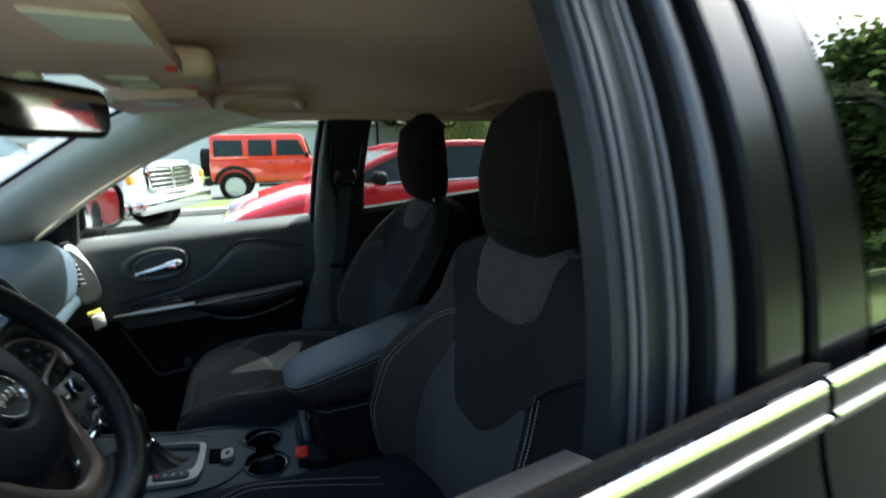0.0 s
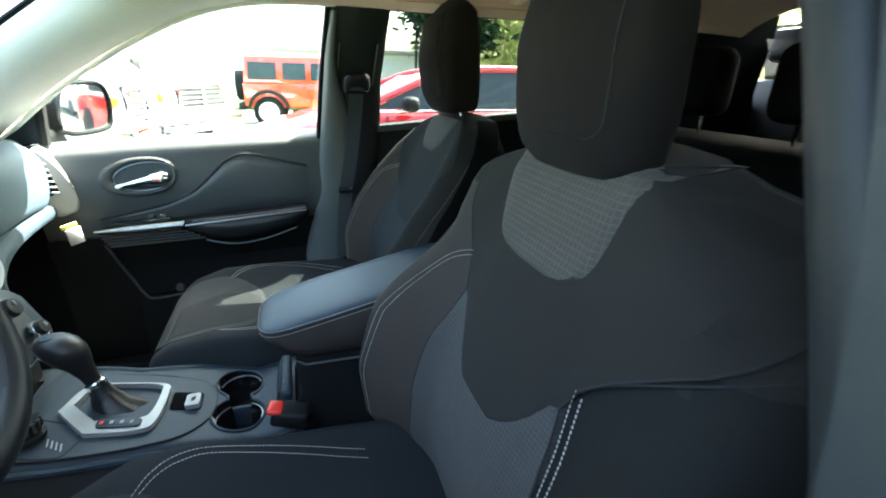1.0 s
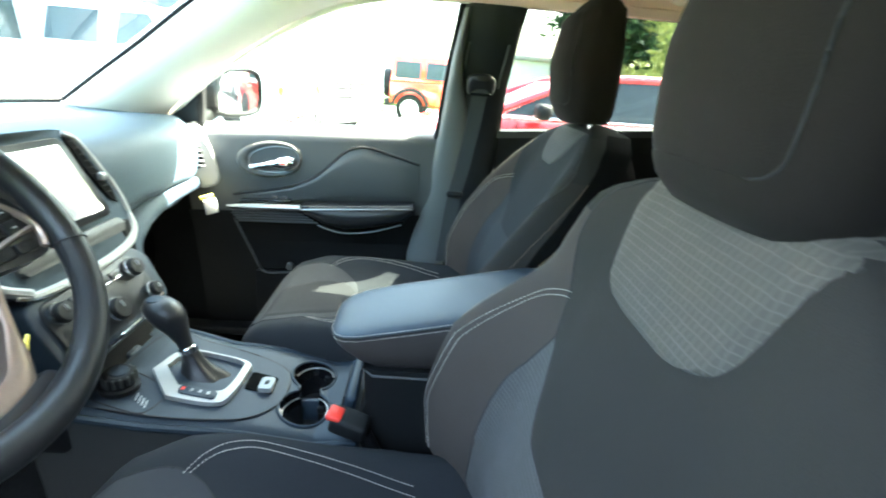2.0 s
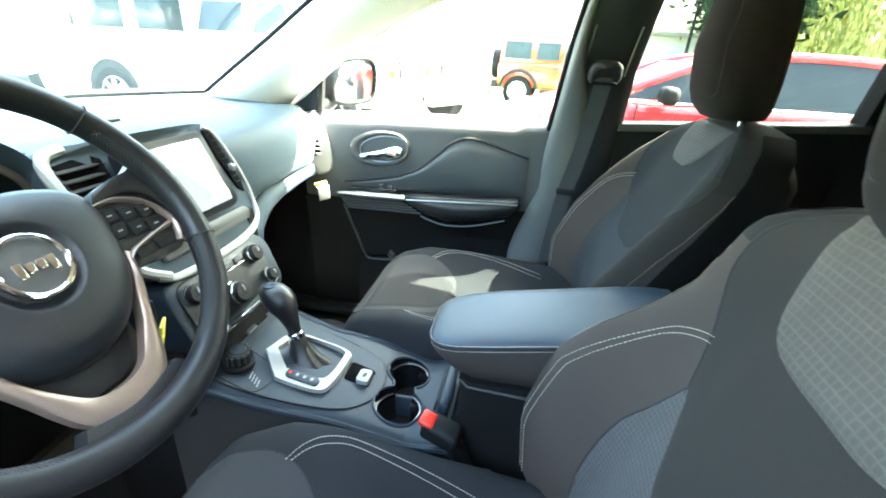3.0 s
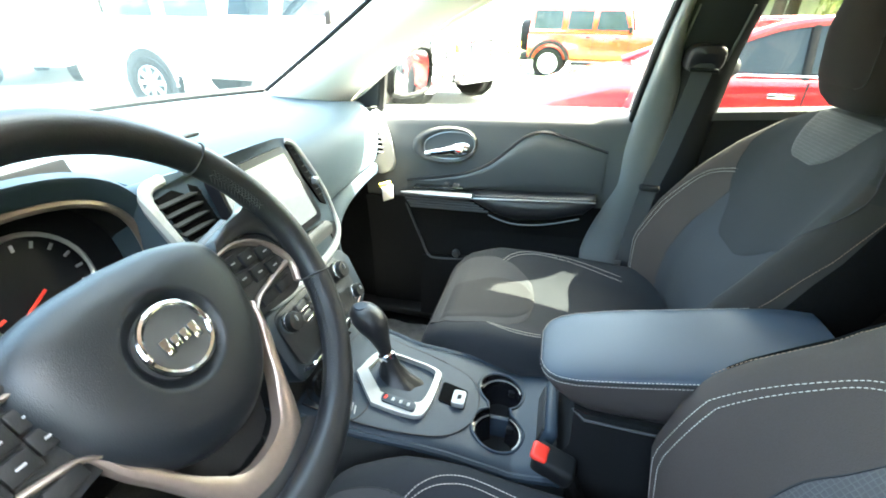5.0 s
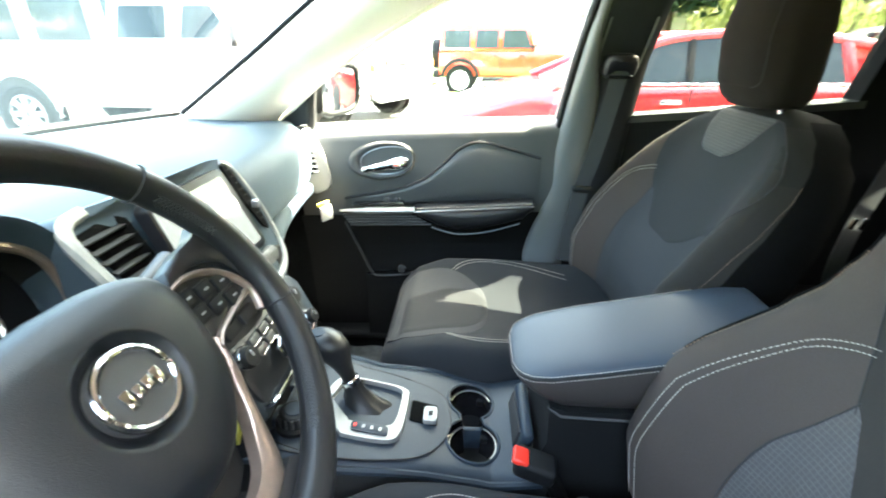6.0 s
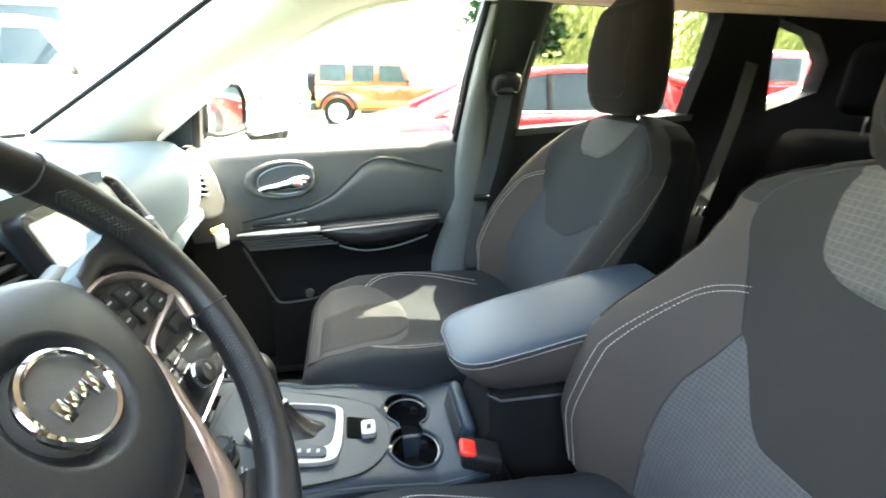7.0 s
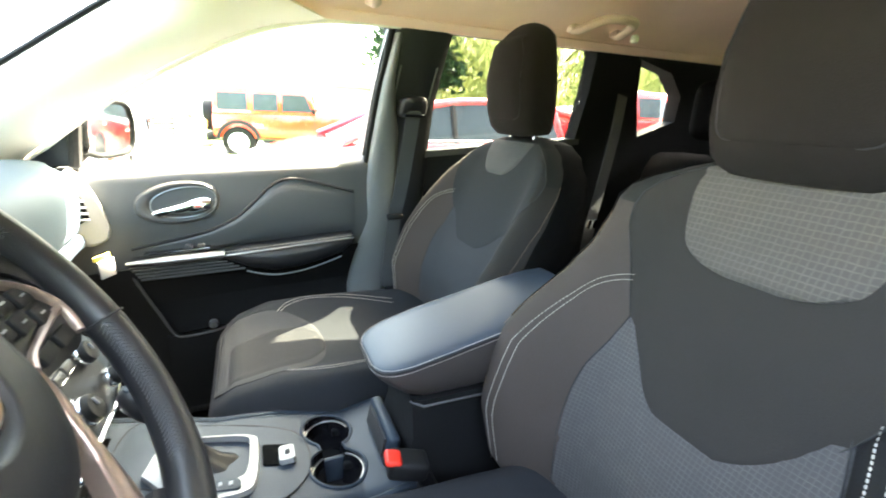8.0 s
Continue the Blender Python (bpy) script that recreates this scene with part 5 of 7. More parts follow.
part("stack_trim", tube([stk(p.x, p.y, 0.012) for p in spline([(-0.150, -0.030, 0), (-0.190, -0.024, 0), (-0.205, 0.0, 0), (-0.197, 0.06, 0), (-0.180, 0.125, 0), (-0.150, 0.172, 0), (-0.10, 0.200, 0)], 30)], 0.0085, 8), PALE, stack, "pale silver stack surround")
part("screen_bezel", prism([(a + 0.021, b + 0.068) for a, b in rounded(0.208, 0.150, 0.014)], lambda a, b, d: stk(a, b, 0.017 - d), 0.02, 0.003), BEZEL, stack, "gloss black screen bezel")
part("touchscreen", prism([(a + 0.016, b + 0.068) for a, b in rounded(0.186, 0.124, 0.005)], lambda a, b, d: stk(a, b, 0.0195 - d), 0.006), SCREEN, stack, "glossy touchscreen with a faint pale glow")
# driver-side vent
vf = part("vent_cavity", prism([(-0.187, -0.006), (-0.108, -0.014), (-0.092, 0.0), (-0.088, 0.140), (-0.108, 0.156), (-0.150, 0.136)], lambda a, b, d: stk(a, b, 0.013 - d), 0.05), VOID, stack)
for k in range(10):
    s = 0.004 + 0.0146 * k
    part("vent_slat", box(stk(-0.140 + 0.0030 * k, s, 0.012), (0.016, 0.076 - 0.0033 * k, 0.0036), 0.0016, m=pose(0, 0, 0, 0, 10, 0)), PLASTIC, vf)
part("vent_tab", box(stk(-0.14, 0.082, 0.024), (0.018, 0.026, 0.016), 0.004), SILVER, vf)
vf2 = part("vent_cavity", prism([(0.136, -0.006), (0.150, 0.0), (0.164, 0.10), (0.158, 0.128), (0.146, 0.118), (0.136, 0.05)], lambda a, b, d: stk(a, b, 0.013 - d), 0.04), VOID, stack)
for k in range(9):
    part("vent_slat", box(stk(0.149 + 0.0008 * k, 0.004 + 0.0125 * k, 0.009), (0.008, 0.014, 0.004), 0.001, m=pose(0, 0, 0, 0, 12, 0)), PLASTIC_GREY, vf2)
part("vent_tab", box(stk(0.152, 0.075, 0.02), (0.012, 0.010, 0.014), 0.003), SILVER, vf2)
part("stack_trim", tube([stk(p.x, p.y, 0.011) for p in spline([(0.140, -0.014, 0), (0.160, 0.004, 0), (0.172, 0.06, 0), (0.176, 0.11, 0), (0.168, 0.155, 0)], 24)], 0.0045, 8), PALE, stack, "pale silver edge of the vent")
# switch bar, heater panel
part("switch_bar", prism([(a + 0.02, b + 0.165) for a, b in rounded(0.23, 0.026, 0.012)], lambda a, b, d: stk(a, b, 0.020 - d), 0.02, 0.005), PLASTIC_GREY, stack, "charcoal switch bar")
part("hazard_switch", box(stk(0.0, 0.165, 0.026), (0.004, 0.02, 0.008), 0.001), RED_PRINT, stack)
part("silver_bow", tube([stk(p.x, p.y, 0.011) for p in spline([(0.168, 0.155, 0), (0.158, 0.182, 0), (0.125, 0.203, 0), (0.06, 0.212, 0), (-0.02, 0.213, 0), (-0.09, 0.206, 0), (-0.13, 0.194, 0)], 30)], [0.005 + 0.0035 * math.sin(math.pi * k / 29) for k in range(30)], 8), PALE, stack, "pale silver bow under the switches")
part("heater_panel", prism([(a, b + 0.280) for a, b in rounded(0.29, 0.140, 0.035)], lambda a, b, d: stk(a, b, 0.008 - d), 0.10, 0.006), SATIN, stack, "charcoal heater panel")
part("heater_glass", prism([(a, b + 0.274) for a, b in rounded(0.23, 0.108, 0.028)], lambda a, b, d: stk(a, b, 0.0105 - d), 0.02, 0.003), AIRBAG, stack, "black heater control face")
for y, s, r in ((0.085, 0.245, 0.017), (-0.085, 0.245, 0.017), (0.0, 0.292, 0.020), (0.095, 0.302, 0.014)):
    kn = part("heater_knob", lathe([(r, 0), (r, 0.012), (r * 0.86, 0.018), (r * 0.3, 0.019)], Matrix.Translation(stk(y, s, 0.012)) @ pose(0, 0, 0, 0, 64, 0), 24), PLASTIC, stack)
    part("knob_ring", lathe([(r * 1.10, 0), (r * 1.10, 0.006), (r * 1.02, 0.009)], Matrix.Translation(stk(y, s, 0.012)) @ pose(0, 0, 0, 0, 64, 0), 24), CHROME, kn)
    part("knob_mark", box(stk(y, s - r * 0.5, 0.033), (0.003, 0.0025, r * 0.6), 0.0008, m=pose(0, 0, 0, 0, -26, 0)), PRINT, kn)
for k in range(6):
    part("heater_button", box(stk(-0.045 + 0.03 * (k % 4), 0.238 if k < 4 else 0.258, 0.014), (0.006, 0.024, 0.012), 0.002, m=pose(0, 0, 0, 0, -26, 0)), PLASTIC_GREY, stack)
    part("button_edge", box(stk(-0.045 + 0.03 * (k % 4), 0.2455 if k < 4 else 0.2655, 0.016), (0.004, 0.024, 0.002), 0.0006, m=pose(0, 0, 0, 0, -26, 0)), CHROME, stack)
part("heater_trim", tube([stk(y, 0.338 - 0.35 * max(0, abs(y) - 0.08), 0.012) for y in [-0.12 + 0.24 * k / 16 for k in range(17)]], 0.0035, 8), CHROME, stack, "chrome trim below the heater")
part("tray_back", box((-0.76, 0, 0.82), (0.10, 0.26, 0.16), 0.02), PLASTIC, stack)

# paper tag hanging at the glovebox
tag = thing("paper_tag", "white paper tag with a yellow edge hanging below the dashboard", "paper tag", (-0.80, 0.60, 0.95))
part("tag_card", box((-0.802, 0.600, 0.950), (0.002, 0.034, 0.052), 0.0005, m=pose(0, 0, 0, 10, 18, -48)), WHITE_TAG, tag)
part("tag_edge", box((-0.806, 0.590, 0.982), (0.003, 0.036, 0.012), 0.0005, m=pose(0, 0, 0, 10, 18, -48)), YELLOW_TAG, tag, "yellow band on the tag")

# ---- steering wheel ----
HUB = Vector((-0.647, -0.348, 1.168))
WM = Matrix.Translation(HUB) @ pose(0, 0, 0, 0, 58, 0) @ pose(0, 0, 0, 0, 0, 90)   # local x: to the right, y: up the wheel, z: to the driver


def on_wheel(a, b, h=0.0):
    return WM @ Vector((a, b, h))


wheel = thing("steering_wheel", "black leather steering wheel with warm silver spokes", "steering wheel", HUB)
R = 0.187
rim_r = [0.0165 + 0.0025 * abs(math.sin(2 * math.pi * k / 72)) ** 6 for k in range(72)]
part("rim", tube([on_wheel(R * math.cos(2 * math.pi * k / 72), R * math.sin(2 * math.pi * k / 72), 0.025) for k in range(72)], rim_r, 14, True, up=WM.to_3x3() @ Vector((0, 0, 1))), LEATHER, wheel, "black leather rim")
for a in (43, 137, -14, 194):
    part("rim_seam", tube([on_wheel((R + 0.0178 * math.cos(q)) * math.cos(radians(a)), (R + 0.0178 * math.cos(q)) * math.sin(radians(a)), 0.025 + 0.0178 * math.sin(q)) for q in [2 * math.pi * k / 16 for k in range(16)]], 0.0012, 5, True), SEAM, wheel)
for a0, a1 in ((-62, -15), (18, 38), (142, 162), (195, 242)):
    lace = bmesh.new()
    for k in range(int((a1 - a0) / 1.3)):
        q0, q1 = radians(a0 + 1.3 * k), radians(a0 + 1.3 * k + 1.9)
        for e0, e1 in ((2.75, 2.35), (2.35, 2.75), (3.15, 2.75)):
            p, q = [on_wheel((R + 0.0172 * math.cos(e)) * math.cos(a), (R + 0.0172 * math.cos(e)) * math.sin(a), 0.025 + 0.0172 * math.sin(e)) for a, e in ((q0, e0), (q1, e1))]
            tube([p, q], 0.0008, 4, bm=lace)
    part("rim_stitch", lace, RIMTHREAD, wheel, "dark laced grip on the rim")
AIR = [(0.0, 0.078), (0.05, 0.074), (0.088, 0.060), (0.102, 0.035), (0.100, 0.0), (0.088, -0.042), (0.062, -0.078), (0.032, -0.098), (0.0, -0.104)]
air = [(p.x, p.y) for p in spline([(*p, 0) for p in AIR + [(-a, b) for a, b in AIR[-2:0:-1]] + AIR[:1]], 65)[:-1]]
airbag = part("airbag_cover", loft([[on_wheel(a * k, b * k, h) for a, b in air] for k, h in ((0.92, -0.05), (1.0, -0.015), (1.0, 0.0), (0.97, 0.012), (0.88, 0.021), (0.72, 0.0275))] + [[on_wheel(a * r / math.hypot(a, b), b * r / math.hypot(a, b), h) for a, b in air] for r, h in ((0.0455, 0.0305), (0.0435, 0.0305), (0.0415, 0.0290), (0.0330, 0.0205), (0.010, 0.0200))]), AIRBAG, wheel, "dimpled black airbag cover")
badge = part("badge_dish", lathe([(0.0318, 0.019), (0.0318, 0.0295), (0.0285, 0.0300), (0.01, 0.0308)], WM, 48), PLASTIC_GREY, airbag, "round dark badge plate in a concave ring")
part("badge_ring", tube([on_wheel(0.0295 * math.cos(2 * math.pi * k / 48), 0.0295 * math.sin(2 * math.pi * k / 48), 0.0300) for k in range(48)], 0.0032, 8, True), SATINCHROME, badge, "chrome badge ring")
for k in range(4):
    part("badge_bar", box((0, 0, 0), (0.0075, 0.015 if k in (0, 3) else 0.010, 0.003), 0.001, m=WM @ pose(-0.0138 + 0.0092 * k, -0.001 if k < 3 else -0.003, 0.0325)), SATINCHROME, badge)
part("column_shroud", loft([[on_wheel(w * math.cos(a), h * math.sin(a) - 0.035, d) for a in [2 * math.pi * k / 24 for k in range(24)]] for w, h, d in ((0.045, 0.045, -0.04), (0.055, 0.050, -0.06), (0.055, 0.050, -0.20))]), PLASTIC, wheel, "black column shroud")


def strap(ea, eb, h, th, n=32):
    """A flat moulding between two edge lines on the wheel, h above its plane and rolled at both edges."""
    a, b = spline([(*p, 0) for p in ea], n), spline([(*p, 0) for p in eb], n)
    loops = []
    for p, q in zip(a, b):
        k = [(0.0, -th), (0.0, -0.002), (0.12, 0.0), (0.5, 0.0015), (0.88, 0.0), (1.0, -0.002), (1.0, -th)]
        loops.append([on_wheel(*(p.lerp(q, t)).xy, (h(p.lerp(q, t)) if callable(h) else h) + e) for t, e in k])
    return loft(loops)


def dish(p):
    """The spokes rise from the hub towards the rim."""
    return 0.014 + 0.10 * max(0, abs(p.x) - 0.10)


for sg in (1, -1):
    def mir(pts):
        return [(0.004 + sg * (a - 0.004), b) for a, b in pts]
    sp = part("spoke", strap(mir([(0.075, 0.040), (0.12, 0.044), (0.158, 0.034), (0.180, 0.010)]), mir([(0.075, -0.040), (0.12, -0.045), (0.158, -0.046), (0.180, -0.030)]), lambda p: dish(p) - 0.006, 0.030), AIRBAG, wheel, "black spoke with switches")
    part("thumb_grip", strap(mir([(0.105, 0.050), (0.13, 0.058), (0.155, 0.062), (0.172, 0.072)]), mir([(0.090, 0.030), (0.125, 0.040), (0.158, 0.030), (0.176, -0.005)]), lambda p: dish(p) - 0.001, 0.020), LEATHER, sp)
    part("spoke_trim", strap(mir([(0.086, 0.036), (0.105, 0.039), (0.123, 0.038), (0.145, 0.029), (0.162, 0.012), (0.171, -0.008), (0.170, -0.026), (0.163, -0.040)]), mir([(0.086, 0.031), (0.105, 0.034), (0.122, 0.032), (0.142, 0.023), (0.156, 0.007), (0.164, -0.010), (0.163, -0.024), (0.158, -0.036)]), dish, 0.010), BRONZE, sp, "warm silver spoke trim")
    part("spoke_trim", strap(mir([(0.163, -0.010), (0.145, -0.0125), (0.125, -0.0165), (0.105, -0.0215), (0.094, -0.029)]), mir([(0.160, -0.017), (0.145, -0.018), (0.125, -0.022), (0.105, -0.027), (0.092, -0.036)]), dish, 0.010), BRONZE, sp, "warm silver spoke trim")
    for i in range(3):
        for j in range(2):
            w = (0.100 + 0.021 * i, 0.020 - 0.019 * j - 0.004 * i)
            bt = part("spoke_button", box((0, 0, 0), (0.0195, 0.0165, 0.005), 0.0015, m=WM @ pose(0.004 + sg * w[0], w[1], dish(Vector((w[0], 0, 0))) - 0.003)), PLASTIC, sp)
            part("button_mark", box((0, 0, 0), (0.0060, 0.0016, 0.0008), 0, m=WM @ pose(0.004 + sg * w[0], w[1], dish(Vector((w[0], 0, 0))) - 0.0002)), PRINT, bt)
    for i in range(2):
        w = 0.112 + 0.027 * i
        part("spoke_button", box((0, 0, 0), (0.025, 0.013, 0.005), 0.0015, m=WM @ pose(0.004 + sg * w, -0.0305, dish(Vector((w, 0, 0))) - 0.003)), PLASTIC, sp)
    part("yoke_trim", strap(mir([(0.094, -0.020), (0.086, -0.045), (0.075, -0.066), (0.062, -0.093), (0.047, -0.115), (0.034, -0.130), (0.018, -0.137), (0.004, -0.138)]), mir([(0.100, -0.027), (0.091, -0.058), (0.080, -0.082), (0.070, -0.106), (0.061, -0.130), (0.050, -0.150), (0.030, -0.165), (0.004, -0.169)]), 0.012, 0.016), BRONZE, wheel, "warm silver lower spoke trim")
part("yoke_recess", prism([(0.004 + a, b) for a, b in ((-0.070, -0.06), (0.070, -0.06), (0.036, -0.126), (0.016, -0.135), (-0.016, -0.135), (-0.036, -0.126))], lambda a, b, d: on_wheel(a, b, -0.012 - d), 0.015), PLASTIC, wheel, "dark recess below the airbag cover")
part("yoke_arm", strap([(-0.050, -0.150), (0.0, -0.160), (0.058, -0.150)], [(-0.070, -0.176), (0.0, -0.186), (0.078, -0.176)], 0.016, 0.022, 16), LEATHER, wheel)
for sg in (1, -1):
    st = solo("column_stalk", tube([on_wheel(sg * 0.04, 0.03, -0.075), on_wheel(sg * 0.14, 0.045, -0.07), on_wheel(sg * 0.20, 0.055, -0.065)], [0.008, 0.009, 0.012], 10), PLASTIC_GREY, "dark grey column stalk behind the steering wheel", "stalk", "column stalks")
keys = thing("key_ring", "key with a tag hanging at the steering column", "key", (-0.66, -0.20, 1.0))
part("key_head", box((-0.655, -0.225, 1.055), (0.03, 0.012, 0.03), 0.005), PLASTIC, keys)
part("key_tag", box((-0.65, -0.215, 1.005), (0.004, 0.022, 0.055), 0.001, m=pose(0, 0, 0, 10, 15, 30)), YELLOW_TAG, keys, "yellow paper key tag")

# ---- centre console ----
con = thing("centre_console", "satin dark centre console with cup holders", "console", (-0.5, 0.01, 0.5))


def con_z(x):
    return lerp(x, [-0.76, -0.68, -0.60, -0.50, -0.42, -0.34, -0.27], [0.842, 0.826, 0.810, 0.790, 0.768, 0.752, 0.765])


CY = 0.012


def con_hw(x):
    return lerp(x, [-0.76, -0.70, -0.60, -0.50, -0.44, -0.36, -0.30, -0.25], [0.135, 0.135, 0.128, 0.112, 0.102, 0.098, 0.10, 0.10])


# top deck with two round holes for the cups
bmc = bmesh.new()
CUPS = [(-0.376, 0.083, 0.043), (-0.372, -0.012, 0.046)]


def well(g=0.0):
    """Outline of the two joined cup wells, grown by g."""
    (ax_, ay, ar), (bx, by, br) = CUPS
    out = []
    for x, y, r, base in ((ax_, ay, ar + g, 90), (bx, by, br + g, 270)):
        half = 180 - math.degrees(math.asin((0.021 + g) / r))
        out += [(x + r * math.cos(radians(base - half + 2 * half * k / 30)), y + r * math.sin(radians(base - half + 2 * half * k / 30))) for k in range(31)]
    return out


def in_well(x, y):
    return any((x - a) ** 2 + (y - b) ** 2 < r * r for a, b, r in CUPS) or (abs(x + 0.374) < 0.021 and -0.012 < y < 0.083)


def wide(x, t):
    """The deck reaches further to the passenger's side at the cups."""
    return max(0.0, t) * lerp(x, [-0.56, -0.44, -0.3], [0.0, 0.040, 0.046])
N, M = 120, 58
vs = {}
for i in range(N + 1):
    x = -0.76 + 0.50 * i / N
    for j in range(M + 1):
        t = -1 + 2 * j / M
        z = con_z(x) - 0.012 * abs(t) ** 18
        vs[i, j] = bmc.verts.new((x, CY + con_hw(x) * t + wide(x, t), z))
for i in range(N):
    for j in range(M):
        c = sum((vs[q].co for q in ((i, j), (i + 1, j), (i + 1, j + 1), (i, j + 1))), Vector()) / 4
        if not in_well(c.x, c.y) and not (-0.70 > c.x and abs(c.y - CY) < 0.085):
            bmc.faces.new((vs[i, j], vs[i + 1, j], vs[i + 1, j + 1], vs[i, j + 1]))
for v in [v for v in bmc.verts if not v.link_faces]:
    bmc.verts.remove(v)
rimline = [Vector((a[0] + (b[0] - a[0]) * k / 4, a[1] + (b[1] - a[1]) * k / 4, 0)) for a, b in zip(well(0.001), well(0.001)[1:] + well(0.001)[:1]) for k in range(4)]
for v in [q for q in bmc.verts if -0.43 < q.co.x < -0.32]:
    near = min(rimline, key=lambda p: (p.x - v.co.x) ** 2 + (p.y - v.co.y) ** 2)
    if (near.x - v.co.x) ** 2 + (near.y - v.co.y) ** 2 < 0.0030 ** 2:
        v.co.x, v.co.y = near.x, near.y
part("console_deck", bmc, SATIN, con, "satin slate console deck")
for sg in (1, -1):
    part("console_side", sheet(lambda u, v: (-0.78 + 0.53 * u, CY + sg * (con_hw(-0.76 + 0.5 * u) + 0.006 * v) + wide(-0.76 + 0.5 * u, sg), con_z(-0.76 + 0.5 * u) - 0.010 - 0.30 * v), 20, 6, (0, -0.01 * sg, 0)), PLASTIC_GREY, con)
    part("deck_edge", tube([(-0.76 + 0.50 * k / 24, CY + sg * (con_hw(-0.76 + 0.5 * k / 24) + 0.001) + wide(-0.76 + 0.5 * k / 24, sg), con_z(-0.76 + 0.5 * k / 24) - 0.010) for k in range(25)], 0.007, 8), SATIN, con)
def well_loop(g, h):
    return [Vector((x, y, con_z(x) * (1 if h > -0.01 else 0) + (0.757 if h <= -0.01 else 0) + h)) for x, y in well(g)]


cup = part("cup_holder", loft([well_loop(0.004, 0.002), well_loop(0.002, 0.003), well_loop(-0.001, 0.0), well_loop(-0.004, -0.02), well_loop(-0.007, -0.075)][2:], True, False, None), GLOSS, con, "deep black double cup holder")
part("cup_floor", prism(well(-0.006), lambda a, b, d: Vector((a, b, 0.684 - d)), 0.006), PLASTIC, cup)
part("cup_rim", tube([Vector((x, y, con_z(x) + 0.001)) for x, y in well(0.0015)], 0.0028, 8, True), SATIN, cup)
for (a, b, r), lo, hi in ((CUPS[0], 15, 165), (CUPS[1], 118, 222), (CUPS[1], -42, 62)):
    part("cup_lip", tube([(a + (r - 0.004) * math.cos(q), b + (r - 0.004) * math.sin(q), 0.749) for q in [radians(lo + (hi - lo) * k / 20) for k in range(21)]], 0.0014, 6), STRIP, cup, "bright metal lip inside the cup holder")
for a, b, r in CUPS:
    part("cup_grip", box((a + 0.5 * r, b + 0.75 * r, 0.725), (0.016, 0.012, 0.016), 0.004), RUBBER, cup)
part("cup_divider", box((-0.374, 0.036, 0.712), (0.042, 0.010, 0.050), 0.003, 2), SATIN, cup)
# shifter surround and panel
BZ = [(-0.645, -0.018), (-0.622, 0.050), (-0.545, 0.058), (-0.500, 0.052), (-0.492, 0.030), (-0.496, -0.045), (-0.515, -0.072), (-0.585, -0.076), (-0.600, -0.068)]
bz = [(p.x, p.y) for p in spline([(*p, 0) for p in BZ + BZ[:1]], 55)[:-1]]


def deck(a, b, h=0.0):
    return Vector((a, CY + b, con_z(a) + h))


pan = [(p.x, p.y) for p in spline([(-0.70, -0.118, 0), (-0.68, 0.10, 0), (-0.60, 0.098, 0), (-0.50, 0.088, 0), (-0.435, 0.070, 0), (-0.415, 0.03, 0), (-0.420, -0.03, 0), (-0.46, -0.080, 0), (-0.53, -0.105, 0), (-0.62, -0.117, 0), (-0.70, -0.118, 0)], 61)[:-1]]
part("shift_panel", prism(pan, lambda a, b, d: deck(a, b, 0.0035 - d), 0.012, 0.0015), SATIN, con, "satin slate shifter panel")
part("panel_groove", tube([deck(a, b, 0.0022) for a, b in pan], 0.0016, 6, True), SEAM, con)
cx, cyb = sum(a for a, b in bz) / len(bz), sum(b for a, b in bz) / len(bz)


def inner_bz(a, b):
    return (cx + (a - cx) * 0.80 + 0.0, cyb + (b - cyb) * 0.74 + 0.012)


part("shift_surround", loft([[deck(a, b, 0.004) for a, b in bz], [deck(a, b, 0.012) for a, b in [(cx + (a - cx) * 0.985, cyb + (b - cyb) * 0.985) for a, b in bz]], [deck(*inner_bz(a, b), 0.013) for a, b in bz], [deck(*inner_bz(a, b), 0.0) for a, b in bz]], True, False), PALE, con, "pale satin shifter surround")
part("gear_window", prism([(a - 0.548, b - 0.056) for a, b in rounded(0.062, 0.020, 0.006)], lambda a, b, d: deck(a, b, 0.0155 - d), 0.004, 0.001), SATIN, con, "dark gear display strip")
for k in range(4):
    part("gear_mark", box(deck(-0.572 + 0.014 * k, -0.056, 0.0165), (0.005, 0.007, 0.001), 0), RED_PRINT if k == 0 else PRINT, con)
part("brake_switch_well", prism([(a - 0.462, b + 0.012) for a, b in rounded(0.050, 0.048, 0.005)], lambda a, b, d: deck(a, b, 0.0045 - d), 0.004, 0.001), VOID, con, "dark recess of the parking brake switch")
part("brake_switch", prism([(a - 0.450, b + 0.004) for a, b in rounded(0.024, 0.034, 0.004)], lambda a, b, d: deck(a, b, 0.012 + 0.25 * (a + 0.462) - d), 0.010, 0.002), PALE, con, "silver parking brake switch")
part("switch_mark", box(deck(-0.449, 0.004, 0.0162), (0.008, 0.010, 0.001), 0, m=pose(0, 0, 0, 0, -14, 0)), PLASTIC, con)
kp = [(-0.672 + a, -0.068 + b) for a, b in [(p.x, p.y) for p in spline([(0.040 * math.cos(q) + (0.035 if math.cos(q) > 0.5 else 0), 0.042 * math.sin(q) - (0.012 if math.cos(q) > 0.5 else 0), 0) for q in [2 * math.pi * k / 12 for k in range(13)]], 49)[:-1]]]
part("knob_groove", tube([deck(a, b, 0.0036) for a, b in kp], 0.0012, 6, True), SEAM, con, "dark outline round the rotary knob")
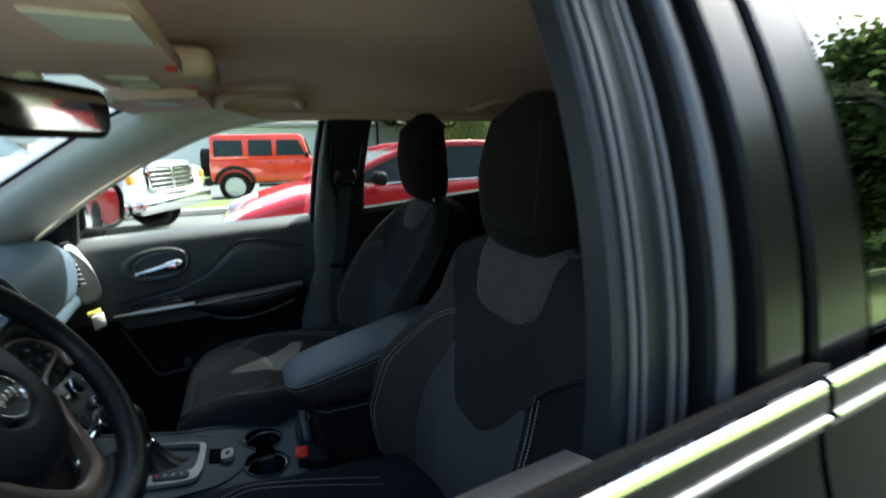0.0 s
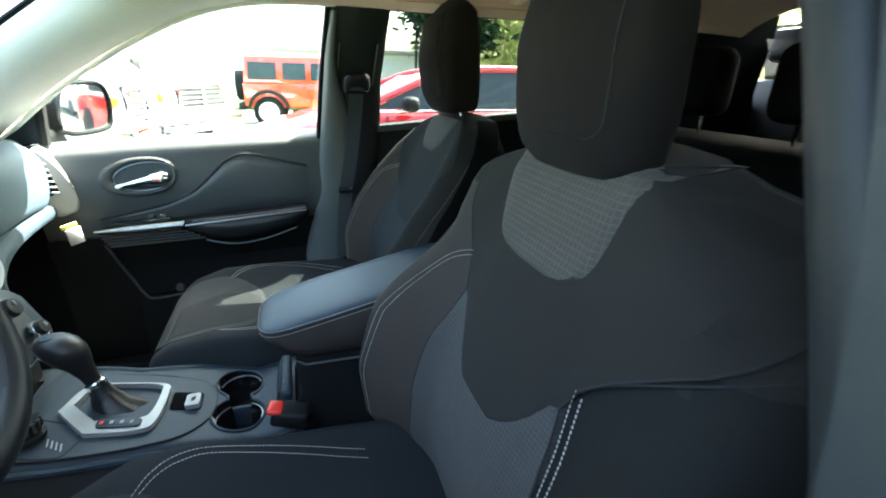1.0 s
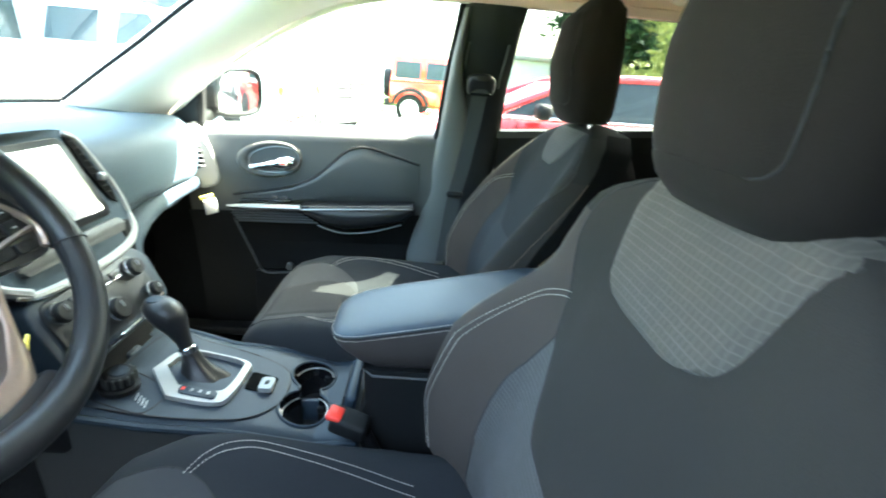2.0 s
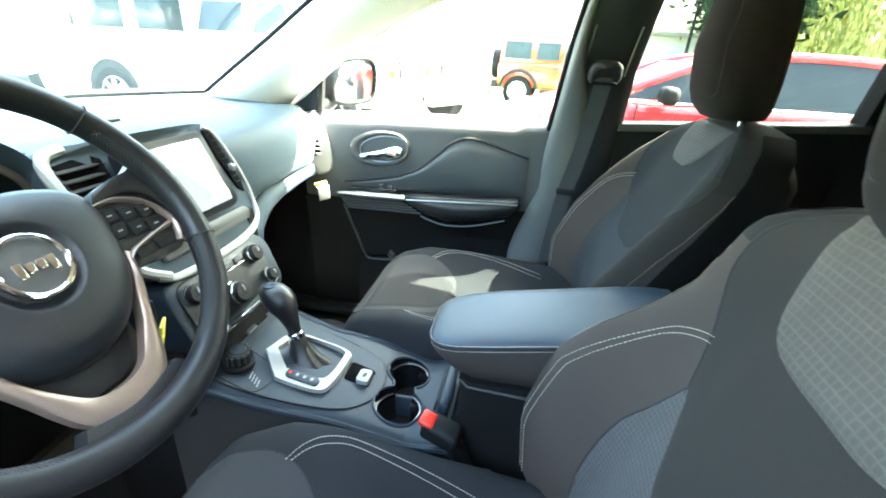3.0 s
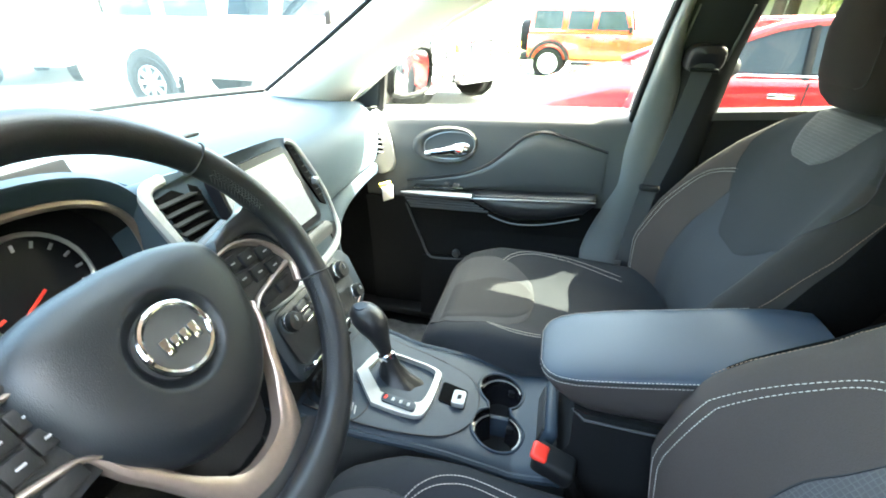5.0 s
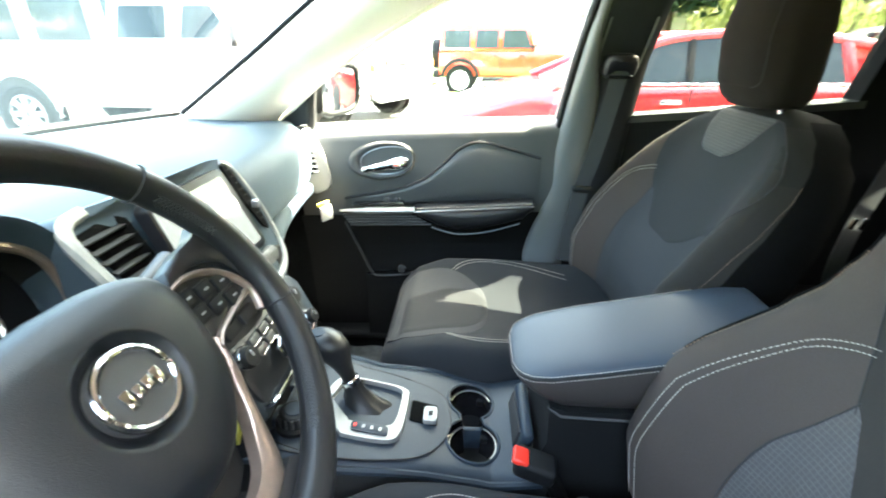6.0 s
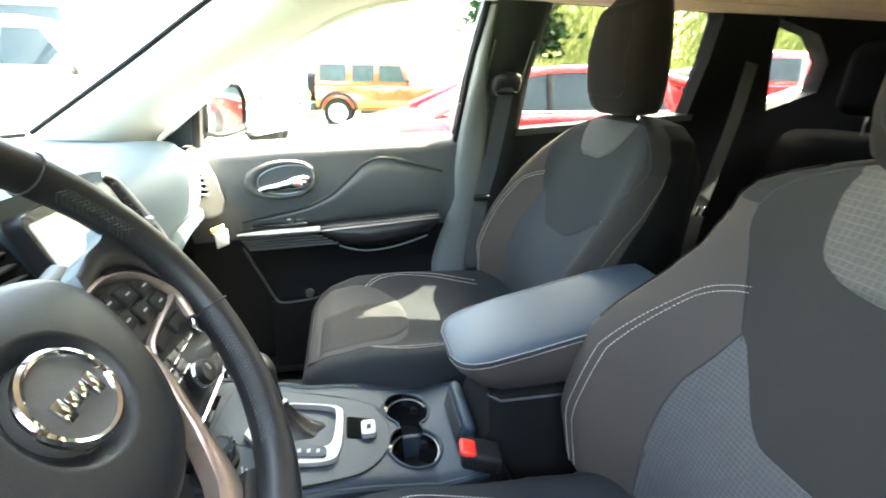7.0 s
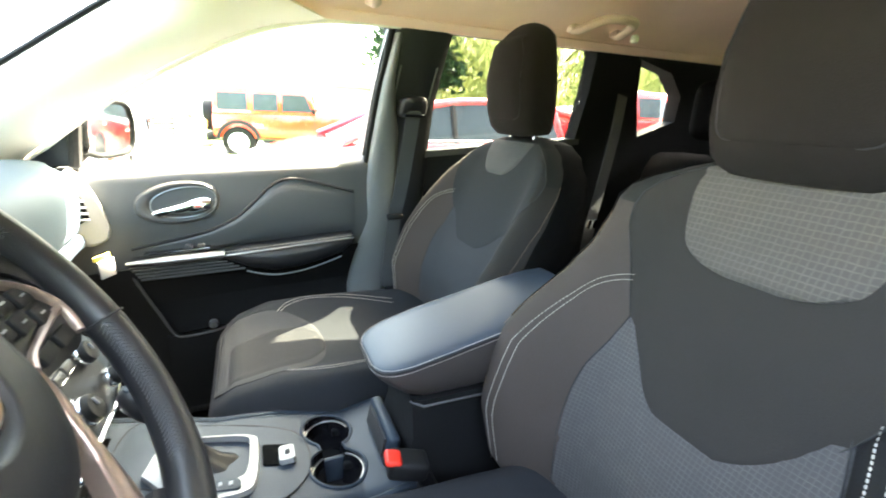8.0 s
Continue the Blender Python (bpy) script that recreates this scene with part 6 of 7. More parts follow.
rot = part("terrain_knob", lathe([(0.030, 0.004), (0.030, 0.012), (0.024, 0.014), (0.0235, 0.034), (0.020, 0.037), (0.003, 0.037)], pose(-0.672, CY - 0.068, con_z(-0.672), 0, 8, 0), 30), PLASTIC, con, "black ribbed rotary knob")
part("knob_cap", lathe([(0.016, 0.036), (0.014, 0.039), (0.002, 0.039)], pose(-0.672, CY - 0.068, con_z(-0.672), 0, 8, 0), 24), SATIN, rot)
for k in range(14):
    q = 2 * math.pi * k / 14
    part("knob_rib", box((-0.668 + 0.0235 * math.cos(q), CY - 0.068 + 0.0235 * math.sin(q), con_z(-0.672) + 0.025), (0.004, 0.004, 0.018), 0.001), PLASTIC_GREY, rot)
for k in range(4):
    part("panel_mark", box(deck(-0.635 + 0.007 * k, -0.083 - 0.004 * k, 0.0045), (0.002, 0.018, 0.001), 0, m=pose(0, 0, 0, 0, 0, 15)), PRINT, con)
part("tray_floor", box((-0.735, CY, 0.79), (0.07, 0.17, 0.01), 0.002), RUBBER, con)
for y in (-0.05, 0.03):
    part("socket_cap", box((-0.715, CY + y, 0.822), (0.03, 0.035, 0.026), 0.006, 3), SATIN, con)

# gear lever
lev = thing("gear_lever", "black leather gear lever with gaiter", "gear lever", (-0.58, CY, 0.80))
top, foot = Vector((-0.622, 0.030, 0.935)), Vector((-0.572, 0.018, 0.792))
ax = (top - foot).normalized()
part("gaiter", loft([[foot + ax * h + Vector((rx * math.cos(q) * (1 + 0.12 * math.sin(5 * q)), ry * math.sin(q) * (1 + 0.1 * math.cos(4 * q)), 0)) for q in [2 * math.pi * k / 32 for k in range(32)]] for h, rx, ry in ((-0.004, 0.052, 0.040), (0.010, 0.045, 0.033), (0.022, 0.030, 0.024), (0.045, 0.019, 0.017), (0.065, 0.015, 0.015))]), LEATHER, lev, "folded black leather gaiter")
part("gaiter_stitch", stitches([foot + ax * h + Vector((0.030 - 0.5 * h, -0.012, 0.0)) for h in [0.002 + 0.055 * k / 20 for k in range(21)]], 0.0011), THREAD, lev)
part("lever_collar", lathe([(0.016, 0.0), (0.016, 0.010), (0.014, 0.012)], Matrix.Translation(foot + ax * 0.060) @ ax.to_track_quat("Z", "Y").to_matrix().to_4x4(), 20), CHROME, lev, "chrome lever collar")
knob = part("lever_knob", loft([[foot + ax * h + Vector((o, 0, 0)) + Vector((rx * math.cos(q), ry * math.sin(q), -0.25 * rx * math.cos(q) * 0)) for q in [2 * math.pi * k / 28 for k in range(28)]] for h, rx, ry, o in ((0.072, 0.013, 0.013, 0), (0.085, 0.014, 0.014, 0), (0.105, 0.019, 0.018, -0.002), (0.125, 0.029, 0.025, -0.006), (0.142, 0.034, 0.029, -0.008), (0.157, 0.032, 0.027, -0.009), (0.168, 0.023, 0.020, -0.010), (0.173, 0.010, 0.009, -0.010))]), LEATHER, lev, "black leather lever knob")
part("knob_cap", lathe([(0.013, 0.0), (0.012, 0.003), (0.002, 0.004)], Matrix.Translation(foot + ax * 0.170 + Vector((-0.014, -0.002, 0.0))), 18), SATIN, knob)

# armrest box
arm = thing("armrest_box", "padded dark leather armrest on a console bin", "armrest", (-0.15, 0.02, 0.5))


def lid_z(x):
    """Height of the lid's seam, rising towards the rear."""
    return lerp(x, [-0.316, -0.20, 0.06], [0.944, 0.972, 1.028])


def lid_hw(x):
    return lerp(x, [-0.314, -0.310, -0.302, -0.287, -0.262, -0.20, 0.04, 0.07], [0.036, 0.052, 0.065, 0.076, 0.083, 0.087, 0.087, 0.076])


LIDX = [-0.314, -0.310, -0.302, -0.287, -0.262, -0.235, -0.20, -0.15, -0.10, -0.05, 0.0, 0.04, 0.07]
HALF = [math.pi * k / 20 for k in range(21)]
part("armrest_lid", loft([[Vector((x, 0.015 - lid_hw(x) * math.copysign(abs(math.cos(a)) ** 0.55, math.cos(a)), lid_z(x) + lerp(x, [-0.314, -0.302, -0.272, -0.20, 0.07], [0.003, 0.008, 0.012, 0.012, 0.012]) * math.sin(a) ** 0.62)) for a in HALF] for x in LIDX], True, True), LEATHER_ARM, arm, "padded slate leather lid", 70)
part("lid_base", loft([[Vector((x, 0.015 - lid_hw(x) * (1 - 0.10 * (1 - abs(math.cos(a)) ** 0.5)) * math.copysign(abs(math.cos(a)) ** 0.45, math.cos(a)), lid_z(x) - (lid_z(x) - lerp(x, [-0.314, -0.298, -0.256, -0.236, -0.15, 0.07], [0.934, 0.919, 0.887, 0.880, 0.878, 0.878])) * math.sin(a) ** 0.7)) for a in HALF] for x in LIDX], True, True), ARM_BASE, arm, "dark brown-grey lid side", 70)
rimx = [0.05 - 0.340 * k / 60 for k in range(61)] + [-0.300, -0.304, -0.308, -0.311, -0.313]
sp_ = [Vector((x, 0.015 - lid_hw(x) - 0.0006, lid_z(x))) for x in rimx] + [Vector((-0.3148, 0.015 - 0.036 + 0.072 * k / 10, 0.9442)) for k in range(11)] + [Vector((x, 0.015 + lid_hw(x) + 0.0006, lid_z(x))) for x in reversed(rimx)]
part("lid_stitch", stitches([p + Vector((0, 0, 0.0045)) for p in sp_], 0.0010, 0.0036, 0.0014), THREAD, arm, "pale stitching")
part("lid_stitch", stitches([p - Vector((0, 0, 0.0055)) for p in sp_], 0.0010, 0.0036, 0.0014), THREAD, arm, "pale stitching")
part("lid_seam", tube(sp_, 0.0022, 5), SEAM, arm)
part("bin_body", loft([[Vector((x, 0.022 + y, z)) for x, y in ((x0, -0.074), (x0 + 0.02, -0.084), (0.06, -0.084), (0.06, 0.084), (x0 + 0.02, 0.084), (x0, 0.074))] for x0, z in ((-0.265, 0.56), (-0.272, 0.75), (-0.252, 0.81), (-0.256, 0.890))]), PLASTIC, arm, "black console bin")
part("bin_lip", tube([(-0.258, -0.048, 0.884), (-0.24, -0.064, 0.881), (-0.1, -0.066, 0.879), (0.05, -0.066, 0.880)], 0.0022, 6), PLASTIC_GREY, arm, "pale edge below the lid")
part("side_pocket", box((-0.285, 0.022, 0.782), (0.022, 0.13, 0.060), 0.008, 3, m=pose(0, 0, 0, 0, 12, 0)), SATIN, arm, "dark slanted panel behind the cup holders")
part("pocket_slot", box((-0.2965, 0.022, 0.786), (0.006, 0.10, 0.036), 0.002, m=pose(0, 0, 0, 0, 12, 0)), SEAM, arm)

rk = thing("seat_hinge_lever", "grey hinge cover with a black ring beside the driver's cushion", "seat lever", (-0.17, -0.10, 0.66))
part("hinge_cover", box((-0.145, -0.115, 0.690), (0.10, 0.022, 0.05), 0.010, 3, m=pose(0, 0, 0, 0, -22, -12)), PILLAR_GREY, rk)
part("hinge_ring", tube([(-0.190 + 0.015 * math.cos(q), -0.096 + 0.006 * math.sin(q), 0.715 + 0.014 * math.sin(q)) for q in [2 * math.pi * k / 24 for k in range(24)]], 0.004, 8, True), LEATHER, rk, "glossy black ring")

# passenger floor
fm = solo("floor_mat", sheet(lambda u, v: (-1.02 + 0.42 * u, 0.20 + 0.44 * v, 0.442 + 0.10 * max(0, 0.35 - u) + 0.004 * math.sin(23 * u) * math.sin(17 * v)), 24, 24, (0, 0, -0.008)), MATFOIL, "black floor mat under crinkled clear film", "floor mat")
solo("floor_paper", box((-0.80, 0.33, 0.475), (0.09, 0.12, 0.004), 0.001, m=pose(0, 0, 0, 3, -6, 25)), WHITE_TAG, "white paper lying in the footwell", "paper")
solo("sill_trim", box((-0.55, 0.685, 0.475), (0.95, 0.06, 0.03), 0.01, 3), PLASTIC, "black plastic door sill trim", "sill trim", kind="structure")

# ---- above: visors, overhead console, grab handles, mirrors ----
def visor(y, label):
    t = thing("sun_visor", label, "sun visor", (-0.55, y, 1.56), "sun visors")
    part("visor_board", loft([[Vector((x, y + a, z)) for a, z in ((-w, 0.0 + zc), (-w, zc - 0.02), (w, zc - 0.02), (w, zc))] for x, w, zc in ((-0.60, 0.15, 1.565), (-0.585, 0.17, 1.572), (-0.46, 0.185, 1.578), (-0.42, 0.185, 1.582), (-0.41, 0.17, 1.582))]), HEADLINER, t, "beige visor board")
    part("visor_clip", box((-0.585, y - 0.16 * (1 if y > 0 else -1), 1.555), (0.03, 0.03, 0.02), 0.006), PILLAR, t)
    part("visor_label", box((-0.50 if y > 0 else -0.445, 0.235 if y > 0 else -0.465, 1.5545 if y > 0 else 1.5565), (0.07, 0.10, 0.002), 0), WHITE_TAG, t, "pale warning label")


visor(0.33, "beige sun visor folded up on the passenger side")
visor(-0.36, "beige sun visor folded up above the steering wheel")
oh = thing("overhead_console", "beige overhead console with lamps", "overhead console", (-0.48, 0.0, 1.60))
part("console_body", box((-0.47, 0.0, 1.595), (0.20, 0.20, 0.05), 0.02, 4), HEADLINER, oh)
part("lamp_lens", box((-0.50, 0.05, 1.569), (0.06, 0.05, 0.006), 0.002), WHITE_TAG, oh)
part("lamp_lens", box((-0.50, -0.05, 1.569), (0.06, 0.05, 0.006), 0.002), WHITE_TAG, oh)
part("red_switch", box((-0.42, 0.04, 1.569), (0.018, 0.012, 0.006), 0.002), RED_PRINT, oh)


def grab(x0, x1, y, label):
    t = thing("grab_handle", label, "grab handle", ((x0 + x1) / 2, y, 1.6), "grab handles")
    part("handle_bar", tube(spline([(x0, y + 0.03, roof_z(x0, y + 0.03) - 0.004), (x0 + 0.004, y, roof_z(x0, y) - 0.022), (x0 + 0.035, y - 0.075, roof_z(x0, y - 0.075) - 0.026), (x1 - 0.035, y - 0.075, roof_z(x1, y - 0.075) - 0.026), (x1 - 0.004, y, roof_z(x1, y) - 0.022), (x1, y + 0.03, roof_z(x1, y + 0.03) - 0.004)], 30), 0.0150, 10, flat=0.8), HANDLE, t, "beige moulded handle")
    for x in (x0, x1):
        part("handle_foot", box((x, y + 0.022, roof_z(x, y + 0.02) - 0.008), (0.036, 0.030, 0.022), 0.007, 3), HANDLE, t)


solo("visor_tag", box((-0.415, -0.270, 1.555), (0.014, 0.010, 0.006), 0.002), RED_PRINT, "small red and white tag at the visor edge", "tag")
grab(-0.40, -0.17, 0.475, "beige grab handle above the passenger window")
grab(0.415, 0.575, 0.475, "beige grab handle above the rear window")
solo("coat_hook", box((0.64, 0.49, 1.575), (0.02, 0.02, 0.024), 0.006), PILLAR, "small beige coat hook on the headliner", "coat hook")

rm = thing("rear_view_mirror", "black rear-view mirror below the headliner", "mirror", (-0.6, 0.0, 1.5))
RM = Matrix.Translation((-0.615, -0.030, 1.520)) @ pose(0, 0, 0, 0, 4, -18)
part("mirror_housing", loft([[RM @ Vector((x, a * k, b * k)) for a, b in rounded(0.27, 0.088, 0.035, 6)] for x, k in ((0.008, 0.95), (0.004, 1.0), (-0.016, 0.96), (-0.042, 0.6))]), PLASTIC, rm, "black mirror housing")
part("mirror_pane", prism(rounded(0.245, 0.062, 0.024, 6), lambda a, b, d: RM @ Vector((0.0105 - d, a, b)), 0.003), MIRROR, rm, "silvered mirror glass")
part("mirror_stem", tube([(-0.645, -0.02, 1.52), (-0.66, 0.0, 1.545), (-0.68, 0.0, 1.565)], 0.014, 8), PLASTIC, rm)

sm = thing("side_mirror", "black door mirror with red car reflected", "mirror", (-0.95, 0.9, 1.2))
mc = Vector((-0.838, 0.945, 1.255))
MM = Matrix.Translation(mc) @ pose(0, 0, 0, 0, 3, -19) @ pose(0, 0, 0, 90, 0, 90)
mo = [(p.x, p.y) for p in spline([(-0.105, -0.055, 0), (-0.10, 0.02, 0), (-0.07, 0.068, 0), (0.0, 0.078, 0), (0.08, 0.072, 0), (0.108, 0.03, 0), (0.10, -0.045, 0), (0.06, -0.066, 0), (-0.05, -0.068, 0), (-0.105, -0.055, 0)], 55)[:-1]]
part("mirror_housing", loft([[MM @ Vector((a * k, b * k, h)) for a, b in mo] for k, h in ((1.0, 0.012), (1.07, 0.008), (1.10, -0.02), (1.02, -0.08), (0.6, -0.13))], True, True), MIRROR_SHADED, sm, "dark mirror housing")
part("mirror_pane", loft([[MM @ Vector((a * k, b * k, 0.0165 - 0.40 * ((a * k) ** 2 + (b * k) ** 2))) for a, b in mo] for k in (0.96, 0.8, 0.6, 0.4, 0.2, 0.03)]), MIRROR, sm, "bulging silvered mirror glass", 60)
part("mirror_rim", tube([MM @ Vector((a * 1.0, b * 1.0, 0.012)) for a, b in mo], 0.009, 8, True), MIRROR_SHADED, sm, "black mirror rim")
part("mirror_foot", tube([(-0.90, 0.76, 1.17), (-0.90, 0.85, 1.19), (-0.88, 0.92, 1.22)], [0.035, 0.028, 0.03], 10), MIRROR_SHADED, sm)

# ---- outside: parked vehicles ----
def road_wheel(parent, x, y, r, w, rim_mat, spokes=6, dish_mat=None):
    out = -1 if y < 0 else 1
    m = pose(x, y, r, 90 * -out, 0, 0)
    wh = part("wheel", lathe([(r * 0.62, -w / 2), (r * 0.92, -w / 2), (r, -w / 2 + 0.03), (r, w / 2 - 0.03), (r * 0.93, w / 2), (r * 0.66, w / 2 - 0.005), (r * 0.62, w / 2 - 0.03)], m, 36), RUBBER, parent, "black tyre")
    part("rim", lathe([(r * 0.66, w / 2 - 0.012), (r * 0.62, w / 2), (r * 0.58, w / 2 - 0.03), (0.03, w / 2 - 0.05)], m, 30), dish_mat or SEAM, wh)
    for k in range(spokes):
        a = 360 * k / spokes
        part("spoke", box((0, 0, 0), (r * 0.62, 0.075, 0.03), 0.012, m=m @ pose(0, 0, 0, 0, 0, a) @ pose(r * 0.31, 0, w / 2 - 0.015)), rim_mat, wh)


def hull(prof, w, tumble, belt, inset=0.0, r=0.05):
    """A car body from its side outline (x, z), narrowing above the belt."""
    def yy(z):
        return w / 2 - inset - tumble * max(0, z - belt)
    b = bmesh.new()
    lf = [b.verts.new((x, yy(z), z)) for x, z in prof]
    rt = [b.verts.new((x, -yy(z), z)) for x, z in prof]
    n = len(prof)
    b.faces.new(lf)
    b.faces.new(rt[::-1])
    for i in range(n):
        j = (i + 1) % n
        b.faces.new((lf[j], lf[i], rt[i], rt[j]))
    bmesh.ops.recalc_face_normals(b, faces=b.faces)
    bmesh.ops.bevel(b, geom=list(b.edges), offset=r, segments=3, profile=0.5, affect="EDGES", clamp_overlap=True)
    return b


def side_glass(prof, w, tumble, belt, sg, inset=0.0, lift=0.006):
    def place(a, b, d):
        y = w / 2 - inset - tumble * max(0, b - belt) + lift - d
        return Vector((a, sg * y, b))
    return prism(prof, place, 0.012)


def place_thing(t, x, y, heading, tall=1.0):
    """heading: degrees of its +x nose from the world's x."""
    t.matrix_basis = pose(x, y, 0, 0, 0, heading) @ Matrix.Diagonal((1, 1, tall, 1))
    return t


def off_roader():
    t = thing("off_road_car", "orange four-door off-road car with black hardtop trim", "car")
    W = 1.60
    part("body", hull([(-2.05, 0.55), (-2.05, 1.12), (-0.2, 1.14), (0.55, 1.14), (0.62, 1.16), (2.0, 1.05), (2.08, 0.98), (2.08, 0.60), (1.85, 0.50), (-1.8, 0.50)], W, 0.08, 1.0, 0, 0.04), ORANGE, t, "orange painted body")
    part("hardtop", hull([(-2.03, 1.12), (-1.98, 1.80), (0.25, 1.82), (0.42, 1.78), (0.60, 1.14)], W - 0.04, 0.10, 1.12, 0, 0.04), ORANGE, t, "orange hardtop")
    for sg in (1, -1):
        for x0, x1 in ((-1.92, -1.18), (-1.05, -0.42), (-0.32, 0.30)):
            part("window", side_glass([(x0, 1.22), (x1 + (0.18 if x1 > 0.2 else 0), 1.22), (x1, 1.66), (x0 + 0.03, 1.66)], W - 0.04, 0.10, 1.12, sg), CARGLASS, t, "dark window glass")
        for x in (-1.11, -0.37, 0.52):
            part("door_gap", box((x, sg * (W / 2 + 0.001), 0.85), (0.012, 0.008, 0.55), 0), SEAM, t)
        for x in (-0.50, 0.22):
            part("door_handle", box((x, sg * (W / 2 + 0.02), 1.05), (0.12, 0.03, 0.03), 0.008), PLASTIC, t)
        for x in (-1.45, 1.50):
            part("fender_flare", loft([[Vector((x + r * math.cos(a), sg * y, 0.42 + r * math.sin(a))) for r, y in ((0.46, W / 2 - 0.02), (0.46, W / 2 + 0.14), (0.53, W / 2 + 0.14), (0.56, W / 2 - 0.02))] for a in [math.pi * (0.05 + 0.9 * k / 12) for k in range(13)]]), PLASTIC, t, "black wheel-arch flare")
            road_wheel(t, x, sg * (W / 2 + 0.0), 0.40, 0.26, SILVERPAINT, 5, SILVERPAINT)
        part("side_mirror", box((0.50, sg * (W / 2 + 0.14), 1.24), (0.10, 0.18, 0.16), 0.03), PLASTIC, t)
        part("side_step", box((0.0, sg * (W / 2 + 0.05), 0.42), (1.7, 0.10, 0.08), 0.02), PLASTIC, t)
    part("spare_wheel", lathe([(0.1, -0.12), (0.38, -0.12), (0.40, -0.09), (0.40, 0.09), (0.37, 0.12), (0.1, 0.12)], pose(-2.20, 0.05, 1.05, 0, 90, 0), 30), RUBBER, t, "black spare wheel on the tailgate")
    part("rear_bumper", box((-2.12, 0, 0.55), (0.22, 1.6, 0.20), 0.05, 3), PLASTIC, t)
    part("front_bumper", box((2.20, 0, 0.55), (0.24, 1.6, 0.20), 0.05, 3), PLASTIC, t)
    part("windscreen", box((0.56, 0, 1.46), (0.02, 1.35, 0.5), 0.005, m=pose(0, 0, 0, 0, -16, 0)), CARGLASS, t)
    return t


def pickup(paint, label, long=6.4, grille=True, cab=0.0, fore=0.0):
    """cab and fore shift the cab's back and front along the body."""
    t = thing("pickup_truck", label, "pickup truck")
    W, n = 2.0, long / 2
    c, f = cab - n, n + fore
    part("body", hull([(-n, 0.62), (-n, 1.38), (-n + 2.0, 1.38), (n - 1.95, 1.36), (n - 1.7, 1.34), (n - 0.25, 1.24), (n - 0.02, 1.10), (n, 0.70), (n - 0.1, 0.50), (-n + 0.2, 0.52)], W, 0.15, 1.1, 0, 0.06), paint, t, "painted truck body")
    part("cab", hull([(c + 2.05, 1.36), (c + 2.15, 1.93), (f - 2.6, 1.96), (f - 2.35, 1.90), (f - 1.72, 1.34)], W - 0.06, 0.28, 1.36, 0, 0.06), paint, t, "painted cab")
    for sg in (1, -1):
        for x0, x1, k in ((c + 2.25, c + 2.95, 0.02), (c + 3.15, f - 2.15, -0.28)):
            part("window", side_glass([(x0, 1.42), (x1, 1.42), (x1 + k, 1.82), (x0 + 0.06, 1.82)], W - 0.06, 0.28, 1.36, sg), CARGLASS, t, "dark window glass")
        for x in (c + 2.1, c + 3.05, f - 1.95):
            part("door_gap", box((x, sg * (W / 2 + 0.001), 1.0), (0.012, 0.008, 0.70), 0), SEAM, t)
        for x in (c + 2.30, c + 3.20):
            part("door_handle", box((x, sg * (W / 2 + 0.012), 1.22), (0.18, 0.03, 0.04), 0.01), PLASTIC if paint is not WHITE else SILVER, t)
        for x in (-n + 1.25, n - 1.0):
            part("wheel_arch", lathe([(0.50, -0.02), (0.50, 0.012), (0.05, 0.012)], pose(x, sg * (W / 2 - 0.004), 0.45, -90 * sg, 0, 0), 30), SEAM, t)
            part("arch_lip", tube([(x + 0.51 * math.cos(a), sg * (W / 2 + 0.01), 0.45 + 0.51 * math.sin(a)) for a in [math.pi * (-0.05 + 1.1 * k / 16) for k in range(17)]], 0.03, 8), paint, t)
            road_wheel(t, x, sg * (W / 2 - 0.12), 0.41, 0.28, SILVERPAINT, 8, SILVERPAINT)
        part("side_mirror", box((f - 2.0, sg * (W / 2 + 0.14), 1.45), (0.10, 0.20, 0.26), 0.03), PLASTIC, t)
        lamp = part("headlamp", box((n - 0.10, sg * 0.80, 1.02), (0.22, 0.34, 0.24), 0.05, 3), LAMPGLASS, t, "clear headlamp")
        part("indicator", box((n - 0.05, sg * 0.93, 1.0), (0.2, 0.10, 0.14), 0.03), AMBER, lamp)
        part("tail_lamp", box((-n + 0.02, sg * 0.90, 1.05), (0.08, 0.16, 0.40), 0.02), REDLENS, t)
    if grille:
        gr = part("grille", box((n - 0.01, 0, 0.98), (0.10, 1.15, 0.42), 0.05, 3), SEAM, t, "chrome-barred grille")
        part("grille_frame", tube([Vector((n + 0.045, a, 0.98 + b)) for a, b in rounded(1.15, 0.42, 0.08)], 0.035, 8, True), CHROME, gr)
        for k in range(5):
            part("grille_bar", box((n + 0.045, 0, 0.83 + 0.075 * k), (0.03, 1.1, 0.025), 0.008), CHROME, gr)
        part("grille_bar", box((n + 0.055, 0, 0.98), (0.03, 0.07, 0.40), 0.008), CHROME, gr)
    part("front_bumper", box((n + 0.05, 0, 0.58), (0.24, 1.95, 0.26), 0.08, 4), CHROME if grille else paint, t, "chrome bumper")
    part("rear_bumper", box((-n - 0.06, 0, 0.62), (0.18, 1.9, 0.20), 0.05, 3), CHROME, t)
    part("windscreen", box((f - 2.02, 0, 1.63), (0.02, 1.6, 0.75), 0.01, m=pose(0, 0, 0, 0, -48, 0)), CARGLASS, t)
    return t


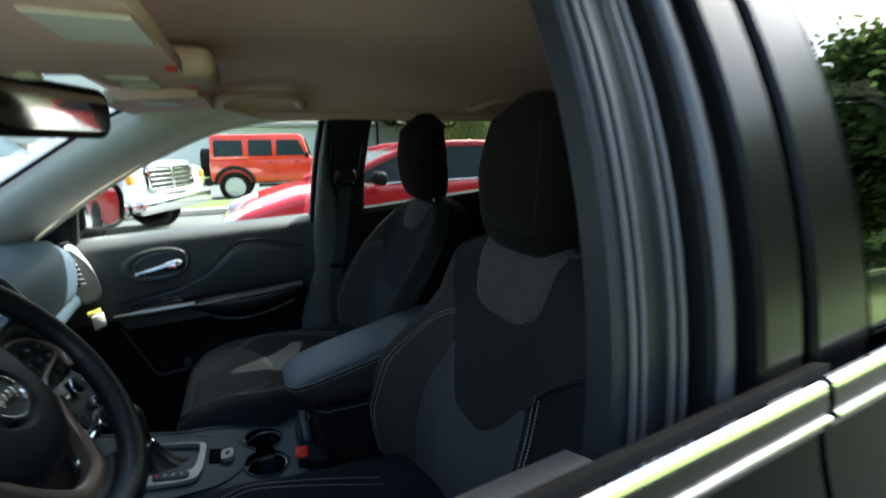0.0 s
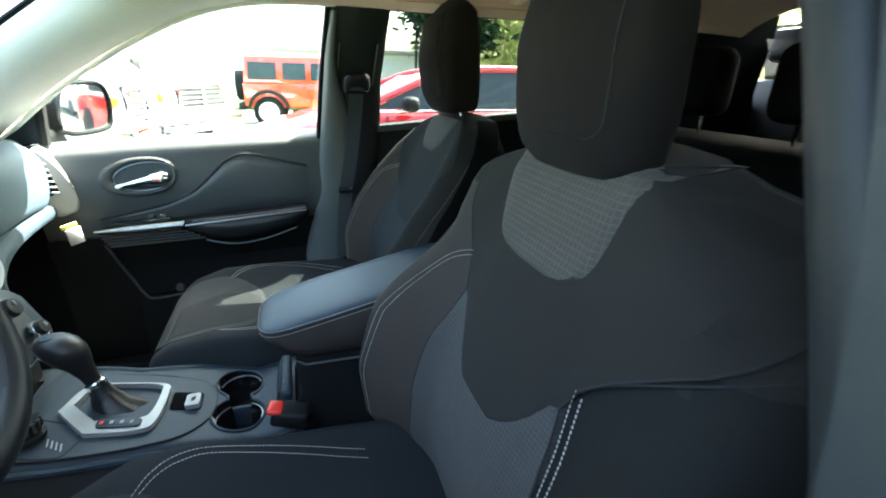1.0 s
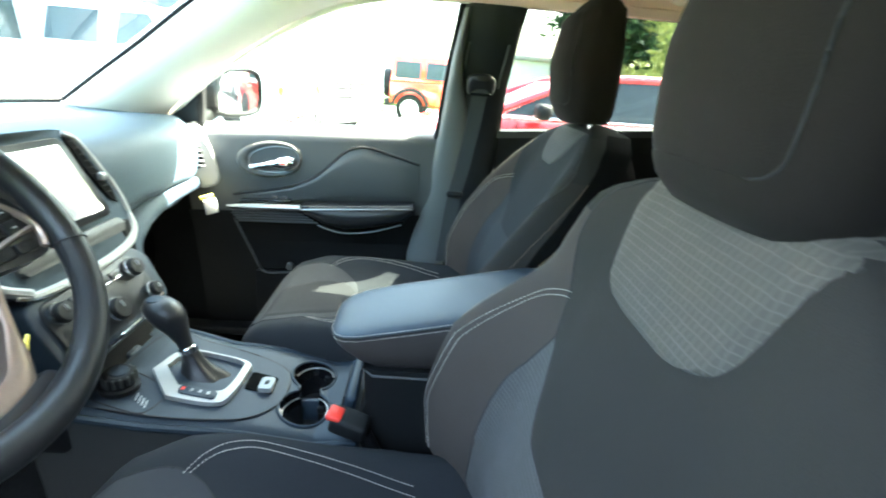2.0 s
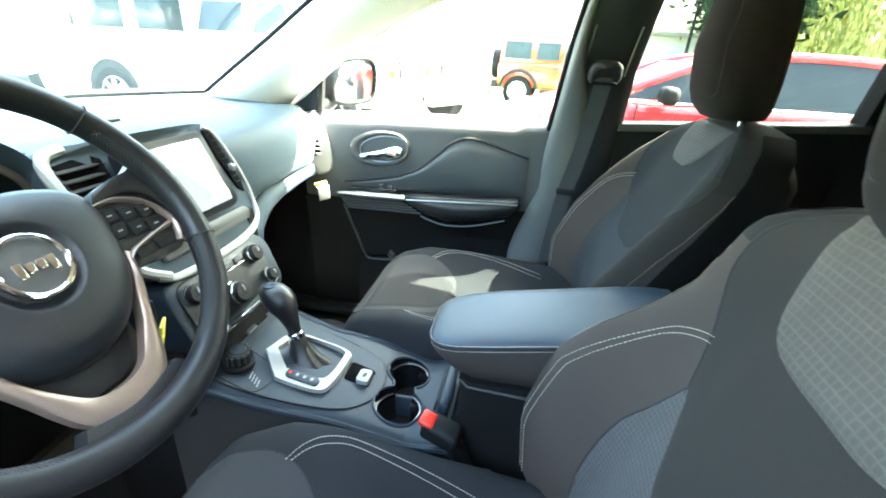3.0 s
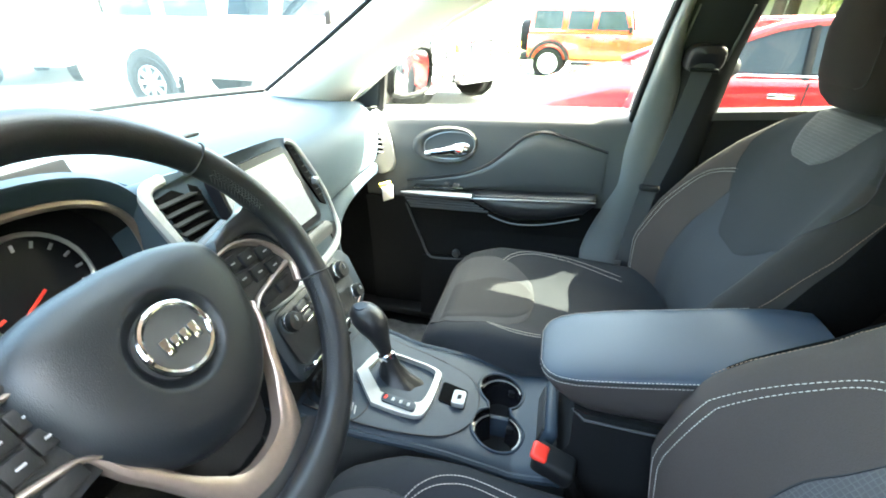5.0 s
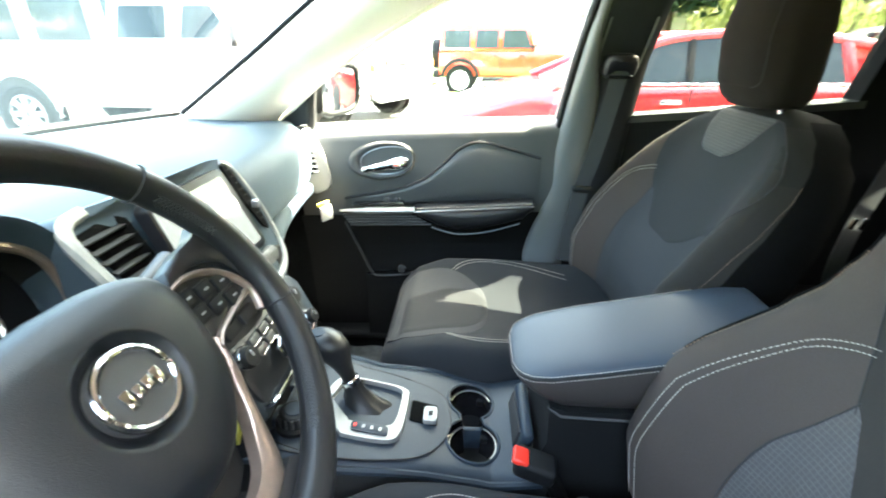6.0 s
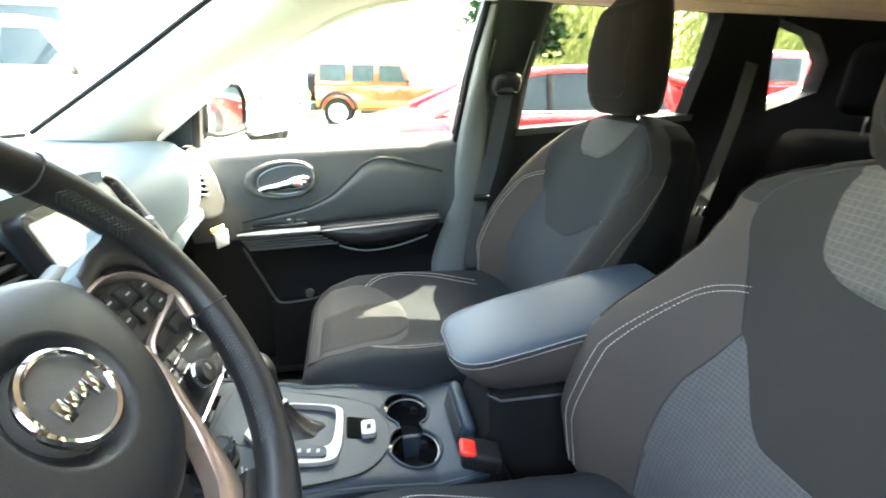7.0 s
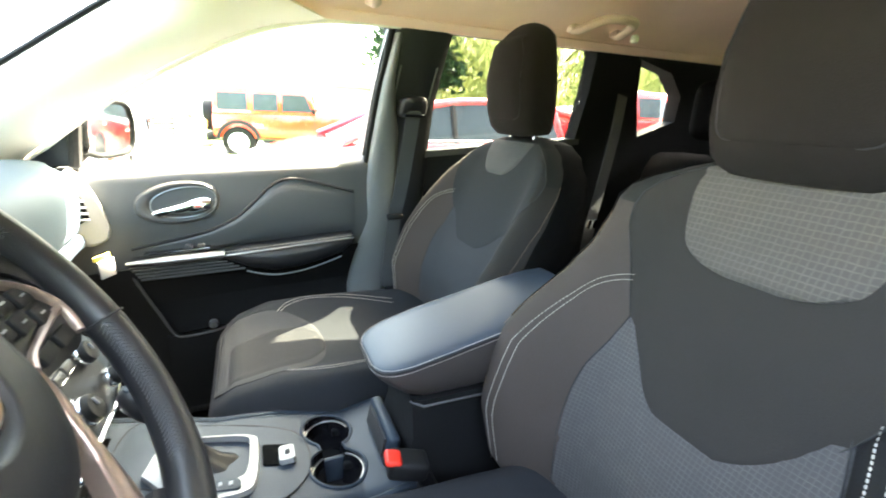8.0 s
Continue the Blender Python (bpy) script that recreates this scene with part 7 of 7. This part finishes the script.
def hatchback(paint, label, name="hatchback_car"):
    t = thing(name, label, "car")
    W, B = 1.74, 0.90
    part("body", hull([(-2.05, 0.45), (-2.12, 0.85), (-2.02, 0.98), (-0.9, 1.00), (0.85, 0.97), (1.35, 0.93), (1.85, 0.80), (2.12, 0.62), (2.15, 0.42), (2.0, 0.24), (-1.95, 0.26)], W, 0.18, 0.75, 0, 0.07), paint, t, "glossy painted body")
    def top(x):
        return lerp(x, [-1.75, -1.35, -0.5, 0.05, 0.34], [1.185, 1.285, 1.345, 1.325, 1.265])

    def yy(z):
        return W / 2 - 0.06 - 0.34 * max(0, z - B)
    part("roof", sheet(lambda u, v: (-1.75 + 2.09 * u, (2 * v - 1) * yy(top(-1.75 + 2.09 * u)), top(-1.75 + 2.09 * u) - 0.03 * abs(2 * v - 1) ** 6), 16, 12, (0, 0, -0.035)), paint, t, "painted roof")
    for sg in (1, -1):
        part("roof_rail", tube(spline([(x, sg * yy(z), z) for x, z in ((1.14, 0.955), (0.80, 1.085), (0.48, 1.205), (0.22, 1.285), (-0.10, 1.322), (-0.55, 1.332), (-1.05, 1.305), (-1.45, 1.245), (-1.72, 1.150), (-1.93, 0.96))], 60), 0.034, 8), paint, t, "painted pillar and roof rail in one sweep")
        for x0, x1, z1, r in ((0.03, 0.03, 1.305, 0.035), (-1.28, -1.18, 1.29, 0.05)):
            part("roof_pillar", tube([(x0, sg * yy(0.96), 0.95), ((x0 + x1) / 2, sg * yy((0.95 + z1) / 2), (0.95 + z1) / 2 + 0.01), (x1, sg * yy(z1), z1)], r, 8, flat=0.6, up=(0, 1, 0)), paint if x0 != 0.03 else PLASTIC, t)
        for y in (0.36,):
            st = part("seat_back", box((0.14, sg * y, 1.00), (0.14, 0.42, 0.36), 0.06, 3), PLASTIC, t)
            part("headrest", box((0.12, sg * y, 1.220), (0.10, 0.22, 0.11), 0.045, 3), PLASTIC, st)
            rs = part("rear_seat", box((-1.0, sg * y, 0.97), (0.12, 0.56, 0.32), 0.05, 3), PLASTIC, t)
            part("headrest", box((-0.99, sg * y, 1.175), (0.09, 0.24, 0.10), 0.04, 3), PLASTIC, rs)
        part("sill_chrome", tube([(-1.3, sg * (yy(0.985) + 0.012), 0.992), (0.9, sg * (yy(0.975) + 0.012), 0.980)], 0.009, 6), CHROME, t)
    for sg in (1, -1):
        part("window", side_glass([(-1.25, 1.0), (0.0, 1.0), (0.0, 1.31), (-0.5, 1.325), (-1.17, 1.285)], W - 0.12, 0.34, 0.90, sg), CARGLASS, t, "green-tinted window glass")
        part("window", side_glass([(0.06, 1.0), (0.93, 0.99), (0.36, 1.25), (0.20, 1.29), (0.06, 1.305)], W - 0.12, 0.34, 0.90, sg), CARGLASS, t, "green-tinted window glass")
        for x in (0.03, 0.82):
            part("door_gap", box((x, sg * (W / 2 + 0.001), 0.68), (0.012, 0.008, 0.55), 0), SEAM, t)
        for x in (-1.0, 0.18):
            part("door_handle", box((x, sg * (W / 2 - 0.005), 0.86), (0.18, 0.03, 0.035), 0.01), CHROME, t, "chrome door handle")
        for x in (-1.32, 1.30):
            part("wheel_arch", lathe([(0.37, -0.02), (0.37, 0.012), (0.05, 0.012)], pose(x, sg * (W / 2 - 0.004), 0.32, -90 * sg, 0, 0), 30), SEAM, t)
            road_wheel(t, x, sg * (W / 2 - 0.10), 0.32, 0.21, SILVER, 8)
        part("side_mirror", box((0.62, sg * (W / 2 + 0.08), 1.04), (0.14, 0.20, 0.12), 0.05, 4), PLASTIC, t)
        part("headlamp", box((1.86, sg * 0.66, 0.72), (0.40, 0.28, 0.16), 0.07, 4, m=pose(0, 0, 0, 0, 18, 0)), LAMPGLASS, t, "clear headlamp")
        part("tail_lamp", box((-2.05, sg * 0.74, 0.88), (0.14, 0.20, 0.18), 0.04), REDLENS, t)
    part("windscreen", sheet(lambda u, v: (1.06 - 0.70 * u, (0.74 - 0.10 * u) * (2 * v - 1), 0.965 + 0.295 * u), 6, 10, (0.004, 0, 0.006)), CLEAR, t, "raked windscreen glass")
    return t


def suv(paint, label):
    t = thing("sport_utility_car", label, "car")
    W = 1.86
    part("body", hull([(-2.3, 0.50), (-2.35, 1.02), (-2.2, 1.10), (1.0, 1.10), (2.1, 1.0), (2.3, 0.8), (2.3, 0.45), (2.1, 0.36), (-2.2, 0.38)], W, 0.15, 0.9, 0, 0.07), paint, t, "painted body")
    part("cabin", hull([(-2.25, 1.08), (-2.05, 1.65), (-1.8, 1.73), (0.1, 1.74), (0.4, 1.68), (1.15, 1.08)], W - 0.08, 0.30, 1.08, 0, 0.06), paint, t, "painted roof")
    for sg in (1, -1):
        for x0, x1, k in ((-1.95, -1.15, 0.0), (-1.05, -0.25, 0.0), (-0.15, 0.85, -0.45)):
            part("window", side_glass([(x0, 1.14), (x1, 1.14), (x1 + k, 1.60), (x0 + 0.05, 1.60)], W - 0.08, 0.30, 1.08, sg), CARGLASS, t, "dark window glass")
        for x in (-1.4, 1.4):
            part("wheel_arch", lathe([(0.43, -0.02), (0.43, 0.012), (0.05, 0.012)], pose(x, sg * (W / 2 - 0.004), 0.37, -90 * sg, 0, 0), 30), SEAM, t)
            road_wheel(t, x, sg * (W / 2 - 0.11), 0.37, 0.24, SILVER, 7)
        part("tail_lamp", box((-2.27, sg * 0.80, 1.0), (0.14, 0.20, 0.26), 0.04), REDLENS, t)
        part("headlamp", box((2.12, sg * 0.72, 0.82), (0.36, 0.28, 0.18), 0.06, 3), LAMPGLASS, t)
        part("side_mirror", box((0.75, sg * (W / 2 + 0.10), 1.18), (0.12, 0.20, 0.14), 0.04, 3), paint, t)
    part("rear_window", box((-2.17, 0, 1.38), (0.02, 1.3, 0.42), 0.01, m=pose(0, 0, 0, 0, 19, 0)), CARGLASS, t)
    return t


for x in (-1.62, 1.12):
    for s in (1, -1):
        road_wheel(shell, x, 0.80 * s, 0.35, 0.22, SILVERPAINT, 5)
for s in (1, -1):
    part("rear_quarter", box((1.40, 0.85 * s, 0.86), (0.74, 0.13, 0.62), 0.05, 3), BODY, shell)
    part("wing_foot", box((-1.02, 0.84 * s, 0.66), (0.26, 0.12, 0.62), 0.04, 3), BODY, shell)
part("underbody", box((-0.25, 0, 0.34), (3.9, 1.35, 0.12), 0.03), RUBBER, shell)
part("rear_bumper", box((1.80, 0, 0.55), (0.14, 1.72, 0.36), 0.06, 4), PLASTIC, shell)
place_thing(hatchback(RED, "bright red hatchback parked beside the car"), 1.45, 4.2, 180, 1.10)
place_thing(off_roader(), 0.81, 13.25, -4)
place_thing(pickup(WHITE, "white pickup truck with a chrome grille", 6.0), -4.3, 9.1, -25)
place_thing(pickup(WHITE, "white crew-cab pickup truck parked ahead", 5.9, True, 0.63, 0.75), -5.15, 6.7, 0)
place_thing(suv(WHITE, "white sport utility car seen from behind"), -12.6, 8.6, 125)
place_thing(pickup(RED, "red pickup truck with a dark bed cover", 5.6, False), 7.6, 7.6, 170)
place_thing(suv(DARKPAINT, "dark blue sport utility car"), 9.0, 11.0, 165)
place_thing(hatchback(WHITE, "white car parked behind", "parked_car"), 7.2, 5.2, 180)
place_thing(suv(RED, "red sport utility car parked further back"), 9.8, 2.3, 178)

# ---- ground beds, buildings ----
solo("lawn_strip", box((-3.5, 11.2, 0.06), (14, 2.0, 0.12), 0.05, 3), GRASS, "bright mown grass strip with a kerb", "grass", kind="structure")
solo("lawn", box((28, -13.3, 0.05), (72, 19.2, 0.1), 0.03), GRASS, "sunlit mown lawn", "grass", kind="structure")
solo("lawn_far", box((22, 26, 0.05), (50, 14, 0.1), 0.03), GRASS, "sunlit grass below the willows", "grass", kind="structure")
solo("kerb", box((-3.5, 10.12, 0.07), (14, 0.15, 0.15), 0.03, 3), CONCRETE, "pale concrete kerb along the grass", "kerb", kind="structure")


def building(x, y, w, d, h, mt, label, bays):
    t = thing("building", label, "building", (x, y, 0), kind="structure")
    part("wall", box((x, y, h / 2), (w, d, h), 0.03), mt, t)
    part("roof", box((x, y, h + 0.15), (w + 0.8, d + 0.8, 0.3), 0.05), CONCRETE, t, "flat roof with a deep edge")
    for k in range(bays):
        xx = x - w / 2 + w * (k + 0.5) / bays
        wd = part("window", box((xx, y - d / 2 - 0.03, h * 0.42), (w / bays * 0.75, 0.08, h * 0.5), 0.01), CARGLASS, t, "dark shop window")
        part("window_frame", box((xx, y - d / 2 - 0.05, h * 0.42 + h * 0.25), (w / bays * 0.8, 0.12, 0.10), 0.02), WALLWHITE, wd)
    return t


building(4, 36, 40, 12, 2.7, WALLWHITE, "long pale showroom with a flat roof", 0)
building(-20, 30, 16, 12, 6.0, WALLWHITE, "white workshop building", 4)
building(-40, 14, 12, 30, 5.0, WALLWHITE, "white hall beyond the car park", 3)
lp = thing("street_lamp", "tall dark car park lamp", "street lamp", (6.6, 24, 0))
part("pole", tube([(6.6, 24, 0), (6.6, 24, 4), (6.6, 24, 6.8)], [0.09, 0.07, 0.05], 10), PLASTIC, lp)
part("lamp_head", box((6.6, 23.6, 6.8), (0.3, 0.9, 0.12), 0.04), PLASTIC, lp)


# ---- trees ----
def tree(x, y, h, spread, leaf_mat, n, size, label, weep=False, cone=False, seed=1):
    rnd = random.Random(seed)
    t = thing("tree", label, "tree", (x, y, 0))
    b = bmesh.new()
    tube([(x, y, 0), (x + 0.1, y, h * 0.3), (x, y + 0.1, h * 0.8)], [0.03 * h, 0.022 * h, 0.006 * h], 10, bm=b)
    tips = []
    for k in range(14 if not cone else 26):
        a, z0 = rnd.uniform(0, 6.28), h * rnd.uniform(0.25, 0.75)
        L = spread * rnd.uniform(0.55, 1.0) * ((1.15 - z0 / h) if cone else 1)
        e = Vector((x + L * math.cos(a), y + L * math.sin(a), z0 + (0.0 if cone else h * rnd.uniform(0.1, 0.3))))
        m = Vector((x, y, z0)).lerp(e, 0.5) + Vector((0, 0, 0.3))
        tube([(x, y, z0), m, e], [0.010 * h, 0.006 * h, 0.002 * h], 6, bm=b)
        tips += [m, e, m.lerp(e, 0.5)]
    part("trunk", b, BARK, t, "brown trunk and limbs")
    verts, faces = [], []
    for k in range(n):
        c = rnd.choice(tips)
        if weep:
            p = c + Vector((rnd.gauss(0, 0.5), rnd.gauss(0, 0.5), -rnd.uniform(0, h * 0.55)))
            p.z = max(0.8, p.z)
            s = size * rnd.uniform(0.6, 1.4)
            ax1, ax2 = Vector((rnd.uniform(-1, 1), rnd.uniform(-1, 1), 0)).normalized() * s * 0.35, Vector((rnd.uniform(-0.2, 0.2), rnd.uniform(-0.2, 0.2), -1)) * s * 1.6
        else:
            p = c + Vector((rnd.gauss(0, spread * 0.2), rnd.gauss(0, spread * 0.2), rnd.gauss(0, spread * 0.16)))
            s = size * rnd.uniform(0.6, 1.4)
            ax1 = Vector((rnd.uniform(-1, 1), rnd.uniform(-1, 1), rnd.uniform(-0.6, 0.6))).normalized() * s
            ax2 = ax1.cross(Vector((rnd.uniform(-1, 1), rnd.uniform(-1, 1), rnd.uniform(-1, 1)))).normalized() * s * 0.7
        i = len(verts)
        verts += [p - ax1, p - ax2 * 0.5, p + ax1, p + ax2]
        faces.append((i, i + 1, i + 2, i + 3))
    me = bpy.data.meshes.new("crown")
    me.from_pydata([tuple(v) for v in verts], [], faces)
    me.materials.append(leaf_mat)
    ob = new("crown", me)
    ob.parent = t
    ob.matrix_parent_inverse = t.matrix_world.inverted()
    ob["label"] = "loose crown of small leaves"
    return t


for k, (x, y, h) in enumerate(((14, 25, 11), (20, 27, 12), (26, 24, 11), (33, 27, 12), (40, 22, 11))):
    tree(x, y, h, 4.2, WILLOW, 16000, 0.13, "yellow-green weeping willow with hanging twigs", weep=True, seed=k + 3)
for k, (x, y, h) in enumerate(((8.5, 24, 13), (10.2, 27, 14))):
    tree(x, y, h, 2.6, CONIFER, 8000, 0.25, "tall dark conifer behind the showroom", cone=True, seed=k + 31)
for k, (x, y, h) in enumerate(((-27, 20, 7), (-33, 6, 7), (-30, -4, 8))):
    tree(x, y, h, 3.0, LEAF, 6000, 0.25, "leafy green tree beyond the car park", seed=k + 50)
for k, (x, y, h) in enumerate(((24, -7, 14), (29, -10, 15), (33, -14, 16), (27, -15, 14), (38, -9, 15), (22, -13, 12), (18, -20, 13), (10, -24, 13), (0, -26, 12), (-12, -25, 13), (44, -18, 15))):
    tree(x, y, h, 4.2, LEAF, 9000, 0.30, "broad leafy tree along the lawn", seed=k + 70)

# wooded hills behind, on the driver's side
rnd = random.Random(5)


def hill_h(az, d):
    return (d - 55) / 75 * (21 + 5 * math.sin(az * 9) + 3 * math.sin(az * 23 + 1)) if d > 55 else 0


verts, faces = [], []
for k in range(36000):
    az, d = radians(rnd.uniform(-130, 12)), 55 + 80 * rnd.random() ** 0.8
    z = hill_h(az, d) + rnd.uniform(0.0, 4.5)
    s = rnd.uniform(0.5, 1.3)
    a1 = Vector((rnd.uniform(-1, 1), rnd.uniform(-1, 1), rnd.uniform(-0.8, 0.8))).normalized() * s
    a2 = a1.cross(Vector((rnd.uniform(-1, 1), rnd.uniform(-1, 1), rnd.uniform(-1, 1)))).normalized() * s * 0.8
    p, i = Vector((d * math.cos(az), d * math.sin(az), z)), len(verts)
    verts += [tuple(p - a1), tuple(p - a2), tuple(p + a1), tuple(p + a2)]
    faces.append((i, i + 1, i + 2, i + 3))
me = bpy.data.meshes.new("hill_woods")
me.from_pydata(verts, [], faces)
me.materials.append(HILL)
tagged(new("hill_woods", me), "dense green woods on a hillside", "woods", kind="stuff")
solo("hillside", sheet(lambda u, v: ((52 + 90 * v) * math.cos(radians(-135 + 150 * u)), (52 + 90 * v) * math.sin(radians(-135 + 150 * u)), -0.2 + hill_h(radians(-135 + 150 * u), 52 + 90 * v)), 60, 12, (0, 0, -0.3)), GRASS, "green slope below the woods", "hill", kind="structure")
